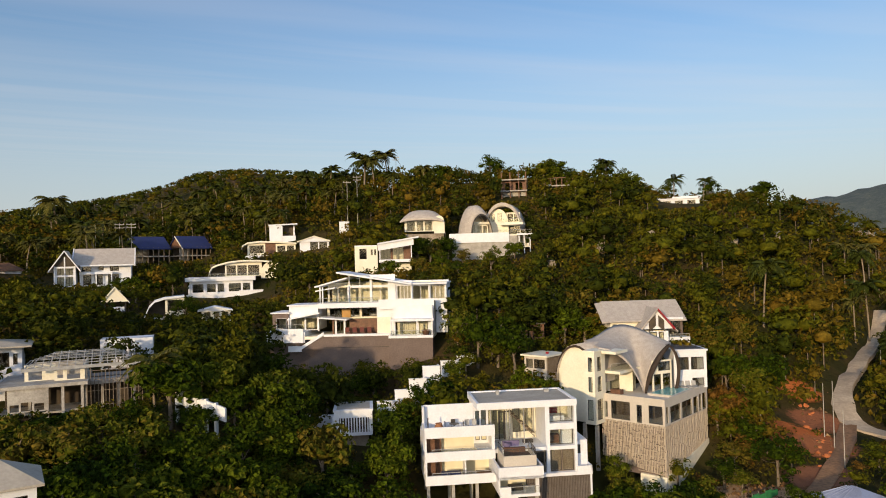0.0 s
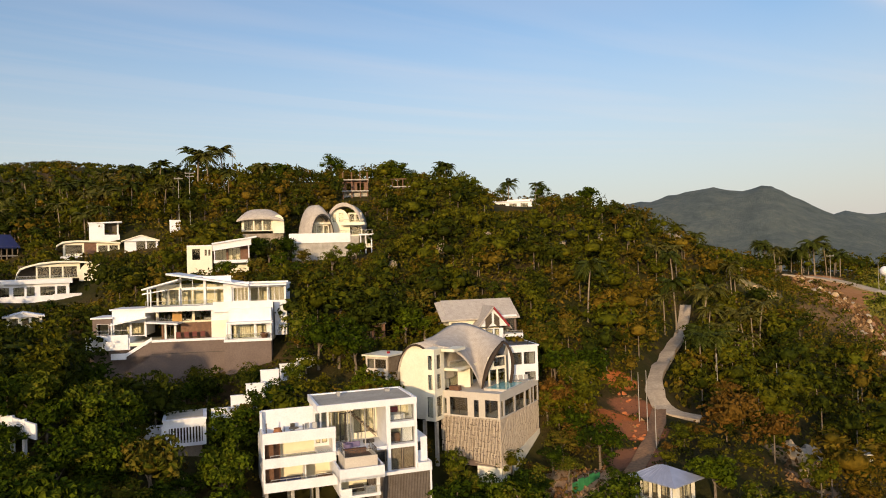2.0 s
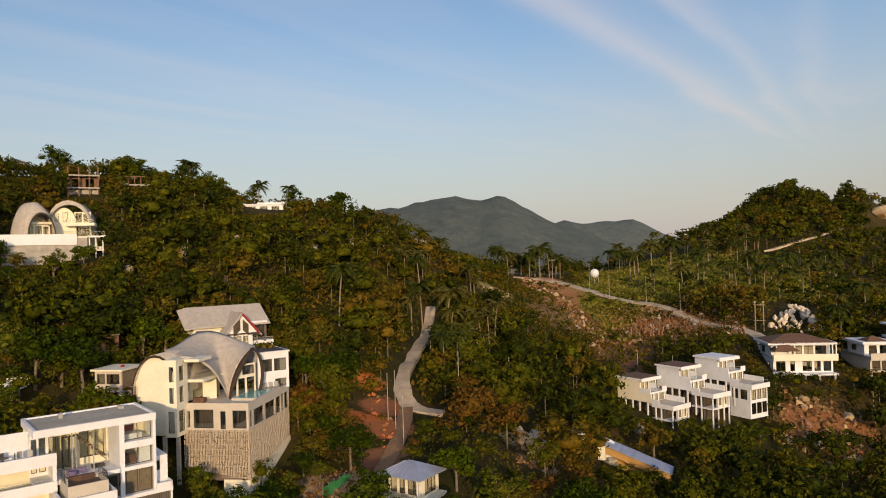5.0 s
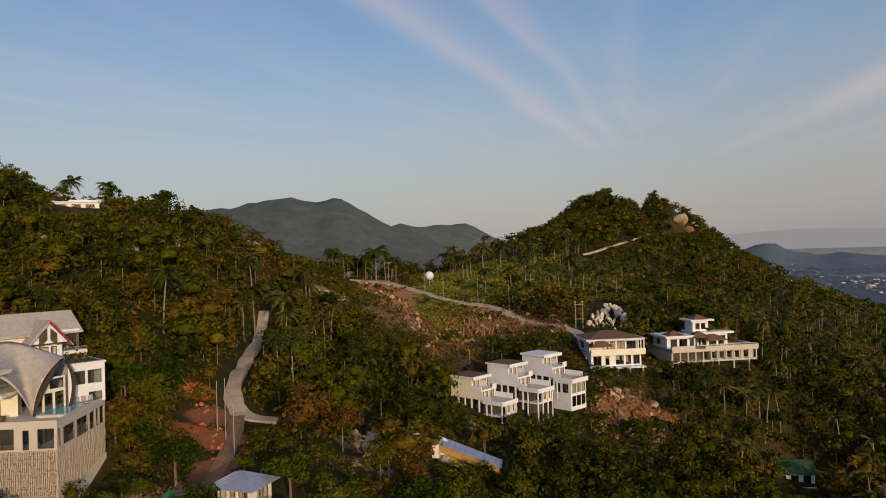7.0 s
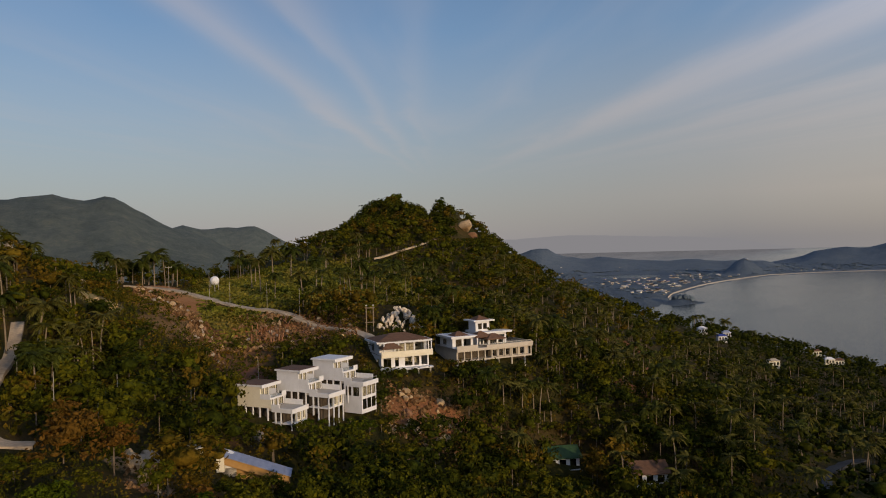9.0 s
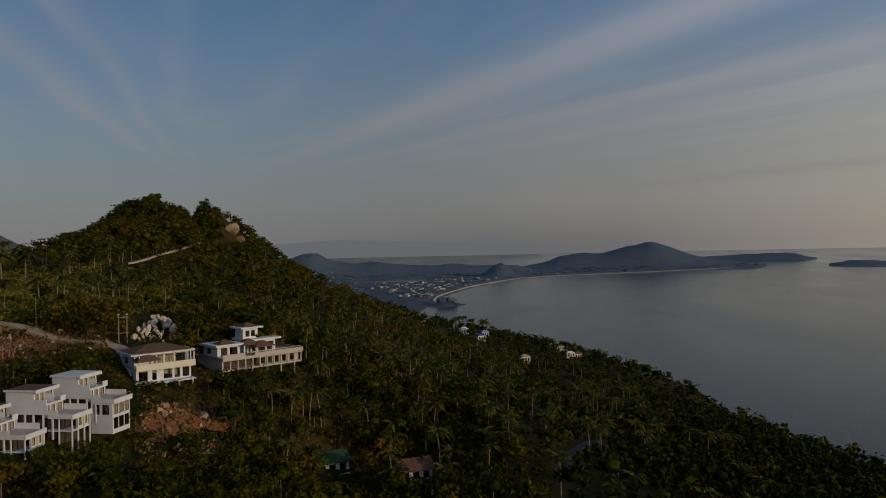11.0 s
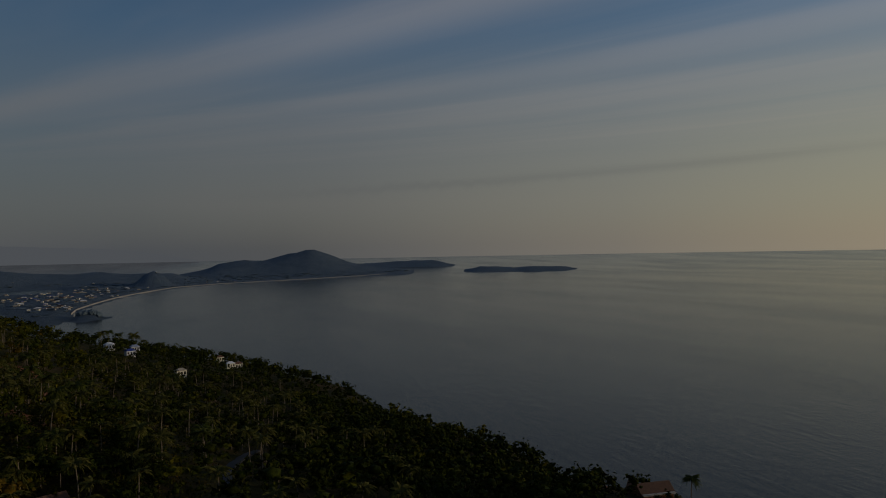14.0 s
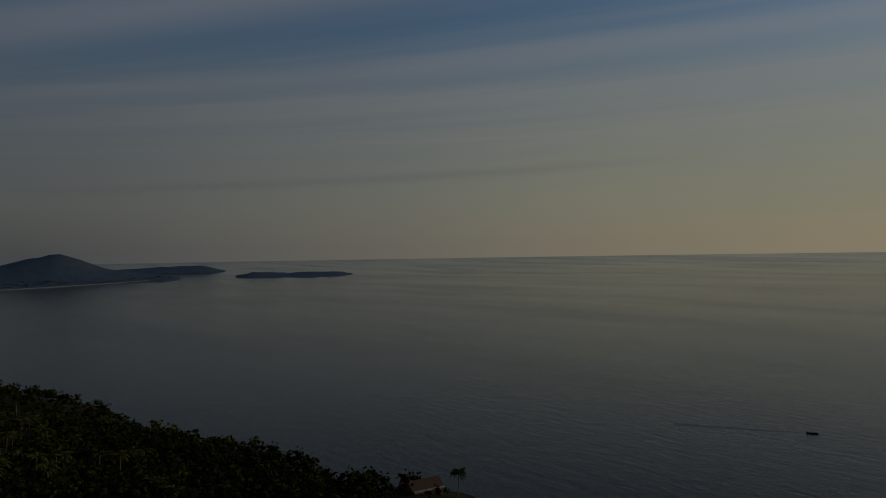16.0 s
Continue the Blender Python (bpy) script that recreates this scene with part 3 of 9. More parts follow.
def land():
    v = np.stack([_gx, _gy, _gz], 2).reshape(-1, 3)
    i, j = np.meshgrid(np.arange(RINGS - 1), np.arange(SPOKES), indexing="ij")
    j1 = (j + 1) % SPOKES
    f = np.stack([i * SPOKES + j, i * SPOKES + j1, (i + 1) * SPOKES + j1, (i + 1) * SPOKES + j], 2).reshape(-1, 4)
    # close the sheet under the viewpoint
    v = np.concatenate([v, [[0, 0, _gz[0].mean()]]])
    k = np.arange(0, SPOKES, 2)
    f = np.concatenate([f, np.stack([np.full(len(k), len(v) - 1), (k + 2) % SPOKES, k + 1, k], 1)])
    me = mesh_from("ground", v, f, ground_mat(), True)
    ob = new("ground", me)
    tagged(ob, "steep wooded hillside of dry earth, leaf litter and grass", "ground", kind="structure")


land()


def sea():
    rr = np.concatenate([np.linspace(150, 2500, 24), np.linspace(2600, 4975, 30)])
    n = 240
    a = np.arange(n) / n * 2 * math.pi
    v = np.stack([rr[:, None] * np.sin(a)[None], rr[:, None] * np.cos(a)[None], np.repeat(bent_sea_level(rr)[:, None], n, 1)], 2).reshape(-1, 3)
    i, j = np.meshgrid(np.arange(len(rr) - 1), np.arange(n), indexing="ij")
    j1 = (j + 1) % n
    f = np.stack([i * n + j, i * n + j1, (i + 1) * n + j1, (i + 1) * n + j], 2).reshape(-1, 4)
    tagged(new("water", mesh_from("water", v, f, sea_mat(), True)), "calm grey-blue sea with faint wind streaks", "sea", kind="structure")


sea()


# ---- sites kept clear in the camera's view: bearing, distance, half width, lowest height left unhidden ----
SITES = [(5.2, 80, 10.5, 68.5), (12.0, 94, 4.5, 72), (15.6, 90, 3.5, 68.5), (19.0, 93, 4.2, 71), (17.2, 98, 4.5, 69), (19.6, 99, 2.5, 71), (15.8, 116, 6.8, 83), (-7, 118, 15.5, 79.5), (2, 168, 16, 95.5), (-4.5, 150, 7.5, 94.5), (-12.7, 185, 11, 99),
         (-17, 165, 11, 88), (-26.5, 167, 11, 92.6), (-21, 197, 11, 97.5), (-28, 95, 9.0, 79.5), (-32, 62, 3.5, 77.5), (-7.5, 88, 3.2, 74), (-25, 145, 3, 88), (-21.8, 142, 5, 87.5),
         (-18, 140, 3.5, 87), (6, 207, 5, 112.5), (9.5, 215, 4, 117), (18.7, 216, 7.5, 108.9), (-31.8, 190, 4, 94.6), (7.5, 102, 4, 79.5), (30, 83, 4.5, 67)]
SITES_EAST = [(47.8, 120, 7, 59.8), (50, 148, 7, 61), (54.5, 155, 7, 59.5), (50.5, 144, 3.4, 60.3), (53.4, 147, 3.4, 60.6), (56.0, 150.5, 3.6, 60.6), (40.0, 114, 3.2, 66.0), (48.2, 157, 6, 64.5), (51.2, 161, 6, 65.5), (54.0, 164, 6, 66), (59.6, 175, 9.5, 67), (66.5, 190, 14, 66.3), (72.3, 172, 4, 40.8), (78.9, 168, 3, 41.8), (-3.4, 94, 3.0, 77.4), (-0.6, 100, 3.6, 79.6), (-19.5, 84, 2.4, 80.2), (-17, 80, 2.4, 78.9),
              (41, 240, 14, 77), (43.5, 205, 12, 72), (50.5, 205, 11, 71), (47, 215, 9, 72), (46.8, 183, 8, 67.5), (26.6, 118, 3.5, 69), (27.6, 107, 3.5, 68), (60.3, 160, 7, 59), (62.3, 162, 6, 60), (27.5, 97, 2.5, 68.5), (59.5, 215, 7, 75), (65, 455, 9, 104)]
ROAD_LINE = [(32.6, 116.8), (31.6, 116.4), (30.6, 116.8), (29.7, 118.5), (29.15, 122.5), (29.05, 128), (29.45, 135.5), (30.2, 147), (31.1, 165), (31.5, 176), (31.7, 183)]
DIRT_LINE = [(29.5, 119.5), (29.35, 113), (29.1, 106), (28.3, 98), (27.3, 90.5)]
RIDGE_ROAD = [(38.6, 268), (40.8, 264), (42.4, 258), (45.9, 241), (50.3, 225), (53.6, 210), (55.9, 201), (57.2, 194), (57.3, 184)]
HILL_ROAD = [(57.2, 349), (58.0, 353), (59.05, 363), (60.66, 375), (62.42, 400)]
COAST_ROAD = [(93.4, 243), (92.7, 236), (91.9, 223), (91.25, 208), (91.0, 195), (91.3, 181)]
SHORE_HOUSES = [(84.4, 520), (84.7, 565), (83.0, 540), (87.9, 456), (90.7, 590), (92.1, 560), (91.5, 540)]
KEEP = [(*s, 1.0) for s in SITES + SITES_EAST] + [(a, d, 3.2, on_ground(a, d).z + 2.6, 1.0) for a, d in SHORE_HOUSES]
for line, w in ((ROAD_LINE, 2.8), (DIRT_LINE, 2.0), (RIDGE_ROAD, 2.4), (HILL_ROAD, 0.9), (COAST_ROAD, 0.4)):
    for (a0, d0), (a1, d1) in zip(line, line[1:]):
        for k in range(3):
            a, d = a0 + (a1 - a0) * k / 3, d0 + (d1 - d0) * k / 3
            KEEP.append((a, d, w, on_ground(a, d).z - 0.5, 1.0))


# skyline of the tree tops fitted to the camera's view: bearing and angle above the level
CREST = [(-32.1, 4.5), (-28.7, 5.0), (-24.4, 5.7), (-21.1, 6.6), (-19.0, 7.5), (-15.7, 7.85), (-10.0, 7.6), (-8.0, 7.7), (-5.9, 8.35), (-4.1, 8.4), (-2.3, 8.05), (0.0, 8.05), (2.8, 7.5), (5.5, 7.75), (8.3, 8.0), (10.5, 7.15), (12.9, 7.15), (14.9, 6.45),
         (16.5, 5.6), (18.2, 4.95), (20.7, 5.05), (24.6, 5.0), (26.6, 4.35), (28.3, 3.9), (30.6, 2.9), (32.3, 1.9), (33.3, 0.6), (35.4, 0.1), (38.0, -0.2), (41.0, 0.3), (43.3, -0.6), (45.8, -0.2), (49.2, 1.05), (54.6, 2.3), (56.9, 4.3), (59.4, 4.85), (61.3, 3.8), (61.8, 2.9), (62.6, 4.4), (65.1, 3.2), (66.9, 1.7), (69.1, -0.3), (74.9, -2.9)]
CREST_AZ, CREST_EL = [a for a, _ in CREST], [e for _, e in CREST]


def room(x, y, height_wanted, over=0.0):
    """How tall a plant may grow at x, y without standing in a house or road, hiding one from the camera, or topping the
    fitted skyline.
    """
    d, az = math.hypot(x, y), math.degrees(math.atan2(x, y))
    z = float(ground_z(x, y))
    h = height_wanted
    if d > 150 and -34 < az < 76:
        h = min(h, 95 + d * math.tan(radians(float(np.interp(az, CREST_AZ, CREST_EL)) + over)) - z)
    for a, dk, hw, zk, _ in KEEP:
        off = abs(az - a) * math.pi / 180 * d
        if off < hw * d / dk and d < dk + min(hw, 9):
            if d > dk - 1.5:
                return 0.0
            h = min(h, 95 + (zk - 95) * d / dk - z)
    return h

# ---- building kit ----
def part(name, bm, material, parent, label=""):
    """Links a bmesh as one mesh object under a thing or under a part."""
    me = bpy.data.meshes.new(name)
    bm.normal_update()
    bm.to_mesh(me)
    bm.free()
    me.materials.append(material)
    ob = new(name, me)
    ob.parent = parent
    if label:
        ob["label"] = label
    return ob


def add_box(bm, m, x0, x1, y0, y1, z0, z1):
    vs = [bm.verts.new(m @ Vector((x, y, z))) for z in (z0, z1) for x, y in ((x0, y0), (x1, y0), (x1, y1), (x0, y1))]
    for f in ((3, 2, 1, 0), (4, 5, 6, 7), (0, 1, 5, 4), (1, 2, 6, 5), (2, 3, 7, 6), (3, 0, 4, 7)):
        bm.faces.new([vs[i] for i in f])


def add_plate(bm, m, corners, th):
    """A plate with four free corners, th thick downwards."""
    top = [bm.verts.new(m @ Vector(c)) for c in corners]
    low = [bm.verts.new(m @ (Vector(c) - Vector((0, 0, th)))) for c in corners]
    n = len(corners)
    bm.faces.new(top)
    bm.faces.new(low[::-1])
    for i in range(n):
        bm.faces.new((top[i], low[i], low[(i + 1) % n], top[(i + 1) % n]))


def tube(pts, radii, sides=6):
    """A bent tapering tube: vertices and quads."""
    v, f = [], []
    for i, (p, r) in enumerate(zip(pts, radii)):
        for k in range(sides):
            a = 2 * math.pi * k / sides
            v.append((p[0] + math.cos(a) * r, p[1] + math.sin(a) * r, p[2]))
            if i:
                o, q = (i - 1) * sides, i * sides
                f.append((o + k, o + (k + 1) % sides, q + (k + 1) % sides, q + k))
    return v, f


def joined(pieces):
    v, f, o = [], [], 0
    for pv, pf in pieces:
        v.extend(pv)
        f.extend([tuple(i + o for i in q) for q in pf])
        o += len(pv)
    return v, f


class House:
    """A building: an empty at its base, and a frame in which its parts are laid out (x along the front, y away from it, z up)."""

    def __init__(self, name, x, y, z, rz, label, category="house", group=""):
        self.ob = new(name)
        self.ob.matrix_basis = pose(x, y, z, 0, 0, rz)
        tagged(self.ob, label, category, group)
        self.m = Matrix.Identity(4)

    def box(self, name, material, x0, x1, y0, y1, z0, z1, label=""):
        bm = bmesh.new()
        add_box(bm, self.m, min(x0, x1), max(x0, x1), min(y0, y1), max(y0, y1), min(z0, z1), max(z0, z1))
        return part(name, bm, material, self.ob, label)

    def plate(self, name, material, corners, th=0.25, label=""):
        bm = bmesh.new()
        add_plate(bm, self.m, corners, th)
        return part(name, bm, material, self.ob, label)

    def wall(self, material, p0, p1, z0, z1, holes=(), th=0.2, glaze=True, frame_mat=None, bars=2, label=""):
        """A wall from p0 to p1 (the inside to its left) with openings (u0, u1, z0, z1) right through it, glazed."""
        p0, p1 = Vector((*p0, 0)), Vector((*p1, 0))
        e = (p1 - p0).normalized()
        n = Vector((-e.y, e.x, 0))
        fm = self.m @ Matrix(((e.x, n.x, 0, p0.x), (e.y, n.y, 0, p0.y), (0, 0, 1, 0), (0, 0, 0, 1)))
        ln = (p1 - p0).length
        us = sorted({0, ln, *[v for h in holes for v in h[:2]]})
        zs = sorted({z0, z1, *[v for h in holes for v in h[2:4]]})
        solid = [[not any(q[0] < (ua + ub) / 2 < q[1] and q[2] < (za + zb) / 2 < q[3] for q in holes) for za, zb in zip(zs, zs[1:])] for ua, ub in zip(us, us[1:])]
        bm = bmesh.new()
        made = {}

        def vert(i, j, k):
            if (i, j, k) not in made:
                made[i, j, k] = bm.verts.new(fm @ Vector((us[i], th * k, zs[j])))
            return made[i, j, k]

        def filled(i, j):
            return 0 <= i < len(us) - 1 and 0 <= j < len(zs) - 1 and solid[i][j]

        for i in range(len(us) - 1):
            for j in range(len(zs) - 1):
                if not solid[i][j]:
                    continue
                bm.faces.new((vert(i, j, 0), vert(i + 1, j, 0), vert(i + 1, j + 1, 0), vert(i, j + 1, 0)))
                bm.faces.new((vert(i, j, 1), vert(i, j + 1, 1), vert(i + 1, j + 1, 1), vert(i + 1, j, 1)))
                for (di, dj), (a, b) in (((-1, 0), ((i, j), (i, j + 1))), ((1, 0), ((i + 1, j + 1), (i + 1, j))), ((0, -1), ((i + 1, j), (i, j))), ((0, 1), ((i, j + 1), (i + 1, j + 1)))):
                    if not filled(i + di, j + dj):
                        bm.faces.new((vert(*a, 0), vert(*b, 0), vert(*b, 1), vert(*a, 1)))
        w = part("wall", bm, material, self.ob, label)
        if glaze:
            for h in holes:
                self.window(fm, h[0], h[1], h[2], h[3], 0.06, h[4] if len(h) > 4 else bars, frame_mat or DARKFRAME)
        return w

    def window(self, fm, u0, u1, z0, z1, y, bars, frame_mat):
        bm = bmesh.new()
        t = 0.06
        add_box(bm, fm, u0, u1, y, y + 0.07, z0, z0 + t)
        add_box(bm, fm, u0, u1, y, y + 0.07, z1 - t, z1)
        for i in range(bars + 1):
            c = u0 + t / 2 + (u1 - u0 - t) * i / bars
            add_box(bm, fm, c - t / 2, c + t / 2, y, y + 0.07, z0 + t, z1 - t)
        w = part("window", bm, frame_mat, self.ob)
        for i in range(bars):
            a, b = u0 + t + (u1 - u0 - t) * i / bars, u0 + (u1 - u0 - t) * (i + 1) / bars
            bm = bmesh.new()
            add_box(bm, fm, a, b, y + 0.03, y + 0.042, z0 + t, z1 - t)
            part("pane", bm, GLASS, w).visible_shadow = False
        return w

    def shell(self, material, x0, x1, y0, y1, z0, z1, front=(), right=(), back=(), left=(), roof=None, inner=None, floor=True, eave=0.0, frame_mat=None, bars=2):
        """Four walls with openings, a floor, and a flat roof slab."""
        self.wall(material, (x0, y0), (x1, y0), z0, z1, front, frame_mat=frame_mat, bars=bars)
        self.wall(material, (x1, y0 + 0.2), (x1, y1), z0, z1, right, frame_mat=frame_mat, bars=bars)
        self.wall(material, (x1 - 0.2, y1), (x0 + 0.2, y1), z0, z1, back, frame_mat=frame_mat, bars=bars)
        self.wall(material, (x0, y1), (x0, y0 + 0.2), z0, z1, left, frame_mat=frame_mat, bars=bars)
        if floor:
            self.box("floor_slab", CONCRETE, x0 + 0.2, x1 - 0.2, y0 + 0.2, y1 - 0.2, z0 - 0.001, z0 + 0.15)
        if inner:
            self.box("inner_wall", inner, x0 + 0.25, x1 - 0.25, (y0 + y1) / 2, (y0 + y1) / 2 + 0.12, z0 + 0.15, z1 - 0.01)
        if roof:
            self.box("roof", roof, x0 - eave, x1 + eave, y0 - eave, y1 + eave, z1, z1 + 0.22)

    def rail(self, p0, p1, z, h=1.0, material=None):
        """A glass balustrade with a handrail."""
        p0, p1 = Vector((*p0, 0)), Vector((*p1, 0))
        e = (p1 - p0).normalized()
        fm = self.m @ Matrix(((e.x, -e.y, 0, p0.x), (e.y, e.x, 0, p0.y), (0, 0, 1, z), (0, 0, 0, 1)))
        ln = (p1 - p0).length
        bm = bmesh.new()
        add_box(bm, fm, 0, ln, -0.03, 0.03, h - 0.06, h)
        for i in range(int(ln / 1.5) + 1):
            u = i * ln / max(1, int(ln / 1.5))
            add_box(bm, fm, u - 0.025, u + 0.025, -0.025, 0.025, 0, h - 0.06)
        r = part("railing", bm, material or STEEL, self.ob)
        bm = bmesh.new()
        add_box(bm, fm, 0.03, ln - 0.03, -0.006, 0.006, 0.05, h - 0.08)
        part("pane", bm, GLASS, r).visible_shadow = False

    def parapet(self, material, p0, p1, z, h, th=0.18):
        self.wall(material, p0, p1, z, z + h, th=th)

    def gable(self, material, x0, x1, y0, y1, ze, zr, axis="x", eave=0.5, th=0.22, gable_mat=None):
        """A pitched roof; axis: the way its ridge runs."""
        if axis == "x":
            ym = (y0 + y1) / 2
            k = (zr - ze) / (ym - y0)
            for s, ya in ((1, y0), (-1, y1)):
                yo = ya - s * eave
                c = [(x0 - eave, yo, ze - k * eave), (x1 + eave, yo, ze - k * eave), (x1 + eave, ym, zr), (x0 - eave, ym, zr)]
                self.plate("roof", material, c if s > 0 else c[::-1], th)
            ends = [((x0, y0, ze - th), (x0, y1, ze - th), (x0, ym, zr - th - 0.02)), ((x1, y1, ze - th), (x1, y0, ze - th), (x1, ym, zr - th - 0.02))]
            off = Vector((0.2, 0, 0))
        else:
            xm = (x0 + x1) / 2
            k = (zr - ze) / (xm - x0)
            for s, xa in ((1, x0), (-1, x1)):
                xo = xa - s * eave
                c = [(xo, y0 - eave, ze - k * eave), (xm, y0 - eave, zr), (xm, y1 + eave, zr), (xo, y1 + eave, ze - k * eave)]
                self.plate("roof", material, c if s > 0 else c[::-1], th)
            ends = [((x1, y0, ze - th), (x0, y0, ze - th), (xm, y0, zr - th - 0.02)), ((x0, y1, ze - th), (x1, y1, ze - th), (xm, y1, zr - th - 0.02))]
            off = Vector((0, 0.2, 0))
        if gable_mat:
            for i, tri in enumerate(ends):
                bm = bmesh.new()
                o = off if i == 0 else -off
                a = [bm.verts.new(self.m @ Vector(p)) for p in tri]
                b = [bm.verts.new(self.m @ (Vector(p) + o)) for p in tri]
                bm.faces.new(a)
                bm.faces.new(b[::-1])
                for j in range(3):
                    bm.faces.new((a[j], b[j], b[(j + 1) % 3], a[(j + 1) % 3]))
                part("gable_wall", bm, gable_mat, self.ob)

    def hip(self, material, x0, x1, y0, y1, ze, zr, eave=0.6, th=0.18):
        x0, x1, y0, y1 = x0 - eave, x1 + eave, y0 - eave, y1 + eave
        k = min(x1 - x0, y1 - y0) / 2
        if x1 - x0 > y1 - y0:
            a, b = (x0 + k, (y0 + y1) / 2, zr), (x1 - k + 0.01, (y0 + y1) / 2, zr)
            quads = [[(x0, y0, ze), (x1, y0, ze), b, a], [(x1, y0, ze), (x1, y1, ze), b], [(x1, y1, ze), (x0, y1, ze), a, b], [(x0, y1, ze), (x0, y0, ze), a]]
        else:
            a, b = ((x0 + x1) / 2, y0 + k, zr), ((x0 + x1) / 2, y1 - k + 0.01, zr)
            quads = [[(x0, y0, ze), (x1, y0, ze), a], [(x1, y0, ze), (x1, y1, ze), b, a], [(x1, y1, ze), (x0, y1, ze), b], [(x0, y1, ze), (x0, y0, ze), a, b]]
        bm = bmesh.new()
        for q in quads:
            add_plate(bm, self.m, q, th)
        return part("roof", bm, material, self.ob)

    def surface(self, name, material, rows, th=0.2, label=""):
        """A curved shell through a grid of points, th thick."""
        bm = bmesh.new()
        g = [[bm.verts.new(self.m @ Vector(p)) for p in r] for r in rows]
        h = [[bm.verts.new(self.m @ (Vector(p) - Vector((0, 0, th)))) for p in r] for r in rows]
        n, k = len(g), len(g[0])
        for i in range(n - 1):
            for j in range(k - 1):
                bm.faces.new((g[i][j], g[i][j + 1], g[i + 1][j + 1], g[i + 1][j]))
                bm.faces.new((h[i][j], h[i + 1][j], h[i + 1][j + 1], h[i][j + 1]))
        rim = [(0, j) for j in range(k)] + [(i, k - 1) for i in range(1, n)] + [(n - 1, j) for j in range(k - 2, -1, -1)] + [(i, 0) for i in range(n - 2, 0, -1)]
        for (a, b), (c, d) in zip(rim, rim[1:] + rim[:1]):
            bm.faces.new((g[a][b], h[a][b], h[c][d], g[c][d]))
        bmesh.ops.recalc_face_normals(bm, faces=bm.faces)
        ob = part(name, bm, material, self.ob, label)
        for p in ob.data.polygons:
            p.use_smooth = abs(p.normal.z) > 0.15
        return ob

    def barrel(self, material, x0, x1, y0, y1, zs, zc, th=0.3, seg=14, name="roof"):
        """A round-arched vault over x0..x1, running back from y0 to y1, springing at zs and crowned at zc."""
        xm, rx = (x0 + x1) / 2, (x1 - x0) / 2
        rows = [[(xm - rx * math.cos(math.pi * j / seg), y, zs + (zc - zs) * math.sin(math.pi * j / seg)) for j in range(seg + 1)] for y in (y0, (y0 + y1) / 2, y1)]
        return self.surface(name, material, rows, th)

    def arch_wall(self, material, x0, x1, y, zb, zs, zc, th=0.2, seg=14, label=""):
        """A wall with a round-arched top."""
        xm, rx = (x0 + x1) / 2, (x1 - x0) / 2
        out = [(x0, zb), (x1, zb)] + [(xm + rx * math.cos(math.pi * j / seg), zs + (zc - zs) * math.sin(math.pi * j / seg)) for j in range(seg + 1)]
        bm = bmesh.new()
        a = [bm.verts.new(self.m @ Vector((u, y, w))) for u, w in out]
        b = [bm.verts.new(self.m @ Vector((u, y + th, w))) for u, w in out]
        bm.faces.new(a)
        bm.faces.new(b[::-1])
        for i in range(len(out)):
            j = (i + 1) % len(out)
            bm.faces.new((a[i], b[i], b[j], a[j]))
        bmesh.ops.recalc_face_normals(bm, faces=bm.faces)
        return part("wall", bm, material, self.ob, label)

    def stilts(self, material, pts, z0, z1, w=0.3):
        for x, y in pts:
            self.box("column", material, x - w / 2, x + w / 2, y - w / 2, y + w / 2, z0, z1)

    def slats(self, material, x0, x1, y, z0, z1, step, w, d=0.06, name="slat"):
        n = int((x1 - x0) / step)
        for i in range(n + 1):
            x = x0 + (x1 - x0 - w) * i / n
            self.box(name, material, x, x + w, y, y + d, z0, z1)

    def lit(self, u, w, z):
        return self.ob.matrix_basis @ self.m @ Vector((u, w, z))

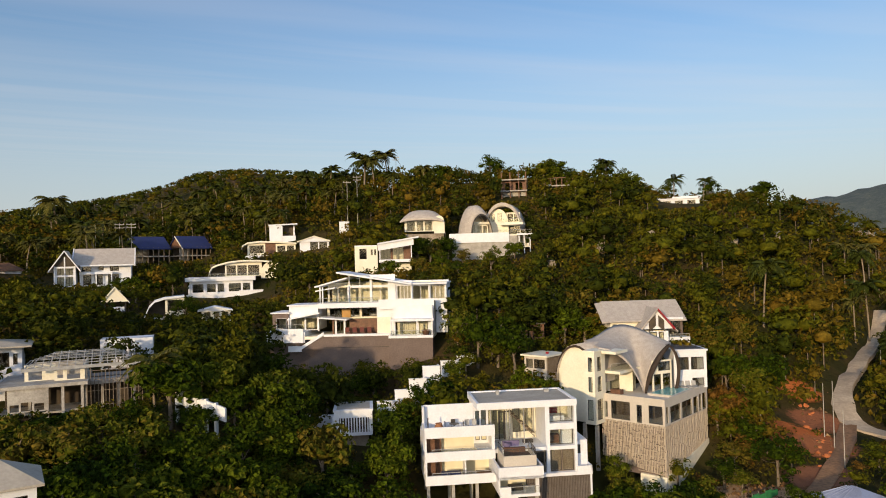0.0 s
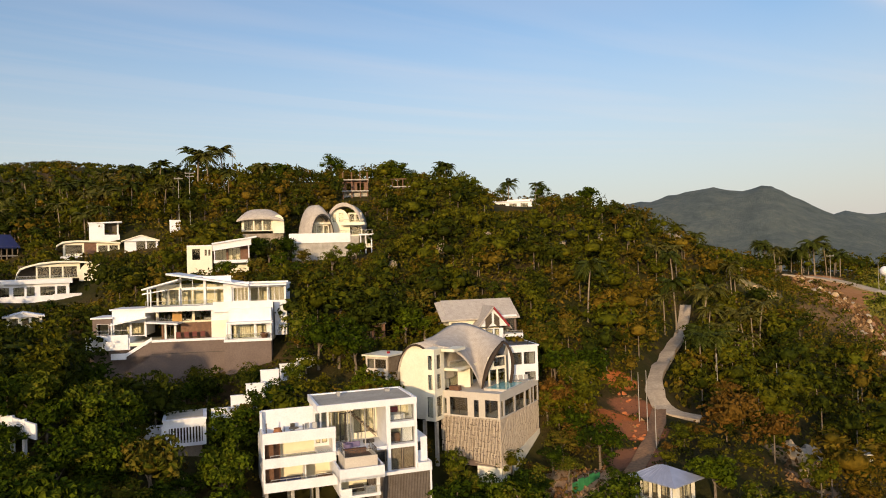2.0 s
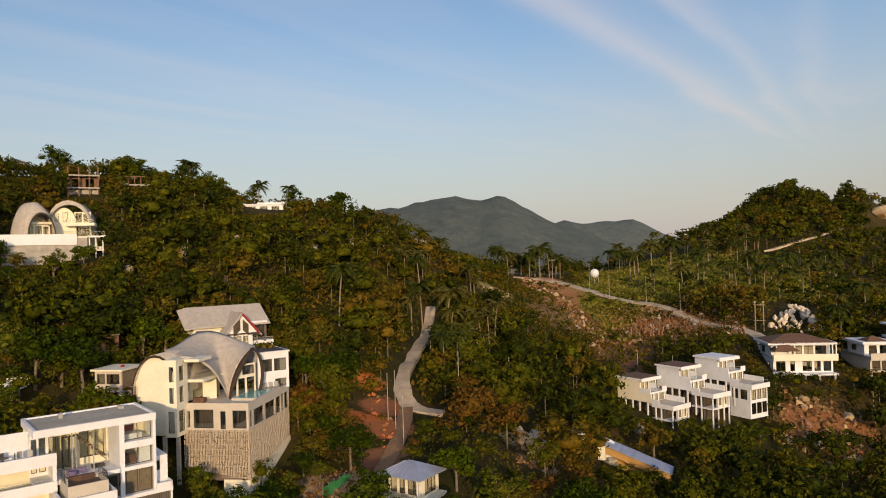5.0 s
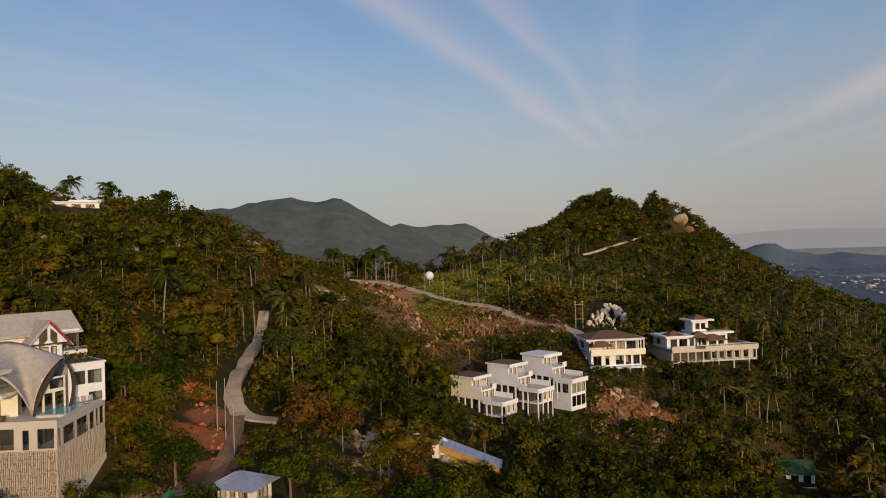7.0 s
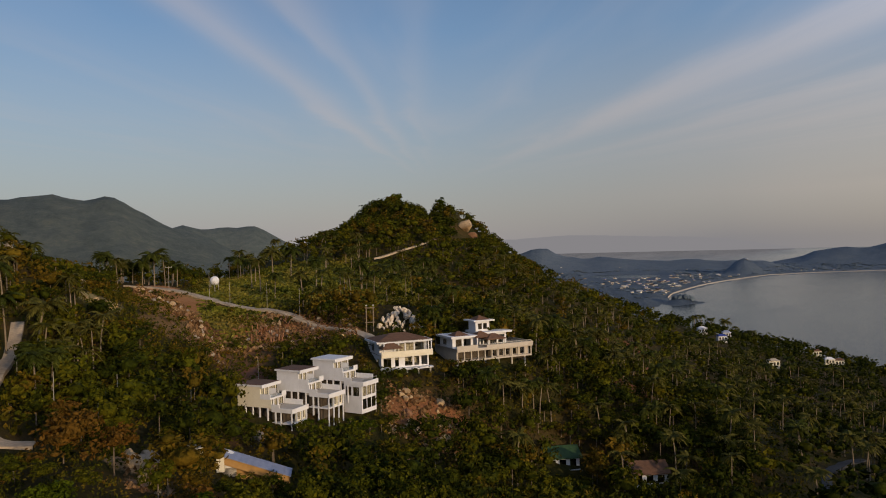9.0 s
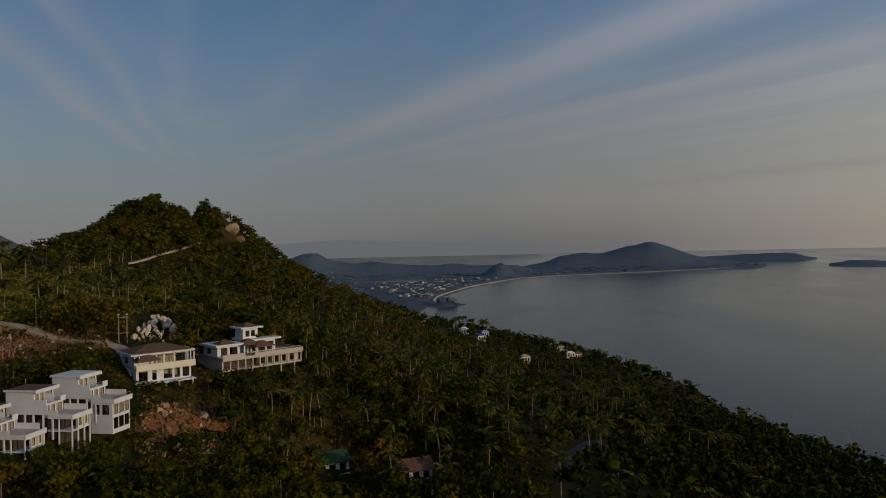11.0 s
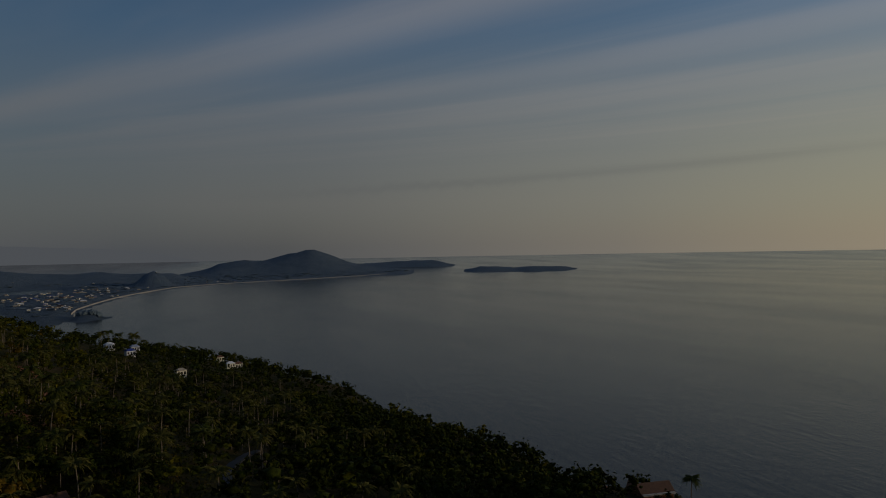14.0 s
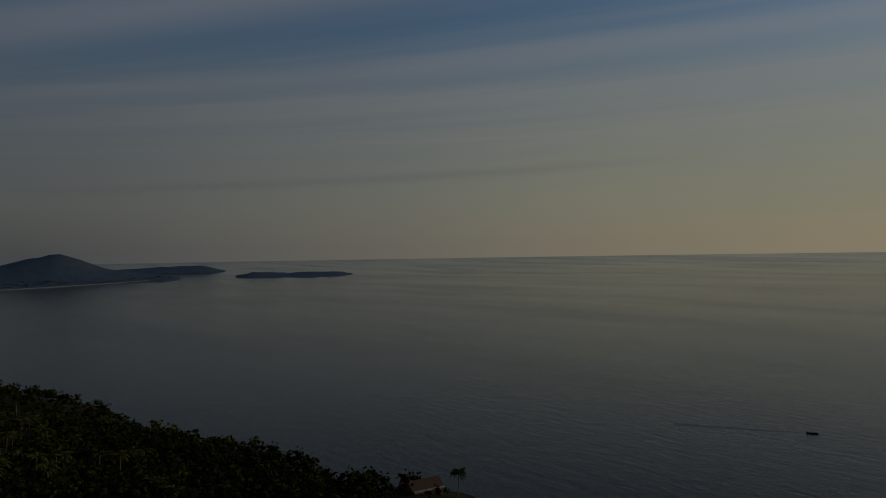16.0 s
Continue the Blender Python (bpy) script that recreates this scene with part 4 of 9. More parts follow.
# ---- the villas of the near slope ----
def stepped_villa():
    """Three white storeys of open balconies on posts, with a pool box thrust forward."""
    h = House("villa", 6.05, 79.6, 66.0, 6, "white stepped concrete villa with open balconies and a jutting pool deck", "villa")
    # left wing
    for z, top in ((4.3, 6.9), (6.9, 9.5)):
        h.box("floor_slab", WHITE, -8.5, -0.8, -0.02, 7.0, z, z + 0.25)
        h.box("inner_wall", INNER, -8.3, -0.9, 3.4, 3.55, z + 0.25, top - 0.002)
        h.box("panel", WOOD, -8.2, -6.6, 2.7, 3.38, z + 0.25, top - 0.35, "brown timber wardrobe panel")
        h.parapet(WHITE, (-8.5, -0.2), (-0.8, -0.2), z, 1.05)
        h.box("column", WHITE, -1.15, -0.8, 0.0, 0.3, z + 1.05, top)
        h.rail((-7.9, -0.1), (-1.3, -0.1), z + 1.05, 0.3)
        if z < 5:
            h.box("partition", WHITE, -4.1, -3.95, 1.2, 3.38, z + 0.25, top - 0.002)
            h.box("bench", BLUETILE, -6.8, -4.6, 0.6, 1.4, z + 0.25, z + 1.1)
    h.box("floor_slab", WHITE, -8.5, -0.8, -0.02, 7.0, 9.5, 9.75)
    h.parapet(WHITE, (-8.5, -0.2), (-0.8, -0.2), 9.5, 1.2)
    h.wall(WHITE, (-8.7, 7.0), (-8.7, -0.22), 4.3, 9.5, [(5.4, 6.6, 7.7, 9.1), (5.4, 6.6, 5.1, 6.5)], glaze=False)
    h.wall(WHITE, (-8.7, 3.4), (-8.7, 2.4), 9.5, 12.5)
    h.wall(WHITE, (-8.7, 2.4), (-8.7, -0.22), 9.5, 10.7)
    h.box("post", DARKFRAME, -8.3, -8.18, 0.3, 0.42, 9.75, 11.7)
    h.wall(WHITE, (-8.5, 3.2), (-2.7, 3.2), 9.75, 12.55)
    h.wall(WHITE, (-0.8, 0.4), (-0.8, 7.0), 4.3, 9.5)
    h.box("wall", WHITE, -8.5, -0.8, 7.0, 7.2, 4.3, 9.7)
    # main block
    h.box("roof", WHITE, -2.75, 8.75, 0.0, 7.6, 12.35, 12.95)
    h.box("roof_surface", FLATROOF, -2.35, 8.35, 0.4, 7.2, 12.95, 12.98)
    for x0, x1, y0, y1 in ((-2.75, 8.75, 0.0, 0.28), (-2.75, 8.75, 7.32, 7.6), (-2.75, -2.47, 0.28, 7.32), (8.47, 8.75, 0.28, 7.32)):
        h.box("coping", WHITE, x0, x1, y0, y1, 12.95, 13.1)
    h.box("roof_vent", STEEL, 0.4, 0.8, 5.2, 5.6, 12.98, 13.5)
    h.box("roof_vent", STEEL, 6.4, 7.0, 5.6, 6.1, 12.98, 13.3)
    h.box("floor_slab", WHITE, -2.7, 8.7, 0.1, 7.2, 7.45, 7.85)
    h.wall(CREAM, (-1.0, 4.6), (5.0, 4.6), 7.85, 12.35, [(0.3, 2.3, 7.9, 11.3), (3.2, 5.6, 8.6, 11.6)], bars=3)
    h.wall(INNER, (-2.6, 7.0), (8.6, 7.0), 7.85, 12.35)
    h.wall(WHITE, (-2.7, 4.8), (-2.7, 3.4), 7.85, 12.35)
    h.wall(WHITE, (-2.7, 3.3), (-0.95, 3.3), 7.85, 12.35, [(0.2, 0.7, 8.2, 11.6), (0.9, 1.5, 8.2, 11.8)], bars=1)
    for x in (-0.95, 0.9, 1.25, 2.9):
        h.box("column", STEEL, x - 0.05, x + 0.05, 1.5, 1.6, 7.85, 12.35)
    h.wall(DARKFRAME, (0.1, 2.4), (1.5, 2.4), 7.85, 11.6, [(0.1, 0.65, 8, 11.5), (0.75, 1.3, 8, 11.5)], th=0.08, bars=1)
    for i in range(9):
        h.box("stair_tread", PALEWOOD, 1.6 + i * 0.33, 1.95 + i * 0.33, 3.5, 4.4, 11.2 - i * 0.32, 11.28 - i * 0.32)
    h.plate("stair_string", PALEWOOD, [(1.6, 3.44, 11.2), (1.6, 3.52, 11.2), (4.6, 3.52, 8.3), (4.6, 3.44, 8.3)], 0.14)
    h.box("sofa", STEEL, -0.6, 1.0, 1.7, 2.4, 7.85, 8.35)
    h.box("sofa_back", VIOLET, 0.3, 2.2, 1.2, 1.4, 7.85, 8.45, "muted violet sofa back")
    h.box("cushion", VIOLET, 0.4, 1.1, 0.7, 1.1, 7.85, 8.35)
    h.box("planter", DARKFRAME, 2.9, 4.1, 2.2, 2.7, 7.85, 8.2)
    h.box("column", WHITE, 5.05, 5.55, 0.05, 0.5, 7.85, 12.35)
    h.box("column", WHITE, 8.4, 8.7, 0.05, 0.5, 4.95, 12.35)
    h.wall(WHITE, (8.7, 0.5), (8.7, 7.0), 4.95, 12.35, [(1.0, 2.2, 8.6, 10.2)], bars=1)
    h.box("wall", WHITE, 5.05, 5.25, 0.5, 6.9, 7.85, 12.35)
    h.box("floor_slab", WHITE, 5.25, 8.5, 0.0, 5.0, 9.75, 10.45)
    h.box("inner_wall", INNER, 5.26, 8.48, 3.0, 3.1, 10.45, 12.34)
    h.box("inner_wall", INNER, 5.26, 8.48, 3.0, 3.1, 7.85, 9.74)
    h.box("picture", RED, 6.2, 7.2, 2.93, 2.98, 10.9, 11.6, "small red and pink wall picture")
    for z0, z1 in ((10.5, 12.3), (7.9, 9.7)):
        h.window(Matrix.Identity(4), 5.6, 8.38, z0, z1, 0.7, 2, DARKFRAME)
    h.box("cabinet", WOOD, 5.7, 7.0, 1.5, 2.2, 7.85, 8.8)
    # storey below the patio
    h.box("floor_slab", WHITE, 2.6, 10.3, -0.2, 7.0, 4.55, 4.95)
    h.wall(PALEWOOD, (5.6, 0.35), (8.35, 0.35), 4.95, 7.45, [(0.06, 1.3, 5.0, 7.4), (1.4, 2.7, 5.0, 7.4)], bars=1)
    h.box("door_leaf", PALEWOOD, 5.68, 6.94, 0.5, 0.55, 5.0, 7.4, "grey-brown timber door leaf")
    h.box("door_leaf", PALEWOOD, 7.02, 8.28, 0.5, 0.55, 5.0, 7.4, "grey-brown timber door leaf")
    h.box("curtain", WHITE, 7.0, 8.35, 1.0, 1.06, 7.86, 9.7, "white window curtain")
    h.box("bed", WHITE, 5.9, 7.6, 1.3, 2.8, 10.45, 11.0, "white bed by the window")
    h.wall(PALEWOOD, (2.7, 0.35), (5.0, 0.35), 4.95, 7.45, [(0.1, 1.1, 5.0, 7.2), (1.2, 2.2, 5.0, 7.2)], bars=1)
    h.box("column", WHITE, 5.1, 5.5, 0.0, 0.45, 4.95, 7.45)
    h.box("inner_wall", SHADEIN, 2.7, 8.4, 4.0, 4.1, 4.95, 7.45)
    h.shell(WHITE, 8.7, 10.2, 1.2, 6.0, 4.95, 7.9, front=[(0.3, 0.7, 6.6, 7.6, 1)], roof=WHITE)
    h.parapet(WHITE, (8.6, -0.2), (10.3, -0.2), 4.95, 0.6)
    h.parapet(WHITE, (10.3, -0.2), (10.3, 1.2), 4.95, 0.6)
    for i in range(40):
        x = 2.8 + i * 0.187
        h.box("slat", GREYSLAT, x, x + 0.13, 0.12, 0.2, -1.0, 4.5)
    h.box("wall", SHADEIN, 2.7, 10.2, 0.4, 0.6, -2.0, 4.55)
    h.box("column", WHITE, 10.1, 10.3, 0.0, 0.25, -1.0, 4.55)
    # pool deck thrust forward
    h.box("floor_slab", WHITE, -1.2, 3.7, -4.2, 1.0, 5.7, 6.0)
    for a, b in (((-1.2, -4.2), (3.7, -4.2)), ((3.7, -4.0), (3.7, 0.1)), ((-1.2, 0.1), (-1.2, -4.0))):
        h.parapet(WHITE, a, b, 5.7, 1.3, 0.2)
    h.wall(BEIGE, (-0.5, -3.5), (3.1, -3.5), 6.0, 8.0, th=0.15)
    h.wall(BEIGE, (3.1, -3.35), (3.1, 0.6), 6.0, 8.0, th=0.15)
    h.wall(BEIGE, (-0.5, 0.6), (-0.5, -3.35), 6.0, 8.0, th=0.15)
    h.box("pool_floor", WOOD, -0.34, 2.94, -3.34, 0.6, 6.0, 7.5, "brown timber pool deck")
    h.box("bench", WOOD, 0.0, 2.6, -0.2, 0.3, 7.5, 8.0)
    h.rail((-0.42, -3.42), (3.02, -3.42), 8.0, 0.75, DARKFRAME)
    h.rail((3.02, -3.35), (3.02, 0.1), 8.0, 0.75, DARKFRAME)
    h.rail((-0.42, 0.1), (-0.42, -3.35), 8.0, 0.75, DARKFRAME)
    # lower balcony
    h.box("floor_slab", WHITE, -0.8, 3.6, -2.6, 4.0, 3.3, 3.6)
    h.parapet(WHITE, (-0.8, -2.6), (0.4, -2.6), 3.6, 0.8)
    h.rail((0.4, -2.5), (3.5, -2.5), 3.6, 0.8)
    h.box("column", WHITE, 3.2, 3.55, -2.5, -2.1, 3.6, 5.7)
    h.box("inner_wall", INNER, -0.6, 3.4, 0.5, 0.6, 3.6, 5.69)
    h.box("wall", WHITE, -0.8, -0.6, -1.6, 4.0, 3.6, 5.7)
    h.box("bench", DARKFRAME, 0.4, 2.0, -1.4, -0.7, 3.6, 4.2)
    h.box("base_wall", WHITE, -0.8, 1.2, -2.4, -2.1, -1.0, 3.3)
    h.box("bench_top", WOOD, -2.9, -1.2, 0.0, 1.0, 4.8, 5.4, "brown slatted bench top")
    h.stilts(CONCRETE, [(-8.4, 0.2), (-5.6, 0.4), (-2.9, 0.4), (-8.3, 5.0), (3.3, -2.2), (-3.0, 4.5), (-5.6, 4.5)], -5.0, 4.3, 0.35)
    # things on the terrace
    for x, y, turn, m_ in ((-6.0, 1.3, 90, DARKFRAME), (-4.4, 1.3, -90, DARKFRAME), (-5.2, 2.1, 0, DARKFRAME), (-3.6, 1.6, 20, STEEL), (-2.9, 1.5, -20, STEEL)):
        c = new("terrace_chair")
        c.matrix_basis = h.ob.matrix_basis @ pose(x, y, 9.75, 0, 0, turn)
        tagged(c, "dark metal terrace chair at a round table" if m_ is DARKFRAME else "pale metal terrace chair against a white wall", "chair", "terrace seats")
        w = 0.5
        for nm, b in (("seat", (-w / 2, w / 2, -0.25, 0.25, 0.42, 0.48)), ("backrest", (-w / 2, w / 2, 0.22, 0.27, 0.62, 1.25)), ("leg", (-w / 2, -w / 2 + 0.05, -0.25, -0.2, 0, 0.42)), ("leg", (w / 2 - 0.05, w / 2, -0.25, -0.2, 0, 0.42)), ("leg", (-w / 2, -w / 2 + 0.05, 0.22, 0.27, 0, 0.62)), ("leg", (w / 2 - 0.05, w / 2, 0.22, 0.27, 0, 0.62))):
            bm = bmesh.new()
            add_box(bm, Matrix.Identity(4), *b)
            part(nm, bm, m_, c)
    t = new("terrace_table")
    t.matrix_basis = h.ob.matrix_basis @ pose(-5.2, 1.3, 9.75)
    tagged(t, "round dark terrace table on the white villa's roof", "table")
    for nm, r0, r1, z, dp in (("tabletop", 0.55, 0.55, 0.95, 0.05), ("pedestal", 0.07, 0.05, 0.5, 0.85), ("foot", 0.3, 0.2, 0.03, 0.06)):
        bm = bmesh.new()
        bmesh.ops.create_cone(bm, cap_ends=True, segments=18, radius1=r0, radius2=r1, depth=dp, matrix=Matrix.Translation((0, 0, z)))
        part(nm, bm, DARKFRAME, t)
    pot = new("plant_pot")
    pot.matrix_basis = h.ob.matrix_basis @ pose(-6.95, 1.2, 9.75)
    tagged(pot, "large brown clay pot on the roof terrace", "pot")
    prof = [(0.001, 0), (0.3, 0), (0.5, 0.35), (0.52, 0.7), (0.36, 1.0), (0.42, 1.12), (0.34, 1.12), (0.3, 0.95), (0.001, 0.93)]
    seg = 14
    v = [(r * math.cos(6.2832 * k / seg), r * math.sin(6.2832 * k / seg), z) for r, z in prof for k in range(seg)]
    f = [(a * seg + k, a * seg + (k + 1) % seg, (a + 1) * seg + (k + 1) % seg, (a + 1) * seg + k) for a in range(len(prof) - 1) for k in range(seg)]
    new("vessel", mesh_from("vessel", v, f, CLAY, True)).parent = pot


def arch_villa():
    """The villa with the swooping shingle roof on a latticed podium."""
    h = House("arch_villa", 26.4, 85.9, 66.0, -41.6, "cream villa with swooping grey shingle roof and latticed podium", "villa")
    top, mid = 11.6, 8.3
    # podium storey with windows
    h.wall(BEIGE, (-8.6, 0), (0, 0), mid, top, [(0.2, 0.9, 8.6, 10.6, 1), (1.4, 4.0, 8.5, 10.8, 2), (4.9, 5.6, 8.4, 10.6, 1), (6.5, 8.3, 8.5, 10.7, 1)])
    h.wall(BEIGE, (0, 0.2), (0, 13.4), mid, top, [(0.2, 0.8, 8.6, 10.6, 1), (1.4, 4.4, 8.5, 10.5, 2), (4.9, 8.0, 8.4, 10.5, 2), (8.5, 10.0, 8.4, 10.5, 1), (10.4, 11.2, 8.4, 10.6, 1), (11.5, 12.8, 8.4, 10.6, 1)])
    h.box("inner_wall", SHADEIN, -8.4, -2.6, 2.6, 2.7, mid + 0.2, top - 0.4)
    h.box("inner_wall", SHADEIN, -2.6, -2.5, 2.6, 13.2, mid + 0.2, top - 0.4)
    h.box("floor_slab", BEIGE, -8.4, -0.2, 0.2, 13.3, mid - 0.25, mid + 0.1)
    h.box("deck", BEIGE, -8.6, -0.2, 0.2, 13.5, top - 0.55, top - 0.3)
    # lattice of upright battens over the base, with a rendered plinth
    rng = random.Random(4)
    h.box("wall", STONE_GREY, -8.4, -0.3, 0.3, 0.5, 2.0, mid)
    h.box("wall", STONE_GREY, -0.5, -0.3, 0.5, 13.2, 2.0, mid)
    for axis, ln in ((0, 8.5), (1, 13.3)):
        n = int(ln / 0.2)
        for i in range(n + 1):
            u = i * ln / n
            lo = 2.2 + (1.4 * (1 - u / ln) if axis == 0 else 2.0 * u / ln)
            bm = bmesh.new()
            z = lo
            while z < mid - 0.05:
                seg = min(rng.uniform(0.5, 1.4), mid - 0.02 - z)
                s = rng.uniform(-0.03, 0.03)
                if axis == 0:
                    add_box(bm, h.m, -8.5 + u + s - 0.055, -8.5 + u + s + 0.055, -0.02 + rng.uniform(0, 0.06), 0.12, z, z + seg)
                else:
                    add_box(bm, h.m, -0.12, 0.02 - rng.uniform(0, 0.06), u + s - 0.055, u + s + 0.055, z, z + seg)
                z += seg + rng.uniform(0.05, 0.16)
            part("slat", bm, LATTICE, h.ob)
        for k in range(9):
            z = 2.5 + k * 0.66 + rng.uniform(-0.05, 0.05)
            if axis == 0:
                h.box("batten", LATTICE, -8.4 + max(0, (3.4 - z) * 5), 0.0, 0.06, 0.16, z, z + 0.07)
            else:
                h.box("batten", LATTICE, -0.16, -0.06, 0.0, 13.2 - max(0, (4.2 - z) * 6), z, z + 0.07)
    h.box("plinth", CREAM, -3.4, 0.05, -0.05, 0.3, -3.0, 2.2)
    h.box("plinth", CREAM, -0.3, 0.05, 0.3, 13.4, -3.0, 2.3)
    h.plate("plinth", CREAM, [(-0.3, 0.3, 2.3), (0.06, 0.3, 2.3), (0.06, 13.4, 4.3), (-0.3, 13.4, 4.3)], 2.5)
    # pool let into the deck
    h.box("pool_edge", BEIGE, -3.6, -0.2, 3.0, 9.0, top - 0.3, top - 0.02)
    h.box("pool_water", WATER, -3.3, -0.5, 3.3, 8.7, top - 0.02, top + 0.01, "clear turquoise pool water")
    # round-ended left wing and its stair tower
    h.arch_wall(CREAM, -14.2, -8.7, -1.0, 7.9, 13.2, 17.5)
    h.wall(CREAM, (-14.2, 8), (-14.2, -1.0), 7.9, 14.5, [(6.4, 7.4, 12.2, 14.4, 1)])
    h.wall(DARKFRAME, (-14.25, -1.04), (-13.5, -1.04), 8.3, 11.2, th=0.03)
    h.barrel(SHINGLE, -14.5, -8.4, -1.25, 9.5, 13.1, 17.8, 0.3)
    h.barrel(DARKEDGE, -14.5, -8.4, -1.42, -1.26, 13.1, 17.75, 0.28, name="arch_rim")
    h.box("floor_slab", CREAM, -14.0, -8.6, -0.8, 8.0, 7.7, 7.9)
    h.wall(CREAM, (-9.6, -2.3), (-8.1, -2.3), 7.9, 17.0, [(0.35, 1.15, 8.4, 11.0, 1), (0.55, 1.15, 12.0, 13.9, 1), (0.55, 1.15, 14.6, 16.4, 1)])
    h.wall(CREAM, (-8.1, -2.1), (-8.1, 0.4), 7.9, 17.0, [(0.3, 1.7, 8.4, 11.0, 1), (0.5, 1.5, 12.0, 13.9, 1), (0.5, 1.5, 14.6, 16.4, 1)])
    h.box("roof", CREAM, -9.7, -8.0, -2.4, 0.6, 17.0, 17.25)
    h.stilts(CONCRETE, [(-13.6, -0.6), (-10.4, -1.2), (-8.4, -1.6)], 2.0, 7.7, 0.4)
    # glazed rooms under the shell
    h.box("inner_wall", INNER, -9.4, -9.2, 0.4, 8.0, top - 0.3, 16.6)
    h.box("inner_wall", INNER, -9.2, -7.0, 6.4, 6.6, top - 0.3, 14.0)
    h.box("floor_slab", CREAM, -9.2, -6.0, 0.4, 7.5, 14.1, 14.45)
    h.box("eave", CREAM, -8.0, -6.0, -0.6, 2.6, 16.75, 17.1)
    h.rail((-7.3, 0.5), (-6.1, 3.2), 14.45, 0.9)
    h.wall(CREAM, (-9.2, 3.0), (-6.4, 4.6), top - 0.3, 14.1, [(0.3, 1.5, 11.4, 13.7, 1)])
    h.wall(CREAM, (-3.9, 5.3), (-2.5, 8.0), top - 0.3, 15.4, [(0.2, 1.3, 11.4, 13.6, 1), (1.6, 2.8, 11.4, 13.6, 1), (0.9, 2.8, 14.0, 15.2, 2)])
    h.box("sofa", WOOD, -8.0, -6.6, 1.4, 2.3, top - 0.3, top + 0.3)
    # the shell: swept from the back edge down to a point on the deck
    def bez(p, s):
        n = len(p) - 1
        return sum((Vector(q) * (math.comb(n, i) * s ** i * (1 - s) ** (n - i)) for i, q in enumerate(p)), Vector())
    back = [(-13.8, 5.0, 17.6), (-12.6, 9.0, 17.6), (-11.6, 10.2, 22.3), (-8.4, 11.0, 18.4), (-3.6, 10.6, 17.3)]
    left_edge = [(-8.6, -0.2, 17.4), (-6.2, 1.2, 17.2), (-5.2, 2.4, 15.6), (-4.5, 4.1, 11.3)]
    right_edge = [(-4.5, 4.1, 11.3), (-4.4, 4.6, 14.4), (-3.6, 6.0, 16.4), (-2.7, 7.8, 17.4)]
    rows = []
    for i in range(13):
        t = i / 12
        row = []
        for j in range(25):
            s = j / 24
            f = bez(left_edge, s / 0.6) if s < 0.6 else bez(right_edge, (s - 0.6) / 0.4)
            b = bez(back, s)
            p = b.lerp(f, t)
            p.z += 0.35 * math.sin(math.pi * t) * math.sin(math.pi * s)
            row.append(tuple(p))
        rows.append(row)
    h.surface("roof", SHINGLE, rows, 0.3, "swooping grey shingle roof shell")
    # dark edge beam of the shell, and an arched rib beside the pool
    edge = [bez(right_edge, k / 14) for k in range(15)]
    h.surface("edge_beam", DARKEDGE, [[tuple(p + Vector((0.12, -0.3, 0.1))) for p in edge], [tuple(p + Vector((0.22 + 0.5 * math.sin(math.pi * k / 14), -0.12, 0.0))) for k, p in enumerate(edge)]], 0.3, "dark curved roof edge beam")
    rib = [(-2.9, 7.7, 17.3), (-1.6, 8.3, 16.9), (-1.3, 8.5, 13.6), (-2.1, 8.1, 11.3)]
    side, fwd = Vector((0.17, 0.08, 0)), Vector((-0.16, 0.3, 0))
    bm = bmesh.new()
    ring = []
    for k in range(15):
        c = bez(rib, k / 14)
        ring.append([bm.verts.new(c + o) for o in (-side - fwd, side - fwd, side + fwd, -side + fwd)])
    for r0, r1 in zip(ring, ring[1:]):
        for k in range(4):
            bm.faces.new((r0[k], r0[(k + 1) % 4], r1[(k + 1) % 4], r1[k]))
    bm.faces.new(ring[0])
    bm.faces.new(ring[-1][::-1])
    bmesh.ops.recalc_face_normals(bm, faces=bm.faces)
    part("arch_rib", bm, DARKEDGE, h.ob, "dark curved roof rib")
    # white wing behind the pool
    h.m = pose(-2.9, 9.7, 0, 0, 0, 41.6)
    h.shell(WHITE, 0, 4.4, 0, 6.0, 11.3, 16.2, front=[(0.4, 2.0, 13.7, 15.4, 1), (2.3, 4.0, 13.7, 15.4, 1), (2.4, 4.0, 11.4, 12.6, 2)], roof=WHITE, eave=0.15, inner=SHADEIN)
    for x in (0.1, 1.5, 3.0, 4.3):
        h.box("rail_post", DARKFRAME, x - 0.03, x + 0.03, 0.2, 0.26, 16.42, 16.9)
    h.box("railing", DARKFRAME, 0.1, 4.3, 0.2, 0.26, 16.85, 16.92)
    h.box("roof_deck", DARKFRAME, 0.2, 4.2, 0.4, 5.8, 16.42, 16.46)
    h.m = Matrix.Identity(4)
    for i in range(3):
        s = House("sun_lounger", 0, 0, 0, 0, "grey sun lounger beside the pool", "sun lounger", "loungers by the pool")
        s.ob.matrix_basis = h.ob.matrix_basis @ pose(-1.76 + i * 0.6, 9.78 + i * 0.53, 11.3, 0, 0, 41.6)
        s.box("seat", STEEL, -0.3, 0.3, -0.9, 0.5, 0.25, 0.35)
        s.plate("backrest", STEEL, [(-0.3, 0.5, 0.35), (0.3, 0.5, 0.35), (0.3, 0.68, 0.95), (-0.3, 0.68, 0.95)], 0.08)
        for lx in (-0.25, 0.25):
            for ly in (-0.9, 0.4):
                s.box("leg", STEEL, lx - 0.03, lx + 0.03, ly - 0.03, ly + 0.03, 0, 0.25)


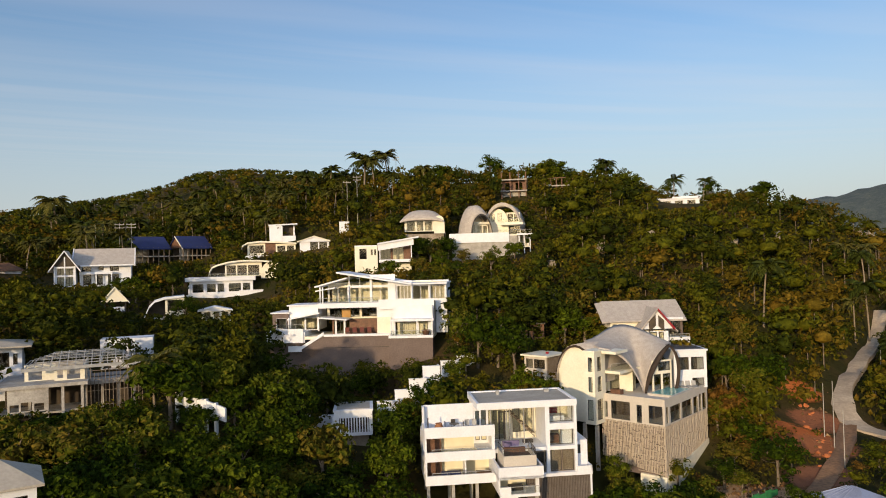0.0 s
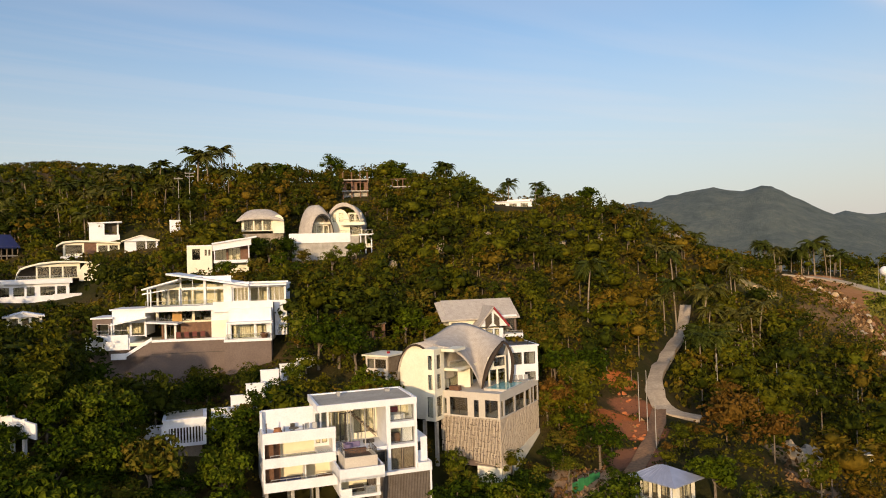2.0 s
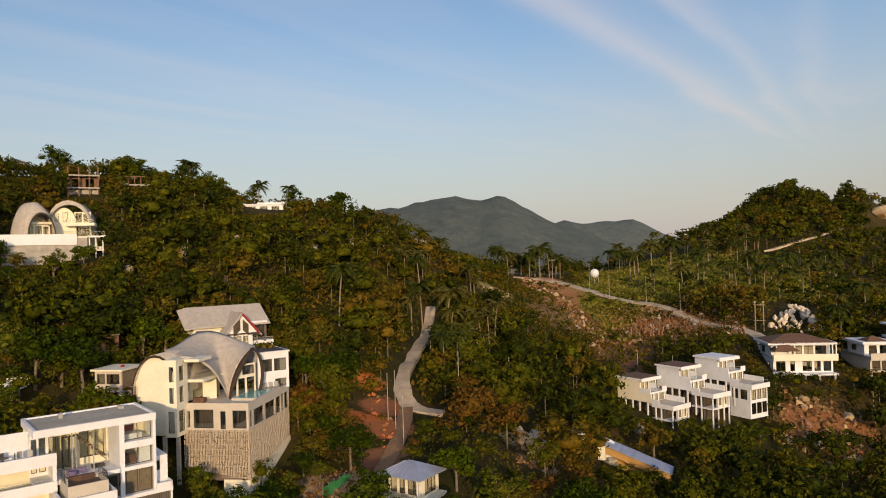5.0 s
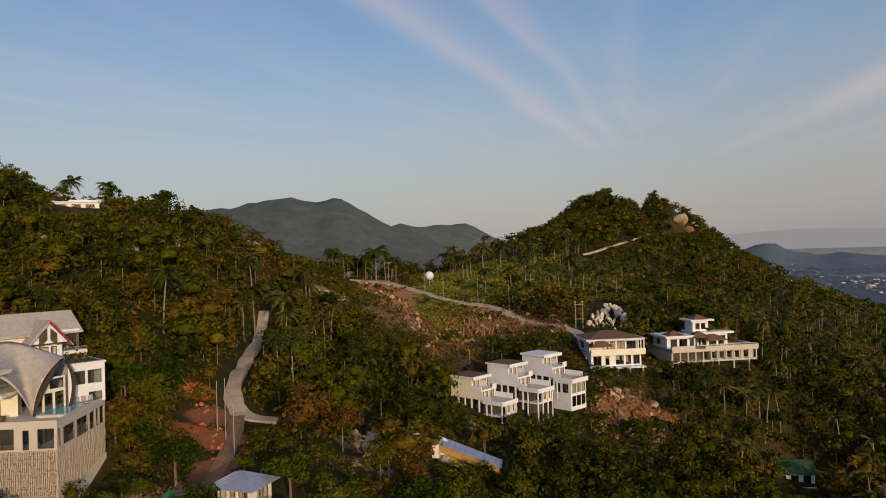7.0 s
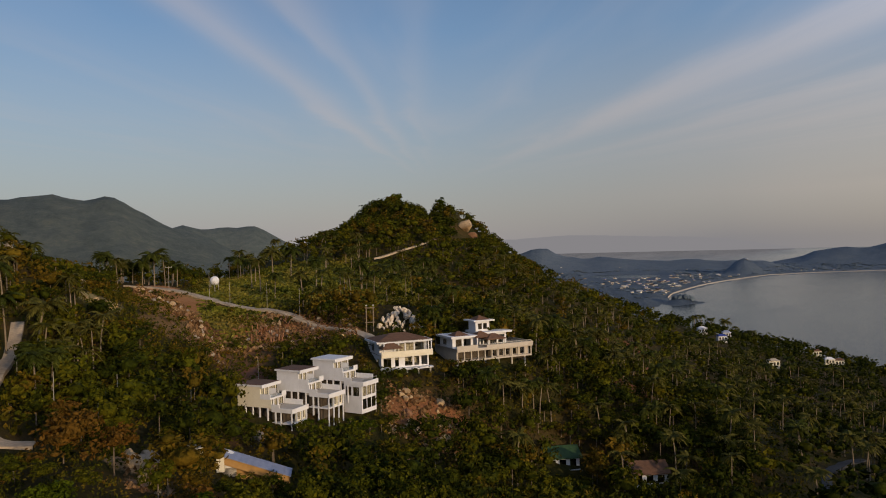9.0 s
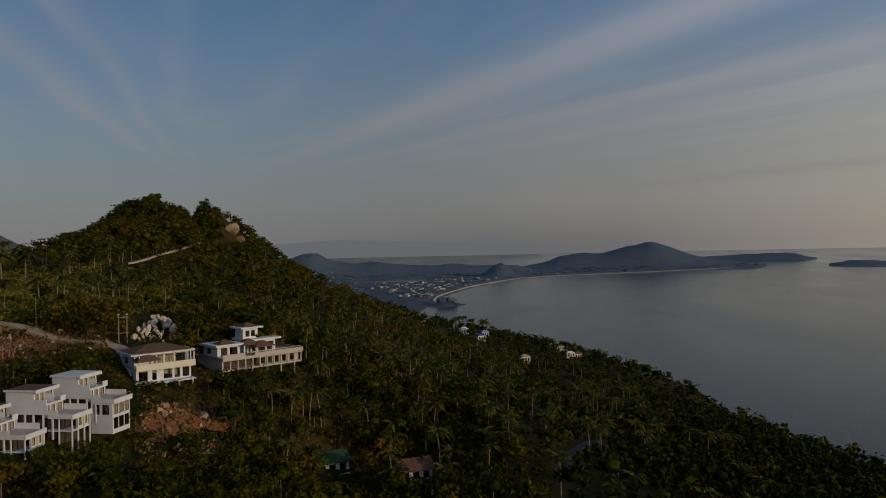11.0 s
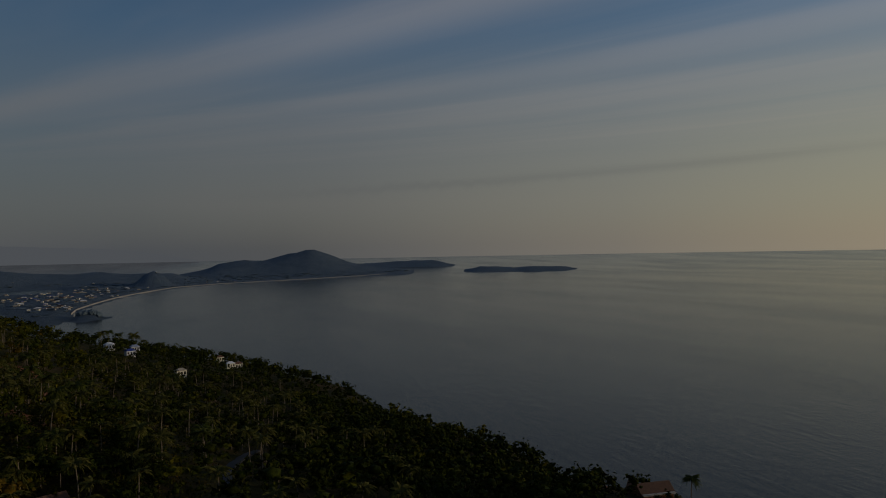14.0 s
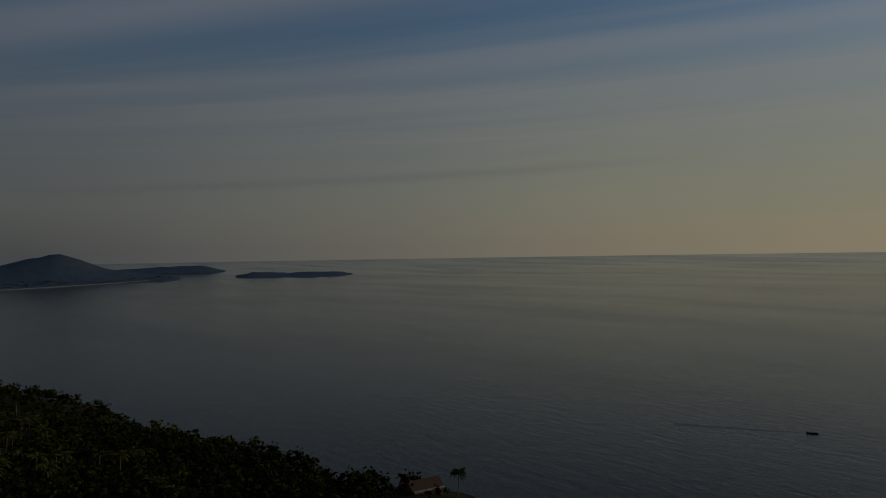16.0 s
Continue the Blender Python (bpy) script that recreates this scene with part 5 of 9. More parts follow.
def gable_house():
    p = at(16.15, 116)
    h = House("gable_house", p.x, p.y, 79.0, 2, "two-storey white house with grey gabled roofs and a red gable edge", "house")
    h.shell(CREAM, -5.9, 1.8, 1.2, 8.5, 0, 6.1, front=[(0.4, 1.1, 4.4, 5.4, 1), (1.4, 1.9, 3.9, 5.4, 1), (2.4, 3.2, 3.6, 5.2, 1), (4.4, 5.2, 0.6, 2.4, 1)], left=[(2, 3.5, 3.4, 5, 1)], inner=INNER)
    h.shell(STONE_GREY, 1.8, 6.0, 1.8, 8.5, 0, 6.0, front=[(1.0, 3.8, 3.2, 5.7, 4), (0.8, 3.8, 0.4, 2.4, 4)], inner=CURTAIN)
    h.gable(SHINGLE, -5.9, 5.6, 0.8, 9.0, 6.3, 8.9, "x", 0.5, gable_mat=CREAM)
    h.shell(WHITE, -1.0, 2.5, -1.4, 1.2, 0, 4.4, front=[(0.5, 1.7, 2.6, 4.3, 1), (2.0, 2.8, 2.6, 4.3, 1), (0.5, 2.8, 0.3, 2.2, 3)], inner=INNER)
    h.gable(SHINGLE, -1.9, 3.3, -1.6, 5.0, 5.0, 8.0, "y", 0.5, gable_mat=WHITE)
    h.plate("roof", SHINGLE, [(-3.9, -2.1, 2.75), (-2.38, -2.1, 4.46), (-2.38, 3.0, 4.46), (-3.9, 3.0, 2.75)], 0.22)
    h.plate("roof", SHINGLE, [(-7.4, 0.3, 5.9), (-6.3, 0.3, 5.95), (-6.3, 4.9, 8.75), (-7.4, 4.9, 8.6)], 0.22)
    h.plate("gable_trim", SHINGLE, [(-2.2, -2.16, 4.55), (-2.2, -2.1, 4.55), (0.7, -2.1, 8.03), (0.7, -2.16, 8.03)], 0.3)
    h.plate("gable_trim", RED, [(0.7, -2.3, 8.05), (0.7, -0.6, 8.05), (3.3, -0.6, 4.95), (3.3, -2.3, 4.95)], 0.32, "red gable edge")
    for u0, u1 in ((-0.6, 0.5), (0.9, 1.8)):
        h.plate("gable_window", SHADEIN, [(u0, -1.68, 6.0 if u0 < 0 else 6.9), (u0, -1.62, 6.0 if u0 < 0 else 6.9), (u1, -1.62, 7.0 if u0 < 0 else 6.1), (u1, -1.68, 7.0 if u0 < 0 else 6.1)], 1.7)
    h.box("balcony", WHITE, 1.6, 6.4, -0.2, 1.8, 2.7, 3.25)
    h.box("balcony", WHITE, 2.9, 5.6, 0.4, 1.8, 5.95, 6.35)
    h.rail((1.8, -0.1), (6.3, -0.1), 3.25, 0.5)
    h.rail((2.0, -0.6), (7.0, -0.6), 0.4, 0.9)
    h.box("terrace", CONCRETE, -6.5, 7.5, -2.6, 1.2, -2.0, 0.3)
    h.stilts(WHITE, [(6.2, 0.0), (2.8, 0.0)], 0.3, 2.7, 0.22)


def terrace_villa():
    """The long white villa of glass storeys on a tall taupe retaining wall."""
    h = House("terrace_villa", -14.5, 115.5, 75.0, -5, "long white glass-fronted villa on a tall taupe retaining wall", "villa")
    wall_top = 8.4
    h.box("retaining_wall", STONE_GREY, -5.6, 5.6, 0.0, 0.6, -4.0, wall_top)
    h.box("retaining_wall", STONE_GREY, 5.6, 12.7, -1.6, 0.6, -4.0, wall_top - 0.3)
    h.box("retaining_wall", STONE_GREY, -9.0, -5.6, 0.0, 0.6, -4.0, 6.4)
    h.plate("retaining_wall", STONE_GREY, [(-9.0, 0.0, 6.4), (-5.6, 0.0, 8.4), (-5.6, 0.6, 8.4), (-9.0, 0.6, 6.4)], 2.2)
    h.box("wall_joint", DARKFRAME, -5.5, 5.5, -0.012, 0.0, 6.55, 6.63)
    h.plate("stair_parapet", WHITE, [(-9.2, -0.15, 6.9), (-5.4, -0.15, 9.2), (-5.4, 0.2, 9.2), (-9.2, 0.2, 6.9)], 0.55)
    h.box("stair_parapet", WHITE, -11.4, -9.2, -0.15, 0.2, 6.0, 6.9)
    h.box("terrace", CREAM, -9.0, 5.6, 0.6, 12.0, 7.9, 8.4)
    h.box("terrace_edge", WHITE, -5.4, 5.6, -0.2, 0.4, 8.4, 8.75)
    h.box("terrace_edge", WHITE, 5.6, 12.8, -1.75, -1.2, 8.1, 8.5)
    h.box("terrace", CREAM, 5.6, 12.7, -1.2, 12.0, 7.9, 8.4)
    # lower lounge, open to the front
    h.wall(WOOD, (-5.0, 4.2), (3.2, 4.2), 8.4, 10.9, [(0.3, 1.9, 8.5, 10.6, 2), (2.4, 3.0, 8.5, 10.6, 1)], glaze=True)
    h.wall(WHITE, (-4.4, 3.6), (-2.6, 3.6), 8.4, 11.2, [(0.3, 1.5, 8.5, 10.9, 2)])
    h.wall(WHITE, (3.2, 1.6), (6.2, 1.6), 8.4, 13.0, th=0.25)
    h.box("feature_panel", CREAM, 3.25, 5.6, 1.45, 1.58, 8.7, 11.3, "rough pale stone panel")
    h.plate("canopy", WHITE, [(-6.6, 1.0, 11.5), (-1.8, 1.0, 11.1), (-1.8, 4.4, 11.1), (-6.6, 4.4, 11.5)], 0.22)
    h.wall(WHITE, (6.2, 0.2), (12.6, 0.2), 8.4, 13.1, [(0.3, 3.9, 8.5, 10.5, 5), (4.1, 5.6, 8.6, 10.6, 1)])
    h.box("canopy", WHITE, 5.9, 12.9, -1.4, 0.2, 10.75, 11.1)
    h.box("inner_wall", INNER, 6.4, 12.4, 2.4, 2.5, 8.4, 13.0)
    h.wall(WHITE, (12.6, 0.4), (12.6, 10.0), 8.4, 13.1)
    h.stilts(WHITE, [(6.0, -1.3), (12.6, -1.3), (10.2, -1.3)], 8.4, 10.75, 0.2)
    h.rail((6.0, -1.5), (12.6, -1.5), 8.5, 0.8)
    # middle storey
    h.wall(CREAM, (-6.0, 5.0), (3.6, 5.0), 10.9, 13.0, [(0.4, 3.0, 11.2, 12.8, 3), (3.4, 5.6, 11.2, 12.8, 2), (6.0, 8.6, 11.2, 12.8, 3)])
    h.box("screen", ORANGE, -3.4, -1.9, 4.6, 4.9, 11.2, 12.6, "orange cushions and screen")
    # main deck and glass storey
    h.box("floor_slab", WHITE, -6.7, 12.6, 1.2, 12.0, 12.95, 13.75)
    h.rail((-6.6, 1.3), (3.6, 1.3), 13.75, 0.9)
    h.box("wall", WHITE, 3.6, 12.8, 1.1, 1.3, 12.6, 14.2)
    h.wall(WHITE, (-2.0, 4.0), (6.0, 4.0), 13.75, 18.3, [(0.2, 3.7, 13.8, 16.2, 2), (0.2, 3.7, 16.5, 18.25, 2), (4.0, 6.8, 13.8, 16.2, 2), (4.0, 6.8, 16.5, 17.6, 1)], frame_mat=WHITE)
    h.wall(CREAM, (-6.0, 5.6), (-2.0, 5.6), 13.75, 17.0, [(0.3, 1.6, 13.8, 16.2, 1), (2.0, 3.6, 13.8, 16.2, 2)])
    h.wall(WHITE, (6.0, 4.0), (8.8, 4.0), 13.75, 17.2, [(0.3, 2.7, 14.1, 16.3, 4)], frame_mat=WHITE)
    h.box("curtain", CURTAIN, 6.3, 8.7, 4.6, 4.66, 13.8, 16.4)
    h.wall(WHITE, (8.8, 3.6), (14.7, 3.6), 13.75, 16.5, [(0.2, 2.9, 14.0, 16.3, 2), (3.2, 5.6, 14.0, 16.3, 3)], frame_mat=WHITE)
    h.box("curtain", CURTAIN, 12.0, 14.4, 4.3, 4.36, 13.9, 16.4)
    h.wall(WHITE, (14.7, 3.8), (14.7, 11.0), 8.4, 16.5, [(1.2, 3.0, 10.2, 12.4, 1)])
    h.box("wall", WHITE, 12.8, 14.7, 3.6, 3.8, 8.4, 13.75)
    h.wall(WHITE, (14.5, 11.0), (-6.0, 11.0), 8.4, 17.0)
    h.box("inner_wall", INNER, -5.8, 14.4, 8.0, 8.1, 13.75, 16.9)
    h.plate("roof", WHITE, [(-3.6, 1.9, 18.95), (9.0, 1.9, 16.75), (9.0, 11.2, 16.75), (-3.6, 11.2, 18.95)], 0.28)
    h.plate("roof", WHITE, [(-7.4, 2.2, 16.6), (-1.9, 2.2, 18.0), (-1.9, 11.2, 18.0), (-7.4, 11.2, 16.6)], 0.24)
    h.plate("canopy", WHITE, [(-7.2, 1.8, 15.9), (-3.8, 1.8, 16.4), (-3.8, 4.6, 16.4), (-7.2, 4.6, 15.9)], 0.2)
    h.box("roof", WHITE, 8.9, 14.9, 2.4, 11.2, 16.5, 16.75)
    h.stilts(WHITE, [(-6.4, 2.0), (-2.0, 3.7), (2.0, 3.8), (6.0, 3.8), (8.8, 3.4), (11.8, 3.4), (14.6, 3.4), (-5.8, 1.4)], 13.75, 16.5, 0.2)
    # lower left pavilion
    h.box("terrace", WHITE, -15.2, -8.8, 0.6, 10.0, 7.4, 9.2)
    h.box("wall", WHITE, -15.2, -9.0, 0.4, 0.7, 7.4, 9.7)
    h.box("base", STONE_GREY, -14.8, -9.0, 1.0, 9.0, -2.0, 7.4)
    h.rail((-15.0, 0.9), (-8.9, 0.9), 9.2, 1.2)
    h.shell(STONE_GREY, -15.0, -12.2, 3.0, 8.5, 9.2, 12.1, front=[(0.6, 2.4, 9.6, 11.3, 1)], roof=WHITE, eave=0.25, frame_mat=WHITE, inner=INNER)
    h.shell(WHITE, -12.2, -7.2, 3.4, 9.0, 9.2, 13.3, front=[(0.3, 2.6, 9.3, 11.3, 2), (2.9, 4.8, 9.3, 11.3, 2)], roof=WHITE, eave=0.3, inner=INNER)
    h.plate("canopy", WHITE, [(-11.9, 1.2, 11.3), (-6.4, 1.2, 12.3), (-6.4, 3.4, 12.3), (-11.9, 3.4, 11.3)], 0.2)
    h.stilts(WHITE, [(-11.7, 1.4), (-6.6, 1.4)], 9.2, 11.5, 0.18)
    for i in range(4):
        s = House("lounge_chair", 0, 0, 0, 0, "red-brown reclining lounge chair on the terrace", "lounge chair", "lounge chairs in a row")
        s.ob.matrix_basis = h.ob.matrix_basis @ pose(-2.0 + i * 1.25, 2.4, 8.4, 0, 0, 15)
        s.box("seat", WOOD, -0.35, 0.35, -0.9, 0.4, 0.3, 0.42)
        s.plate("backrest", MAROON, [(-0.35, 0.4, 0.4), (0.35, 0.4, 0.4), (0.35, 0.9, 1.15), (-0.35, 0.9, 1.15)], 0.1)
        for lx in (-0.3, 0.3):
            for ly in (-0.8, 0.4):
                s.box("leg", STEEL, lx - 0.03, lx + 0.03, ly - 0.03, ly + 0.03, 0, 0.3)
    pot = House("plant_pot", 0, 0, 0, 0, "round dark brown planter on the balcony", "planter")
    pot.ob.matrix_basis = h.ob.matrix_basis @ pose(11.6, -0.9, 8.4)
    bm = bmesh.new()
    bmesh.ops.create_cone(bm, cap_ends=True, segments=14, radius1=0.4, radius2=0.7, depth=0.9, matrix=Matrix.Translation((0, 0, 0.45)))
    part("pot", bm, WOOD, pot.ob)


stepped_villa()
arch_villa()
gable_house()
terrace_villa()

# ---- the upper hill, from the construction site round to the ridge ----
def vault_villas():
    """Round-vaulted villas on a white terrace high on the hill."""
    p = at(2, 168)
    h = House("vault_villa", p.x, p.y, 94.0, -2, "hilltop villa with grey shingled vaults on a white terrace wall", "villa")
    h.box("retaining_wall", CONCRETE, -3.6, 10.0, 0, 0.6, -2.5, 5.6)
    h.box("terrace_edge", WHITE, -4.2, 10.0, -0.25, 0.4, 5.55, 7.8)
    h.box("retaining_wall", CONCRETE, 10.0, 12.0, 0.0, 9.0, -2.5, 7.0)
    h.box("terrace", CREAM, -4.2, 15.5, 0.4, 16.0, 7.0, 7.3)
    h.box("floor_slab", WHITE, 12.0, 15.7, -0.2, 6.0, 7.05, 7.45)
    h.stilts(WHITE, [(12.4, 0.2), (13.6, 0.2), (15.0, 0.4), (15.0, 5.0)], -2.0, 7.05, 0.25)
    h.box("floor_slab", CREAM, 12.0, 15.2, 0.3, 6.0, 4.2, 4.5)
    h.box("wall", CREAM, 12.0, 15.0, 5.0, 5.2, -1.0, 7.0)
    h.m = pose(2.3, 3.0, 0, 0, 0, 25) @ pose(-2.3, -3.0, 0)
    rows = []
    for y, x0, x1, zc in ((1.6, 0.2, 6.0, 12.7), (2.6, -0.1, 6.3, 13.9), (4.0, -0.4, 6.5, 14.8), (7.0, -0.4, 6.5, 14.9), (9.4, 0.4, 5.7, 13.2)):
        rows.append([((x0 + x1) / 2 - (x1 - x0) / 2 * math.cos(math.pi * j / 16), y, 7.3 + (zc - 7.3) * math.sin(math.pi * j / 16)) for j in range(17)])
    h.surface("roof", SHINGLE, rows, 0.35)
    h.arch_wall(CREAM, 0.3, 5.9, 4.6, 7.3, 8.4, 12.6)
    h.wall(CREAM, (0.4, 3.4), (5.7, 3.4), 7.3, 10.1, [(0.4, 1.9, 7.5, 9.8, 2), (2.2, 3.6, 7.5, 9.8, 2), (3.9, 5.0, 8.0, 9.6, 1)])
    h.box("beam", CREAM, 0.2, 5.9, 2.9, 3.6, 10.1, 10.6)
    h.barrel(DARKFRAME, 0.25, 5.95, 1.3, 1.58, 7.3, 12.5, 0.4, 16, "arch_rim")
    h.plate("brace", PALEWOOD, [(0.7, 3.0, 10.0), (0.7, 3.2, 10.0), (3.05, 3.2, 12.3), (3.05, 3.0, 12.3)], 0.3)
    h.plate("brace", PALEWOOD, [(3.05, 3.0, 12.3), (3.05, 3.2, 12.3), (5.5, 3.2, 10.0), (5.5, 3.0, 10.0)], 0.3)
    h.m = pose(10.0, 6.0, 0, 0, 0, -14) @ pose(-10.0, -6.0, 0)
    h.barrel(SHINGLE, 4.6, 13.3, 5.2, 13.0, 9.6, 15.4, 0.9, 16)
    h.arch_wall(CREAM, 5.3, 10.2, 6.6, 7.3, 10.4, 13.9)
    h.window(h.m, 6.0, 6.8, 10.9, 12.6, 6.5, 1, DARKFRAME)
    h.window(h.m, 7.6, 8.6, 10.9, 12.9, 6.5, 1, DARKFRAME)
    h.wall(CREAM, (9.6, 7.6), (13.0, 7.6), 7.3, 13.0, [(0.4, 1.6, 10.8, 12.7, 1), (1.9, 3.2, 10.8, 12.5, 1), (0.3, 3.2, 7.6, 9.6, 3)])
    h.box("balcony", CREAM, 8.4, 14.2, 4.4, 7.4, 9.8, 10.4)
    h.rail((8.6, 4.5), (14.0, 4.5), 10.4, 0.9)
    h.m = Matrix.Identity(4)
    h.rail((7.4, 1.0), (15.4, 1.0), 7.45, 1.0)
    p = at(-1.65, 172)
    h = House("vault_house", p.x, p.y, 103.2, 2, "low hilltop house under a wide grey shingled vault", "house")
    rows = []
    for j in range(9):
        v = j / 8
        rows.append([(-5.3 + 10.6 * i / 14 + 0.6 * v, v * 9.0 - 0.4, 2.0 + 3.1 * math.sin(math.pi * (0.04 + 0.8 * v)) ** 0.75 * (1 - abs(i / 7 - 1) ** 3 * 0.8)) for i in range(15)])
    h.surface("roof", SHINGLE, rows, 0.35)
    h.shell(CREAM, -4.2, 4.0, 1.0, 7.0, -0.4, 2.4, front=[(0.6, 2.6, -0.2, 2.1, 2), (3.0, 4.6, -0.2, 2.1, 2), (5.0, 6.8, -0.2, 2.1, 2)], inner=CURTAIN)
    h.arch_wall(CREAM, 3.0, 5.6, 0.4, -1.0, 1.6, 3.4)
    # rock tone in place of cream, so that the base looks shaded
    h.box("base", ROCK, -4.0, 5.4, 1.2, 8.0, -5.0, -1.0)


def hill_house():
    p = at(-4.6, 150)
    h = House("hill_house", p.x, p.y, 93.0, 4.6, "white two-part house with a tilted white roof slab", "house")
    h.shell(CREAM, -6.6, -1.8, 0, 7, -1.0, 5.9, front=[(1.0, 2.5, 3.2, 5.4, 1), (3.4, 3.8, 4.0, 5.2, 1), (4.1, 4.5, 4.0, 5.2, 1)], roof=WHITE, inner=SHADEIN)
    h.wall(WOOD, (-1.6, 2.4), (5.6, 2.4), 2.9, 6.4, [(0.4, 2.6, 3.0, 5.4, 3), (3.0, 5.4, 3.0, 5.6, 3)])
    h.box("inner_wall", INNER, -1.6, 5.6, 5.0, 5.1, 2.9, 6.2)
    h.plate("roof", WHITE, [(-1.8, -0.4, 6.5), (7.0, -0.4, 7.8), (7.0, 7.4, 7.8), (-1.8, 7.4, 6.5)], 0.3)
    h.plate("roof_fascia", WHITE, [(-1.7, 0.0, 6.3), (5.9, 0.0, 7.4), (5.9, 0.3, 7.4), (-1.7, 0.3, 6.3)], 1.4)
    h.box("balcony", WHITE, -1.5, 5.8, 0.2, 2.6, 2.4, 3.0)
    h.box("wall", CREAM, -1.2, 5.4, 2.6, 7.0, -2.0, 2.9)
    h.stilts(WHITE, [(-1.3, 0.4), (5.4, 0.4)], 2.9, 6.3, 0.2)


def ridge_house():
    p = at(-26.5, 167)
    h = House("ridge_house", p.x, p.y, 92.0, 22, "white house with steep grey gabled roofs and tall windows", "house")
    h.shell(WHITE, -2.4, 7.6, 2.0, 9.0, 0, 5.2, front=[(0.4, 2.2, 3.2, 5.0, 2), (3.6, 4.6, 3.4, 4.8, 1), (5.8, 7.6, 3.2, 5.0, 2), (0.6, 2.2, 0.3, 2.6, 2), (2.8, 4.4, 0.3, 2.6, 2), (5.4, 7.6, 0.3, 2.6, 2)], inner=SHADEIN)
    h.gable(SHINGLE, -3.2, 7.8, 1.2, 9.8, 5.0, 8.2, "x", 0.5, gable_mat=WHITE)
    h.shell(WHITE, -6.8, -3.0, -1.0, 4.0, 0, 4.4, front=[(0.4, 1.8, 2.6, 4.3, 2), (2.0, 3.4, 2.6, 4.3, 2), (0.4, 1.8, 0.3, 2.2, 2), (2.0, 3.4, 0.3, 2.2, 2)], inner=INNER)
    h.gable(SHINGLE, -7.2, -2.6, -1.2, 6.0, 4.3, 7.7, "y", 0.6, gable_mat=SHADEIN)
    h.box("beam", WHITE, -6.9, -2.9, -1.3, -1.0, 4.0, 4.35)
    for x in (-6.8, -4.9, -3.0):
        h.box("column", WHITE, x - 0.12, x + 0.12, -1.35, -1.1, 0, 6.4 if x == -4.9 else 4.4)
    h.plate("gable_trim", WHITE, [(-7.9, -1.95, 3.5), (-7.9, -1.8, 3.5), (-4.9, -1.8, 7.75), (-4.9, -1.95, 7.75)], 0.35)
    h.plate("gable_trim", WHITE, [(-4.9, -1.95, 7.75), (-4.9, -1.8, 7.75), (-1.9, -1.8, 3.5), (-1.9, -1.95, 3.5)], 0.35)
    h.box("balcony", WHITE, -2.4, 4.0, 0.4, 2.0, 2.6, 3.1)
    h.stilts(WHITE, [(-2.2, 0.6), (0.8, 0.6), (3.8, 0.6)], 0, 2.6, 0.22)
    h.box("terrace", CREAM, -7.2, 8.4, -1.6, 9.0, -3.0, 0.0)
    for x in (-3.9, 8.3):
        h.plate("bargeboard", WHITE, [(x, 0.55, 4.62), (x + 0.22, 0.55, 4.62), (x + 0.22, 5.5, 8.3), (x, 5.5, 8.3)], 0.42)
    h.box("fascia", WHITE, -2.2, 8.3, 0.5, 0.66, 4.3, 4.62)
    h.box("lawn_bank", BUSH, -8.0, -1.0, -2.4, -1.7, -3.0, -0.6)


def frame_houses():
    """Two house frames under construction, with blue sheeted roofs."""
    for az, w in ((-22.3, 4.2), (-19.2, 3.8)):
        p = at(az, 197)
        h = House("house_frame", p.x, p.y, 97.0, 46, "unfinished timber house frame under a dark blue roof", "house", "unfinished houses")
        h.gable(BLUETILE, -w, w, 0, 8, 4.0, 7.0, "x", 0.4, gable_mat=WOOD)
        h.plate("gable_trim", CREAM, [(-w - 0.5, -0.5, 3.6), (-w - 0.5, 4, 7.05), (-w - 0.35, 4, 7.05), (-w - 0.35, -0.5, 3.6)], 0.3)
        h.box("floor_slab", CONCRETE, -w, w, 0, 8, 1.6, 1.85)
        for i in range(7):
            x = -w + 2 * w * i / 6
            h.box("post", PALEWOOD, x - 0.1, x + 0.1, 0.0, 0.2, -2.0, 4.1)
            h.box("post", PALEWOOD, x - 0.1, x + 0.1, 7.8, 8.0, -2.0, 4.1)
        h.box("wall", CONCRETE, -w + 0.4, -w * 0.1, 3.0, 3.2, -1, 4.0)
        h.box("wall", SHADEIN, -w + 0.2, w - 0.2, 6.0, 6.2, -2, 4.2)


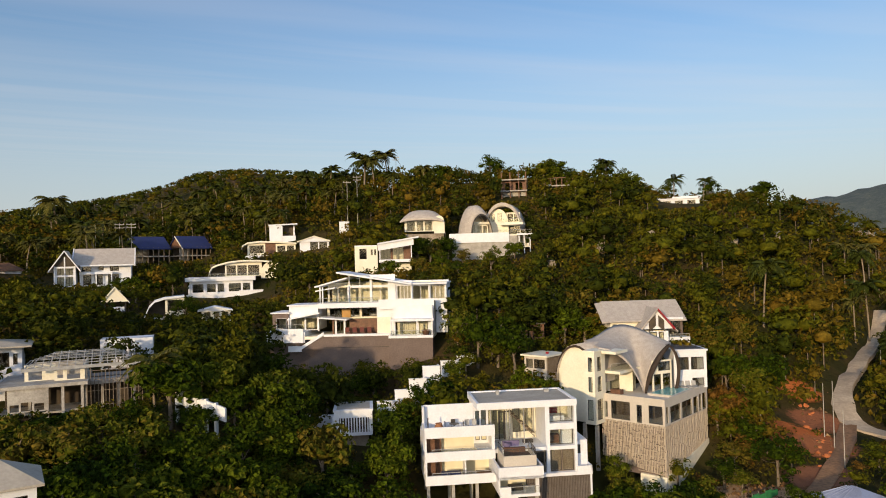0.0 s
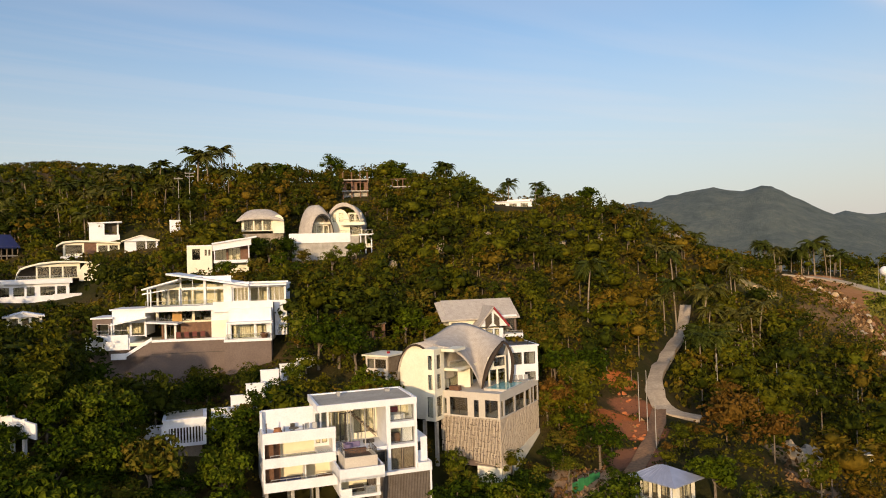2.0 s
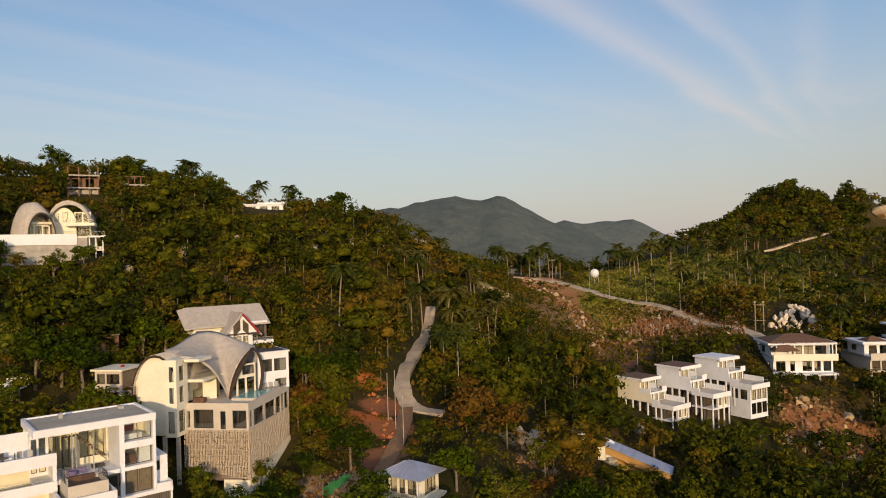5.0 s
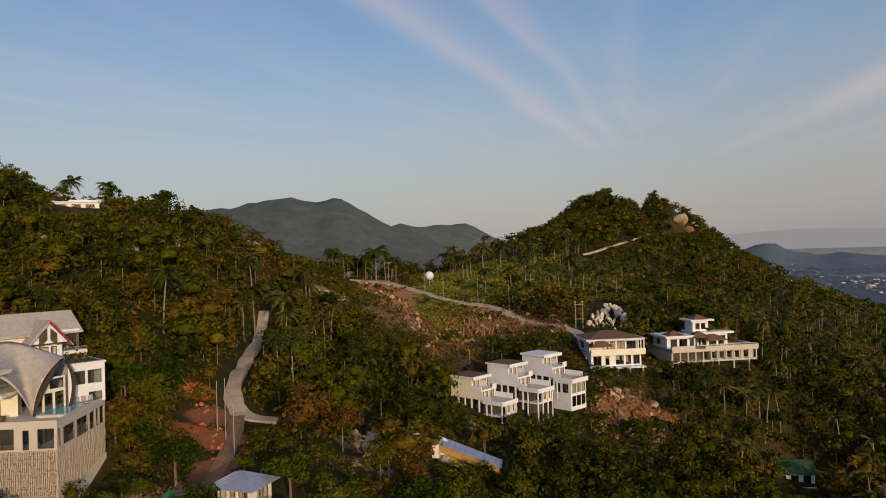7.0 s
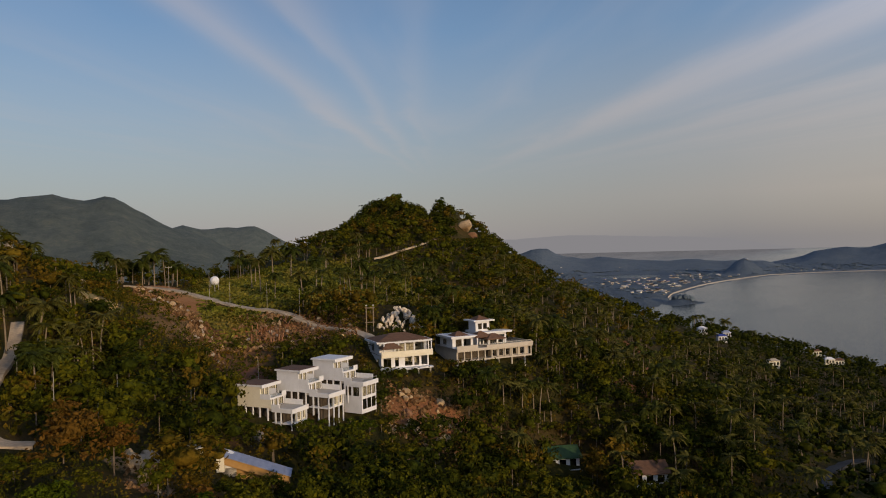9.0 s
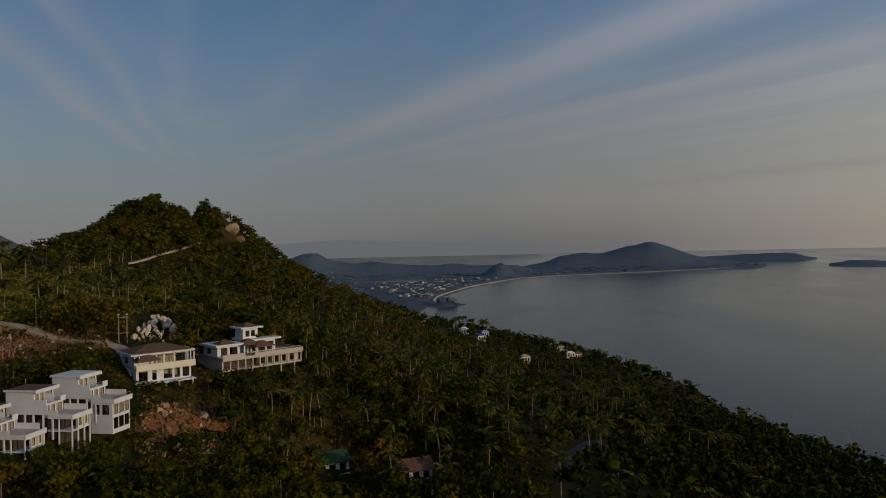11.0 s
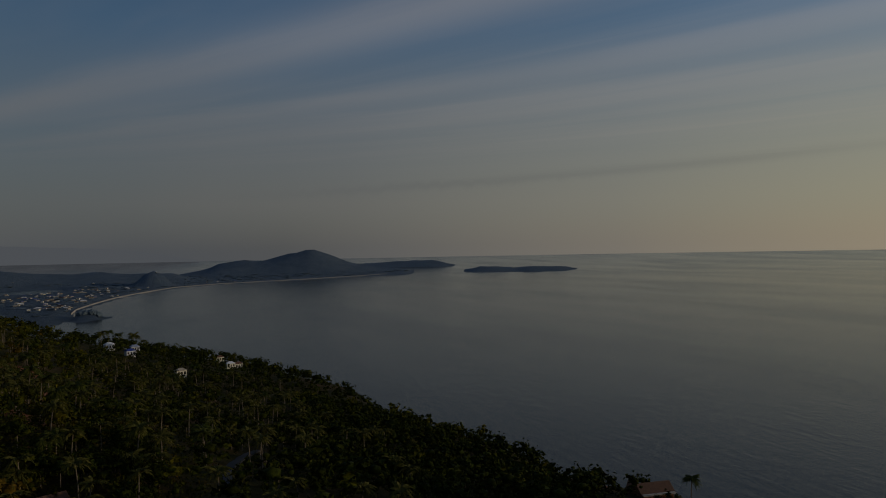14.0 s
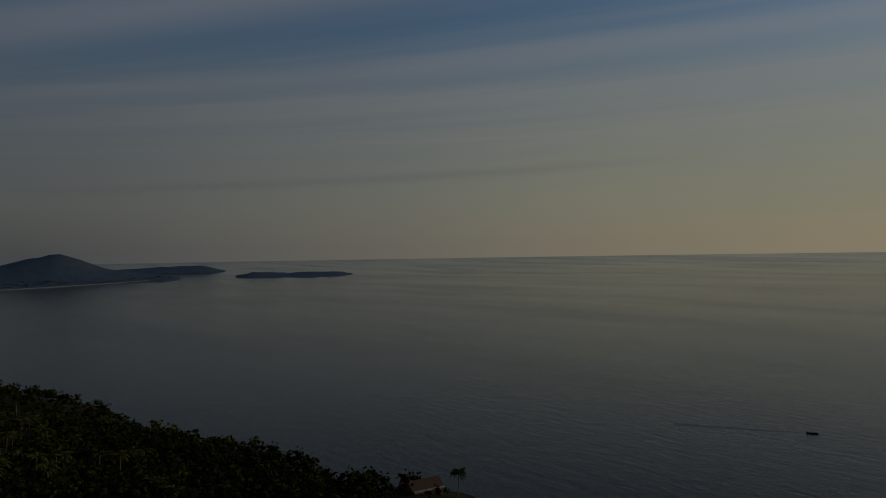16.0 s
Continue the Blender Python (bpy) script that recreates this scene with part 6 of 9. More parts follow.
def curved_villa():
    p = at(-17, 165)
    h = House("curved_villa", p.x, p.y, 87.5, 14, "long white villa with a rounded roof edge above a flat block", "villa")
    h.shell(WHITE, -8.4, 5.4, 0, 8, 1.0, 4.8, front=[(0.9, 3.2, 2.4, 4.2, 3), (3.9, 5.8, 2.4, 4.2, 2), (6.2, 7.6, 2.4, 4.2, 2), (8.6, 11.2, 2.4, 4.2, 3), (11.6, 13.2, 2.4, 4.2, 2)], inner=CURTAIN)
    h.box("roof", WHITE, -9.0, 6.0, -0.6, 8.6, 4.8, 5.7)
    h.box("terrace_edge", WHITE, -8.8, 2.6, -0.8, -0.5, 0.4, 1.9)
    h.box("base", CREAM, -8.4, 7.4, -0.4, 8, -2.0, 1.0)
    h.shell(WHITE, 2.6, 7.6, -1.2, 0, 0.2, 2.4, roof=WHITE, eave=0.1)
    # upper storey with a roof bent down at its end
    rows = []
    for j in range(4):
        y = 4.0 + j * 3
        rows.append([(-4.4, y, 6.0), (-4.2, y, 7.0), (-3.6, y, 8.0), (-2.4, y, 8.5), (0, y, 9.1), (3, y, 9.4), (7, y, 9.3), (10, y, 9.0), (11.6, y, 8.2), (12.2, y, 6.8)])
    h.surface("roof", CREAM, rows, 0.35)
    h.wall(CREAM, (-0.8, 5.2), (7.4, 5.2), 5.7, 8.9, [(0.3, 2.4, 5.9, 8.2, 3), (2.7, 4.8, 5.9, 8.2, 3), (5.1, 7.6, 5.9, 8.2, 3)])
    h.arch_wall(CREAM, 7.2, 12.2, 5.0, 5.0, 6.2, 9.0)
    h.wall(SHADEIN, (-4.2, 7.5), (12.0, 7.5), 4.0, 8.6)
    h.rail((-4.0, 4.2), (7.0, 4.2), 5.7, 0.7)


def hill_terraces():
    """Three low white houses one above another."""
    p = at(-12.7, 185)
    h = House("terrace_house", p.x, p.y, 98.5, 12.7, "low white house with a shallow curved cream roof", "house", "low white hill houses")
    rows = [[(-10.5, y, 1.2), (-10.3, y, 2.2), (-9.0, y, 3.0), (-6, y, 3.3), (-1, y, 3.1), (3.2, y, 2.7)] for y in (0, 3, 6)]
    h.surface("roof", CREAM, rows, 0.4)
    h.wall(CREAM, (-9.0, 0.8), (-4.6, 0.8), -0.6, 2.7, [(0.5, 4.0, 0.2, 2.2, 3)])
    h.wall(WOOD, (-4.6, 0.8), (-2.0, 0.8), -0.6, 2.7)
    h.wall(CREAM, (-2.0, 0.8), (3.0, 0.8), -0.6, 2.5, [(0.4, 2.4, 0.2, 2.0, 2), (2.8, 4.6, 0.2, 2.0, 2)])
    h.box("base", WHITE, -10.2, 3.2, -0.3, 6.0, -2.4, -0.4)
    h.wall(SHADEIN, (-9.0, 4), (3.0, 4), -0.4, 2.4)
    p = at(-12.7, 192)
    h = House("terrace_house", p.x, p.y, 101.8, 12.7, "small white block house with a leaning wall and open balcony", "house", "low white hill houses")
    h.plate("wall", WHITE, [(-3.6, 0, 4.4), (-3.2, 5, 4.4), (-0.2, 5, 4.4), (-0.2, 0, 4.4)], 4.6)
    h.plate("roof", WHITE, [(-3.8, -0.3, 4.5), (3.7, -0.3, 4.8), (3.7, 5.4, 4.8), (-3.8, 5.4, 4.5)], 0.3)
    h.box("balcony", WHITE, -0.4, 3.2, 0, 5, -0.8, 1.5)
    h.wall(SHADEIN, (-0.2, 2.2), (3.0, 2.2), 1.5, 4.4)
    h.box("wall", WHITE, 2.6, 3.0, 1.6, 5.0, 1.5, 4.4)
    p = at(-10.2, 183)
    h = House("terrace_house", p.x, p.y, 98.5, 10, "white house with a shallow gabled front and wide panes", "house", "low white hill houses")
    h.gable(CREAM, -4.4, 3.8, 0, 6, 3.0, 4.3, "y", 0.3, gable_mat=WHITE)
    h.shell(WHITE, -4.0, 3.4, 0.4, 6, -1.0, 3.0, front=[(2.6, 4.6, 0.6, 2.7, 2), (4.9, 6.9, 0.6, 2.7, 2)], inner=CURTAIN)
    for az, d, z, rz, g in ((-25, 145, 86.0, 25, 0), (-21.8, 142, 86.0, 22, 1), (-18, 140, 85.6, 18, 2)):
        p = at(az, d)
        if g == 0:
            h = House("gable_pavilion", p.x, p.y, z, rz, "small white pavilion with a steep gabled roof", "pavilion")
            h.gable(CREAM, -2.2, 2.2, 0, 4, 3.6, 6.2, "y", 0.3, gable_mat=CREAM)
            h.box("base", WHITE, -1.6, 1.6, 0.2, 4, 1.6, 2.4)
            h.stilts(DARKFRAME, [(-1.8, 0.3), (1.8, 0.3), (-1.8, 3.8), (1.8, 3.8)], -2.0, 3.6, 0.2)
            h.wall(SHADEIN, (-1.8, 3.0), (1.8, 3.0), 2.4, 3.6)
            h.stilts(DARKFRAME, [(-1.2, 0.6), (1.2, 0.6), (1.2, 3.6)], -2.0, 1.6, 0.3)
        elif g == 1:
            h = House("curved_house", p.x, p.y, z, rz, "small white house with a roof curving down to the ground", "house")
            rows = [[(-3.6, y, -1.2), (-3.0, y, 0.6), (-2.2, y, 2.4), (-1.2, y, 3.4), (0.6, y, 3.9), (4.0, y, 4.2)] for y in (0, 2.5, 5)]
            h.surface("roof", WHITE, rows, 0.35)
            h.wall(CREAM, (0.6, 0.6), (4.0, 0.6), -0.6, 3.7, [(0.4, 3.0, 1.4, 3.4, 2)])
            h.wall(SHADEIN, (-2.2, 3.0), (4.0, 3.0), -1.5, 3.2)
            h.box("balcony", WHITE, -1.6, 0.8, 0.2, 3.0, -0.3, 0.2)
            h.stilts(CREAM, [(0.4, 0.5), (3.6, 0.6)], -3.0, -0.6, 0.25)
        else:
            h = House("small_house", p.x, p.y, z, rz, "small cream house with a shallow roof among trees", "house")
            h.gable(WHITE, -2.9, 3.0, 0, 4, 1.7, 2.4, "y", 0.2, gable_mat=WHITE)
            h.shell(CREAM, -2.4, 2.8, 0.2, 4, -1.6, 1.7, front=[(0.4, 1.6, -0.4, 1.3, 2), (2.2, 3.2, -0.4, 1.3, 1), (3.6, 4.8, -0.4, 1.3, 2)], inner=CURTAIN)


def building_site():
    """The unfinished concrete house with bare roof trusses, and the finished one behind it."""
    p = at(-28, 95)
    h = House("unfinished_house", p.x, p.y, 79.0, 24, "unfinished concrete house with bare steel roof trusses and scaffolding", "house")
    h.box("floor_slab", CONCRETE, -7.4, 2.0, -2.5, 8.0, 3.0, 3.4)
    h.box("floor_slab", CONCRETE, 1.4, 8.2, 0.6, 8.0, 2.5, 2.9)
    h.box("floor_slab", CONCRETE, -7.4, 1.4, -0.5, 8.0, -0.3, 0.0)
    h.wall(CONCRETE, (-6.0, -2.3), (-2.3, -2.3), 0.4, 3.0, [(0.1, 1.0, 0.5, 1.3), (1.2, 2.3, 0.5, 1.5), (2.5, 3.5, 0.5, 1.3)], glaze=False)
    h.wall(SHADEIN, (-7.2, 4.0), (8.0, 4.0), -3.0, 3.0)
    h.stilts(CONCRETE, [(-7.2, -2.2), (-6.0, -2.0), (-2.2, -2.2), (-0.6, -2.2), (1.4, -2.2), (-4.4, 2.0), (-1.0, 2.0), (1.6, 1.0), (3.4, 1.0), (5.2, 1.0), (7.0, 1.0)], -4.0, 3.0, 0.3)
    h.wall(CREAM, (-4.8, 1.0), (-1.6, 1.0), 3.4, 5.3, [(0.4, 1.8, 3.5, 5.0)], glaze=False)
    h.wall(CREAM, (-1.6, -0.4), (1.6, -0.4), 3.4, 5.0, [(0.3, 0.9, 3.7, 4.7), (1.3, 2.7, 3.5, 4.7)], glaze=False)
    h.wall(CREAM, (1.6, -0.2), (1.6, 8.0), 2.9, 5.0)
    h.wall(CONCRETE, (-4.8, 5.0), (1.4, 5.0), 3.4, 5.0)
    # steel trusses, hipped at both ends
    ym, ridge, eave = 3.6, 6.5, 5.05
    for i in range(15):
        x = -4.6 + i * 0.86
        hip = min(1.0, (x + 5.2) / 3.6, (8.1 - x) / 3.6)
        top = eave + (ridge - eave) * hip
        for ya, yb in ((-1.0, ym - (1 - hip) * 3.0), (8.2, ym + (1 - hip) * 3.0)):
            c = [(x, ya, eave), (x + 0.09, ya, eave), (x + 0.09, yb, top), (x, yb, top)]
            h.plate("rafter", STEEL, c if ya < ym else [c[1], c[0], c[3], c[2]], 0.12)
    for k in range(6):
        f = k / 6
        inset = 3.6 * f
        h.box("purlin", STEEL, -4.9 + inset, 7.7 - inset, -0.98 + 4.6 * f, -0.9 + 4.6 * f, eave + (ridge - eave) * f, eave + (ridge - eave) * f + 0.08)
        h.box("purlin", STEEL, -4.9 + inset, 7.7 - inset, 8.1 - 4.6 * f, 8.18 - 4.6 * f, eave + (ridge - eave) * f, eave + (ridge - eave) * f + 0.08)
        h.box("purlin", STEEL, -4.95 + inset, -4.87 + inset, -0.9 + 4.6 * f, 8.1 - 4.6 * f, eave + (ridge - eave) * f, eave + (ridge - eave) * f + 0.08)
        h.box("purlin", STEEL, 7.67 - inset, 7.75 - inset, -0.9 + 4.6 * f, 8.1 - 4.6 * f, eave + (ridge - eave) * f, eave + (ridge - eave) * f + 0.08)
    h.box("fascia", STEEL, -4.9, 7.7, -1.1, -1.0, eave - 0.3, eave + 0.02)
    rng = random.Random(8)
    for i in range(16):
        x = 1.8 + i * 0.4
        h.box("scaffold_pole", PALEWOOD, x, x + 0.06, -0.9 + rng.uniform(-0.1, 0.1), -0.8, -3.0, rng.uniform(3.8, 5.0))
    for z in (0.2, 1.9, 3.2, 4.3):
        h.box("scaffold_rail", PALEWOOD, 1.8, 8.0, -0.86, -0.8, z, z + 0.06)
    p = at(-32, 106)
    h = House("flat_roof_house", p.x, p.y, 80.5, 28, "white two-storey house with a wide flat grey roof", "house")
    h.shell(WHITE, -6, 2.0, 0, 7, 0.0, 5.4, front=[(4.2, 6.6, 2.7, 4.6, 3), (7.0, 7.5, 3.0, 4.4, 1), (1.5, 3.5, 2.7, 4.6, 2)], right=[(1.2, 2.2, 3.0, 4.6, 1)], inner=SHADEIN)
    h.hip(FLATROOF, -6.2, 2.2, -0.2, 7.2, 5.4, 6.2, 0.9, 0.2)
    h.shell(WHITE, -6.0, -1.5, 1.5, 6, 5.6, 7.4, roof=FLATROOF, eave=0.5)
    h.box("wall", WHITE, -4.0, 3.6, -3.2, -3.0, -1.0, 1.8)
    p = at(-32.2, 62)
    h = House("hip_roof_house", p.x, p.y, 75.0, 32, "small white house with a pale hipped roof", "house")
    h.shell(WHITE, -3.0, 2.2, 0, 5, 0.0, 4.2, front=[(3.6, 4.6, 1.0, 3.4, 2)], right=[(0.8, 2.0, 1.0, 3.4, 2)], inner=CURTAIN)
    h.hip(FLATROOF, -3.0, 2.2, 0, 5, 4.2, 5.9, 0.5, 0.18)
    p = at(-24.2, 112)
    h = House("garden_wall_block", p.x, p.y, 81.0, 20, "white rendered garage block with a flat top", "garage")
    h.shell(WHITE, -3.6, 3.4, 0, 4, 0.0, 4.1, front=[(0.4, 1.4, 0.2, 2.6, 1)], roof=WHITE)


def slope_walls():
    p = at(-7.6, 88)
    h = House("slatted_house", p.x, p.y, 72.0, 6, "small white box house with upright slats below its flat roof", "house")
    h.shell(WHITE, -2.3, 2.4, 0, 5, 2.0, 5.0, front=[(0.6, 4.3, 2.4, 4.2, 1)], roof=WHITE, eave=0.1, inner=SHADEIN)
    h.box("roof_surface", FLATROOF, -2.0, 2.1, 0.3, 4.7, 5.22, 5.26)
    h.slats(WHITE, -1.6, 1.9, -0.08, 2.4, 4.2, 0.34, 0.14)
    h.box("wall", PALEWOOD, -1.9, 1.9, 0.5, 4.5, -3.0, 2.0)
    h.box("post", WHITE, -2.5, -2.3, -0.3, -0.1, -4.0, 4.6)
    h.box("wall", WHITE, -6.0, -2.4, 1.6, 1.8, 2.8, 4.4)
    for i, (az, d, z, w) in enumerate(((-4.7, 92, 77.3, 3.0), (-3.4, 94, 78.2, 2.6), (-2.3, 96, 79.4, 2.4), (-1.2, 98, 80.6, 2.4), (0.4, 104, 80.6, 3.0), (1.6, 107, 80.8, 2.6))):
        p = at(az, d)
        h = House("stepped_wall", p.x, p.y, z - 2, 3, "white rendered wall stepping up the slope", "wall", "stepped white walls")
        h.box("wall", WHITE, -w / 2, w / 2, 0, 0.3, -3.0, 1.9 + 0.15 * (i % 2))
        h.box("coping", WHITE, -w / 2 - 0.06, w / 2 + 0.06, -0.06, 0.36, 1.9 + 0.15 * (i % 2), 2.0 + 0.15 * (i % 2))
        h.box("return_wall", WHITE, w / 2 - 0.3, w / 2, 0.3, 3.0, -3.0, 1.9)
    a, b = at(-20.9, 84), at(-17.4, 80)
    turn = math.degrees(math.atan2(b.y - a.y, b.x - a.x))
    ln = (b - a).length
    h = House("garden_wall", a.x, a.y, 80.0, turn, "white rendered garden wall running down the slope", "wall")
    n = 5
    for k in range(n):
        z = -1.85 * k / n
        h.plate("wall_bay", WHITE, [(ln * k / n, 0, 1.8 + z), (ln * (k + 1) / n - 0.02, 0, 1.8 + z - 1.85 / n), (ln * (k + 1) / n - 0.02, 0.25, 1.8 + z - 1.85 / n), (ln * k / n, 0.25, 1.8 + z)], 1.5)
        h.box("pier", WHITE, ln * k / n - 0.15, ln * k / n + 0.15, -0.05, 0.3, -4.5 + z, 1.95 + z)
    p = at(8.1, 101)
    h = House("flat_house", p.x, p.y, 76.2, -44, "flat-roofed beige house with a slatted side beside the arch villa", "house")
    h.shell(BEIGE, -3.9, 0.0, 0, 4.2, 0.0, 5.0, front=[(0.3, 1.5, 3.3, 4.6, 1), (1.7, 3.6, 3.3, 4.6, 1), (1.6, 3.4, 1.2, 2.2, 1)], right=[(0.5, 1.2, 1.0, 2.1, 1)], roof=CREAM, eave=0.4, inner=SHADEIN)
    for k in range(20):
        h.box("slat", PALEWOOD, 0.02, 0.1, 0.15 + k * 0.2, 0.27 + k * 0.2, 2.7, 4.95)
    h.box("roof_vent", RED, -1.4, -1.0, 1.8, 2.1, 5.22, 5.5)
    p = at(7.2, 116)
    h = House("garden_shed", p.x, p.y, 82.0, -5, "small brown shed with pale posts", "shed")
    h.shell(WOOD, -1.6, 1.6, 0, 3, 0.0, 2.6, front=[(0.5, 1.0, 0.4, 2.2, 1), (1.4, 2.6, 0.4, 2.2, 1)], roof=FLATROOF, eave=0.2)


def ridge_buildings():
    p = at(5.9, 208)
    h = House("unfinished_building", p.x, p.y, 112.5, -6, "unfinished red-brown concrete frame on the ridge", "building")
    for z in (0.0, 2.9, 6.2):
        h.box("floor_slab", CONCRETE, -3.8, 3.9, 0, 6, z, z + 0.35)
    for x in (-3.5, -1.0, 1.5, 3.6):
        h.box("column", WOOD, x - 0.15, x + 0.15, 0.1, 0.4, -2, 8.6)
        h.box("column", WOOD, x - 0.15, x + 0.15, 5.4, 5.7, -2, 8.6)
    h.wall(WOOD, (-3.4, 2.0), (3.6, 2.0), 3.2, 6.2, [(0.8, 2.6, 3.4, 5.6), (4.0, 6.0, 3.4, 5.6)], glaze=False)
    h.wall(CONCRETE, (-3.4, 1.5), (3.6, 1.5), -2.0, 2.9)
    p = at(9.6, 214)
    h = House("unfinished_building", p.x, p.y, 117.0, -9, "open red-brown post frame on the skyline", "building")
    h.box("floor_slab", CONCRETE, -4.6, 4.6, 0, 5, 0.0, 0.35)
    for x in (-4.2, -2.6, -1.0, 0.6, 2.2, 3.8):
        h.box("column", WOOD, x - 0.12, x + 0.12, 0.1, 0.35, -2, 2.6)
        h.box("column", WOOD, x - 0.12, x + 0.12, 4.4, 4.65, -2, 2.2)
    h.box("beam", WOOD, -4.4, 2.0, 0.1, 0.35, 2.4, 2.65)
    p = at(18.7, 216)
    h = House("ridge_villa", p.x, p.y, 109.2, -18, "low white flat-roofed villa on the skyline", "villa")
    h.shell(WHITE, -5.5, 5.5, 0, 6, -2.0, 2.4, front=[(1.0, 3.0, 0.2, 1.9, 2), (4.2, 6.4, 0.2, 1.9, 2), (7.6, 9.8, 0.2, 1.9, 2)], roof=WHITE, eave=0.5, inner=SHADEIN)
    h.box("coping", WHITE, -2.0, 5.8, 0.2, 6.2, 2.62, 3.1)
    p = at(-31.9, 190)
    h = House("tile_house", p.x, p.y, 93.0, 30, "white house with an orange-red tiled roof", "house")
    h.shell(WHITE, -3.5, 3.5, 0, 5, -1.0, 3.0, front=[(1.2, 2.6, 0.4, 2.0, 2), (4.0, 5.6, 0.4, 2.0, 2)], inner=SHADEIN)
    h.hip(BROWNTILE, -3.5, 3.5, 0, 5, 3.0, 4.8)
    p = at(-7.9, 190)
    h = House("white_box_tank", p.x, p.y, 104.5, 8, "small white rendered tank house", "shed")
    h.shell(WHITE, -1.3, 1.3, 0, 2.6, -1.5, 2.0, roof=WHITE, eave=0.05)


vault_villas()
hill_house()
ridge_house()
frame_houses()
curved_villa()
hill_terraces()
building_site()
slope_walls()
ridge_buildings()

# ---- the valley, the ridge road and the houses below it ----
def ribbon(name, line, width, material, label, lift=0.12, step=2.0, category="road"):
    """A road laid over the ground along points (bearing, distance), with real edges."""
    pts = []
    for (a0, d0), (a1, d1) in zip(line, line[1:]):
        p, q = at(a0, d0), at(a1, d1)
        n = max(1, int((q - p).length / step))
        pts += [p.lerp(q, i / n) for i in range(n)]
    pts.append(at(*line[-1]))
    for _ in range(6):
        pts = [pts[0]] + [(pts[i - 1] + pts[i] * 2 + pts[i + 1]) / 4 for i in range(1, len(pts) - 1)] + [pts[-1]]
    bm = bmesh.new()
    rows = []
    for i, p in enumerate(pts):
        t = (pts[min(i + 1, len(pts) - 1)] - pts[max(i - 1, 0)]).normalized()
        nrm = Vector((-t.y, t.x, 0))
        w = width(i / (len(pts) - 1)) if callable(width) else width
        w *= 1 + 0.3 * noise.noise((p.x * 0.21, p.y * 0.21, 1.7))
        z = max(float(ground_z(*(p + nrm * w * k / 2).xy)) for k in (-1, 0, 1)) + lift
        rows.append([bm.verts.new((*(p + nrm * w / 2 * k).xy, z - dz)) for k, dz in ((-1.02, 0.8), (-1, 0.0), (-0.4, -0.05), (0.4, -0.05), (1, 0.0), (1.02, 0.8))])
    for r, s in zip(rows, rows[1:]):
        for k in range(5):
            bm.faces.new((r[k], s[k], s[k + 1], r[k + 1]))
    bmesh.ops.recalc_face_normals(bm, faces=bm.faces)
    me = bpy.data.meshes.new(name)
    bm.to_mesh(me)
    bm.free()
    me.materials.append(material)
    tagged(new(name, me), label, category, kind="structure")


ribbon("road_valley", ROAD_LINE, lambda t: 2.5 + 1.2 * math.exp(-((t - 0.12) / 0.1) ** 2), ROAD, "pale concrete lane climbing the wooded valley")
ribbon("dirt_road", DIRT_LINE, 2.3, DIRT, "red-brown dirt branch of the lane below the bend", 0.1)
ribbon("road_ridge", RIDGE_ROAD, 3.6, ROAD, "pale concrete road along the bare ridge")
ribbon("road_coast", COAST_ROAD, 2.6, ASPHALT, "dark asphalt road curving through the palms")
ribbon("road_hill", HILL_ROAD, 1.9, ROAD, "pale concrete road cut across the wooded hill", 0.4)
ribbon("dirt_track", [(39.6, 240), (40.4, 224), (42.2, 203), (44.3, 184.5)], 0.7, DIRT, "steep dirt track down the cleared slope")


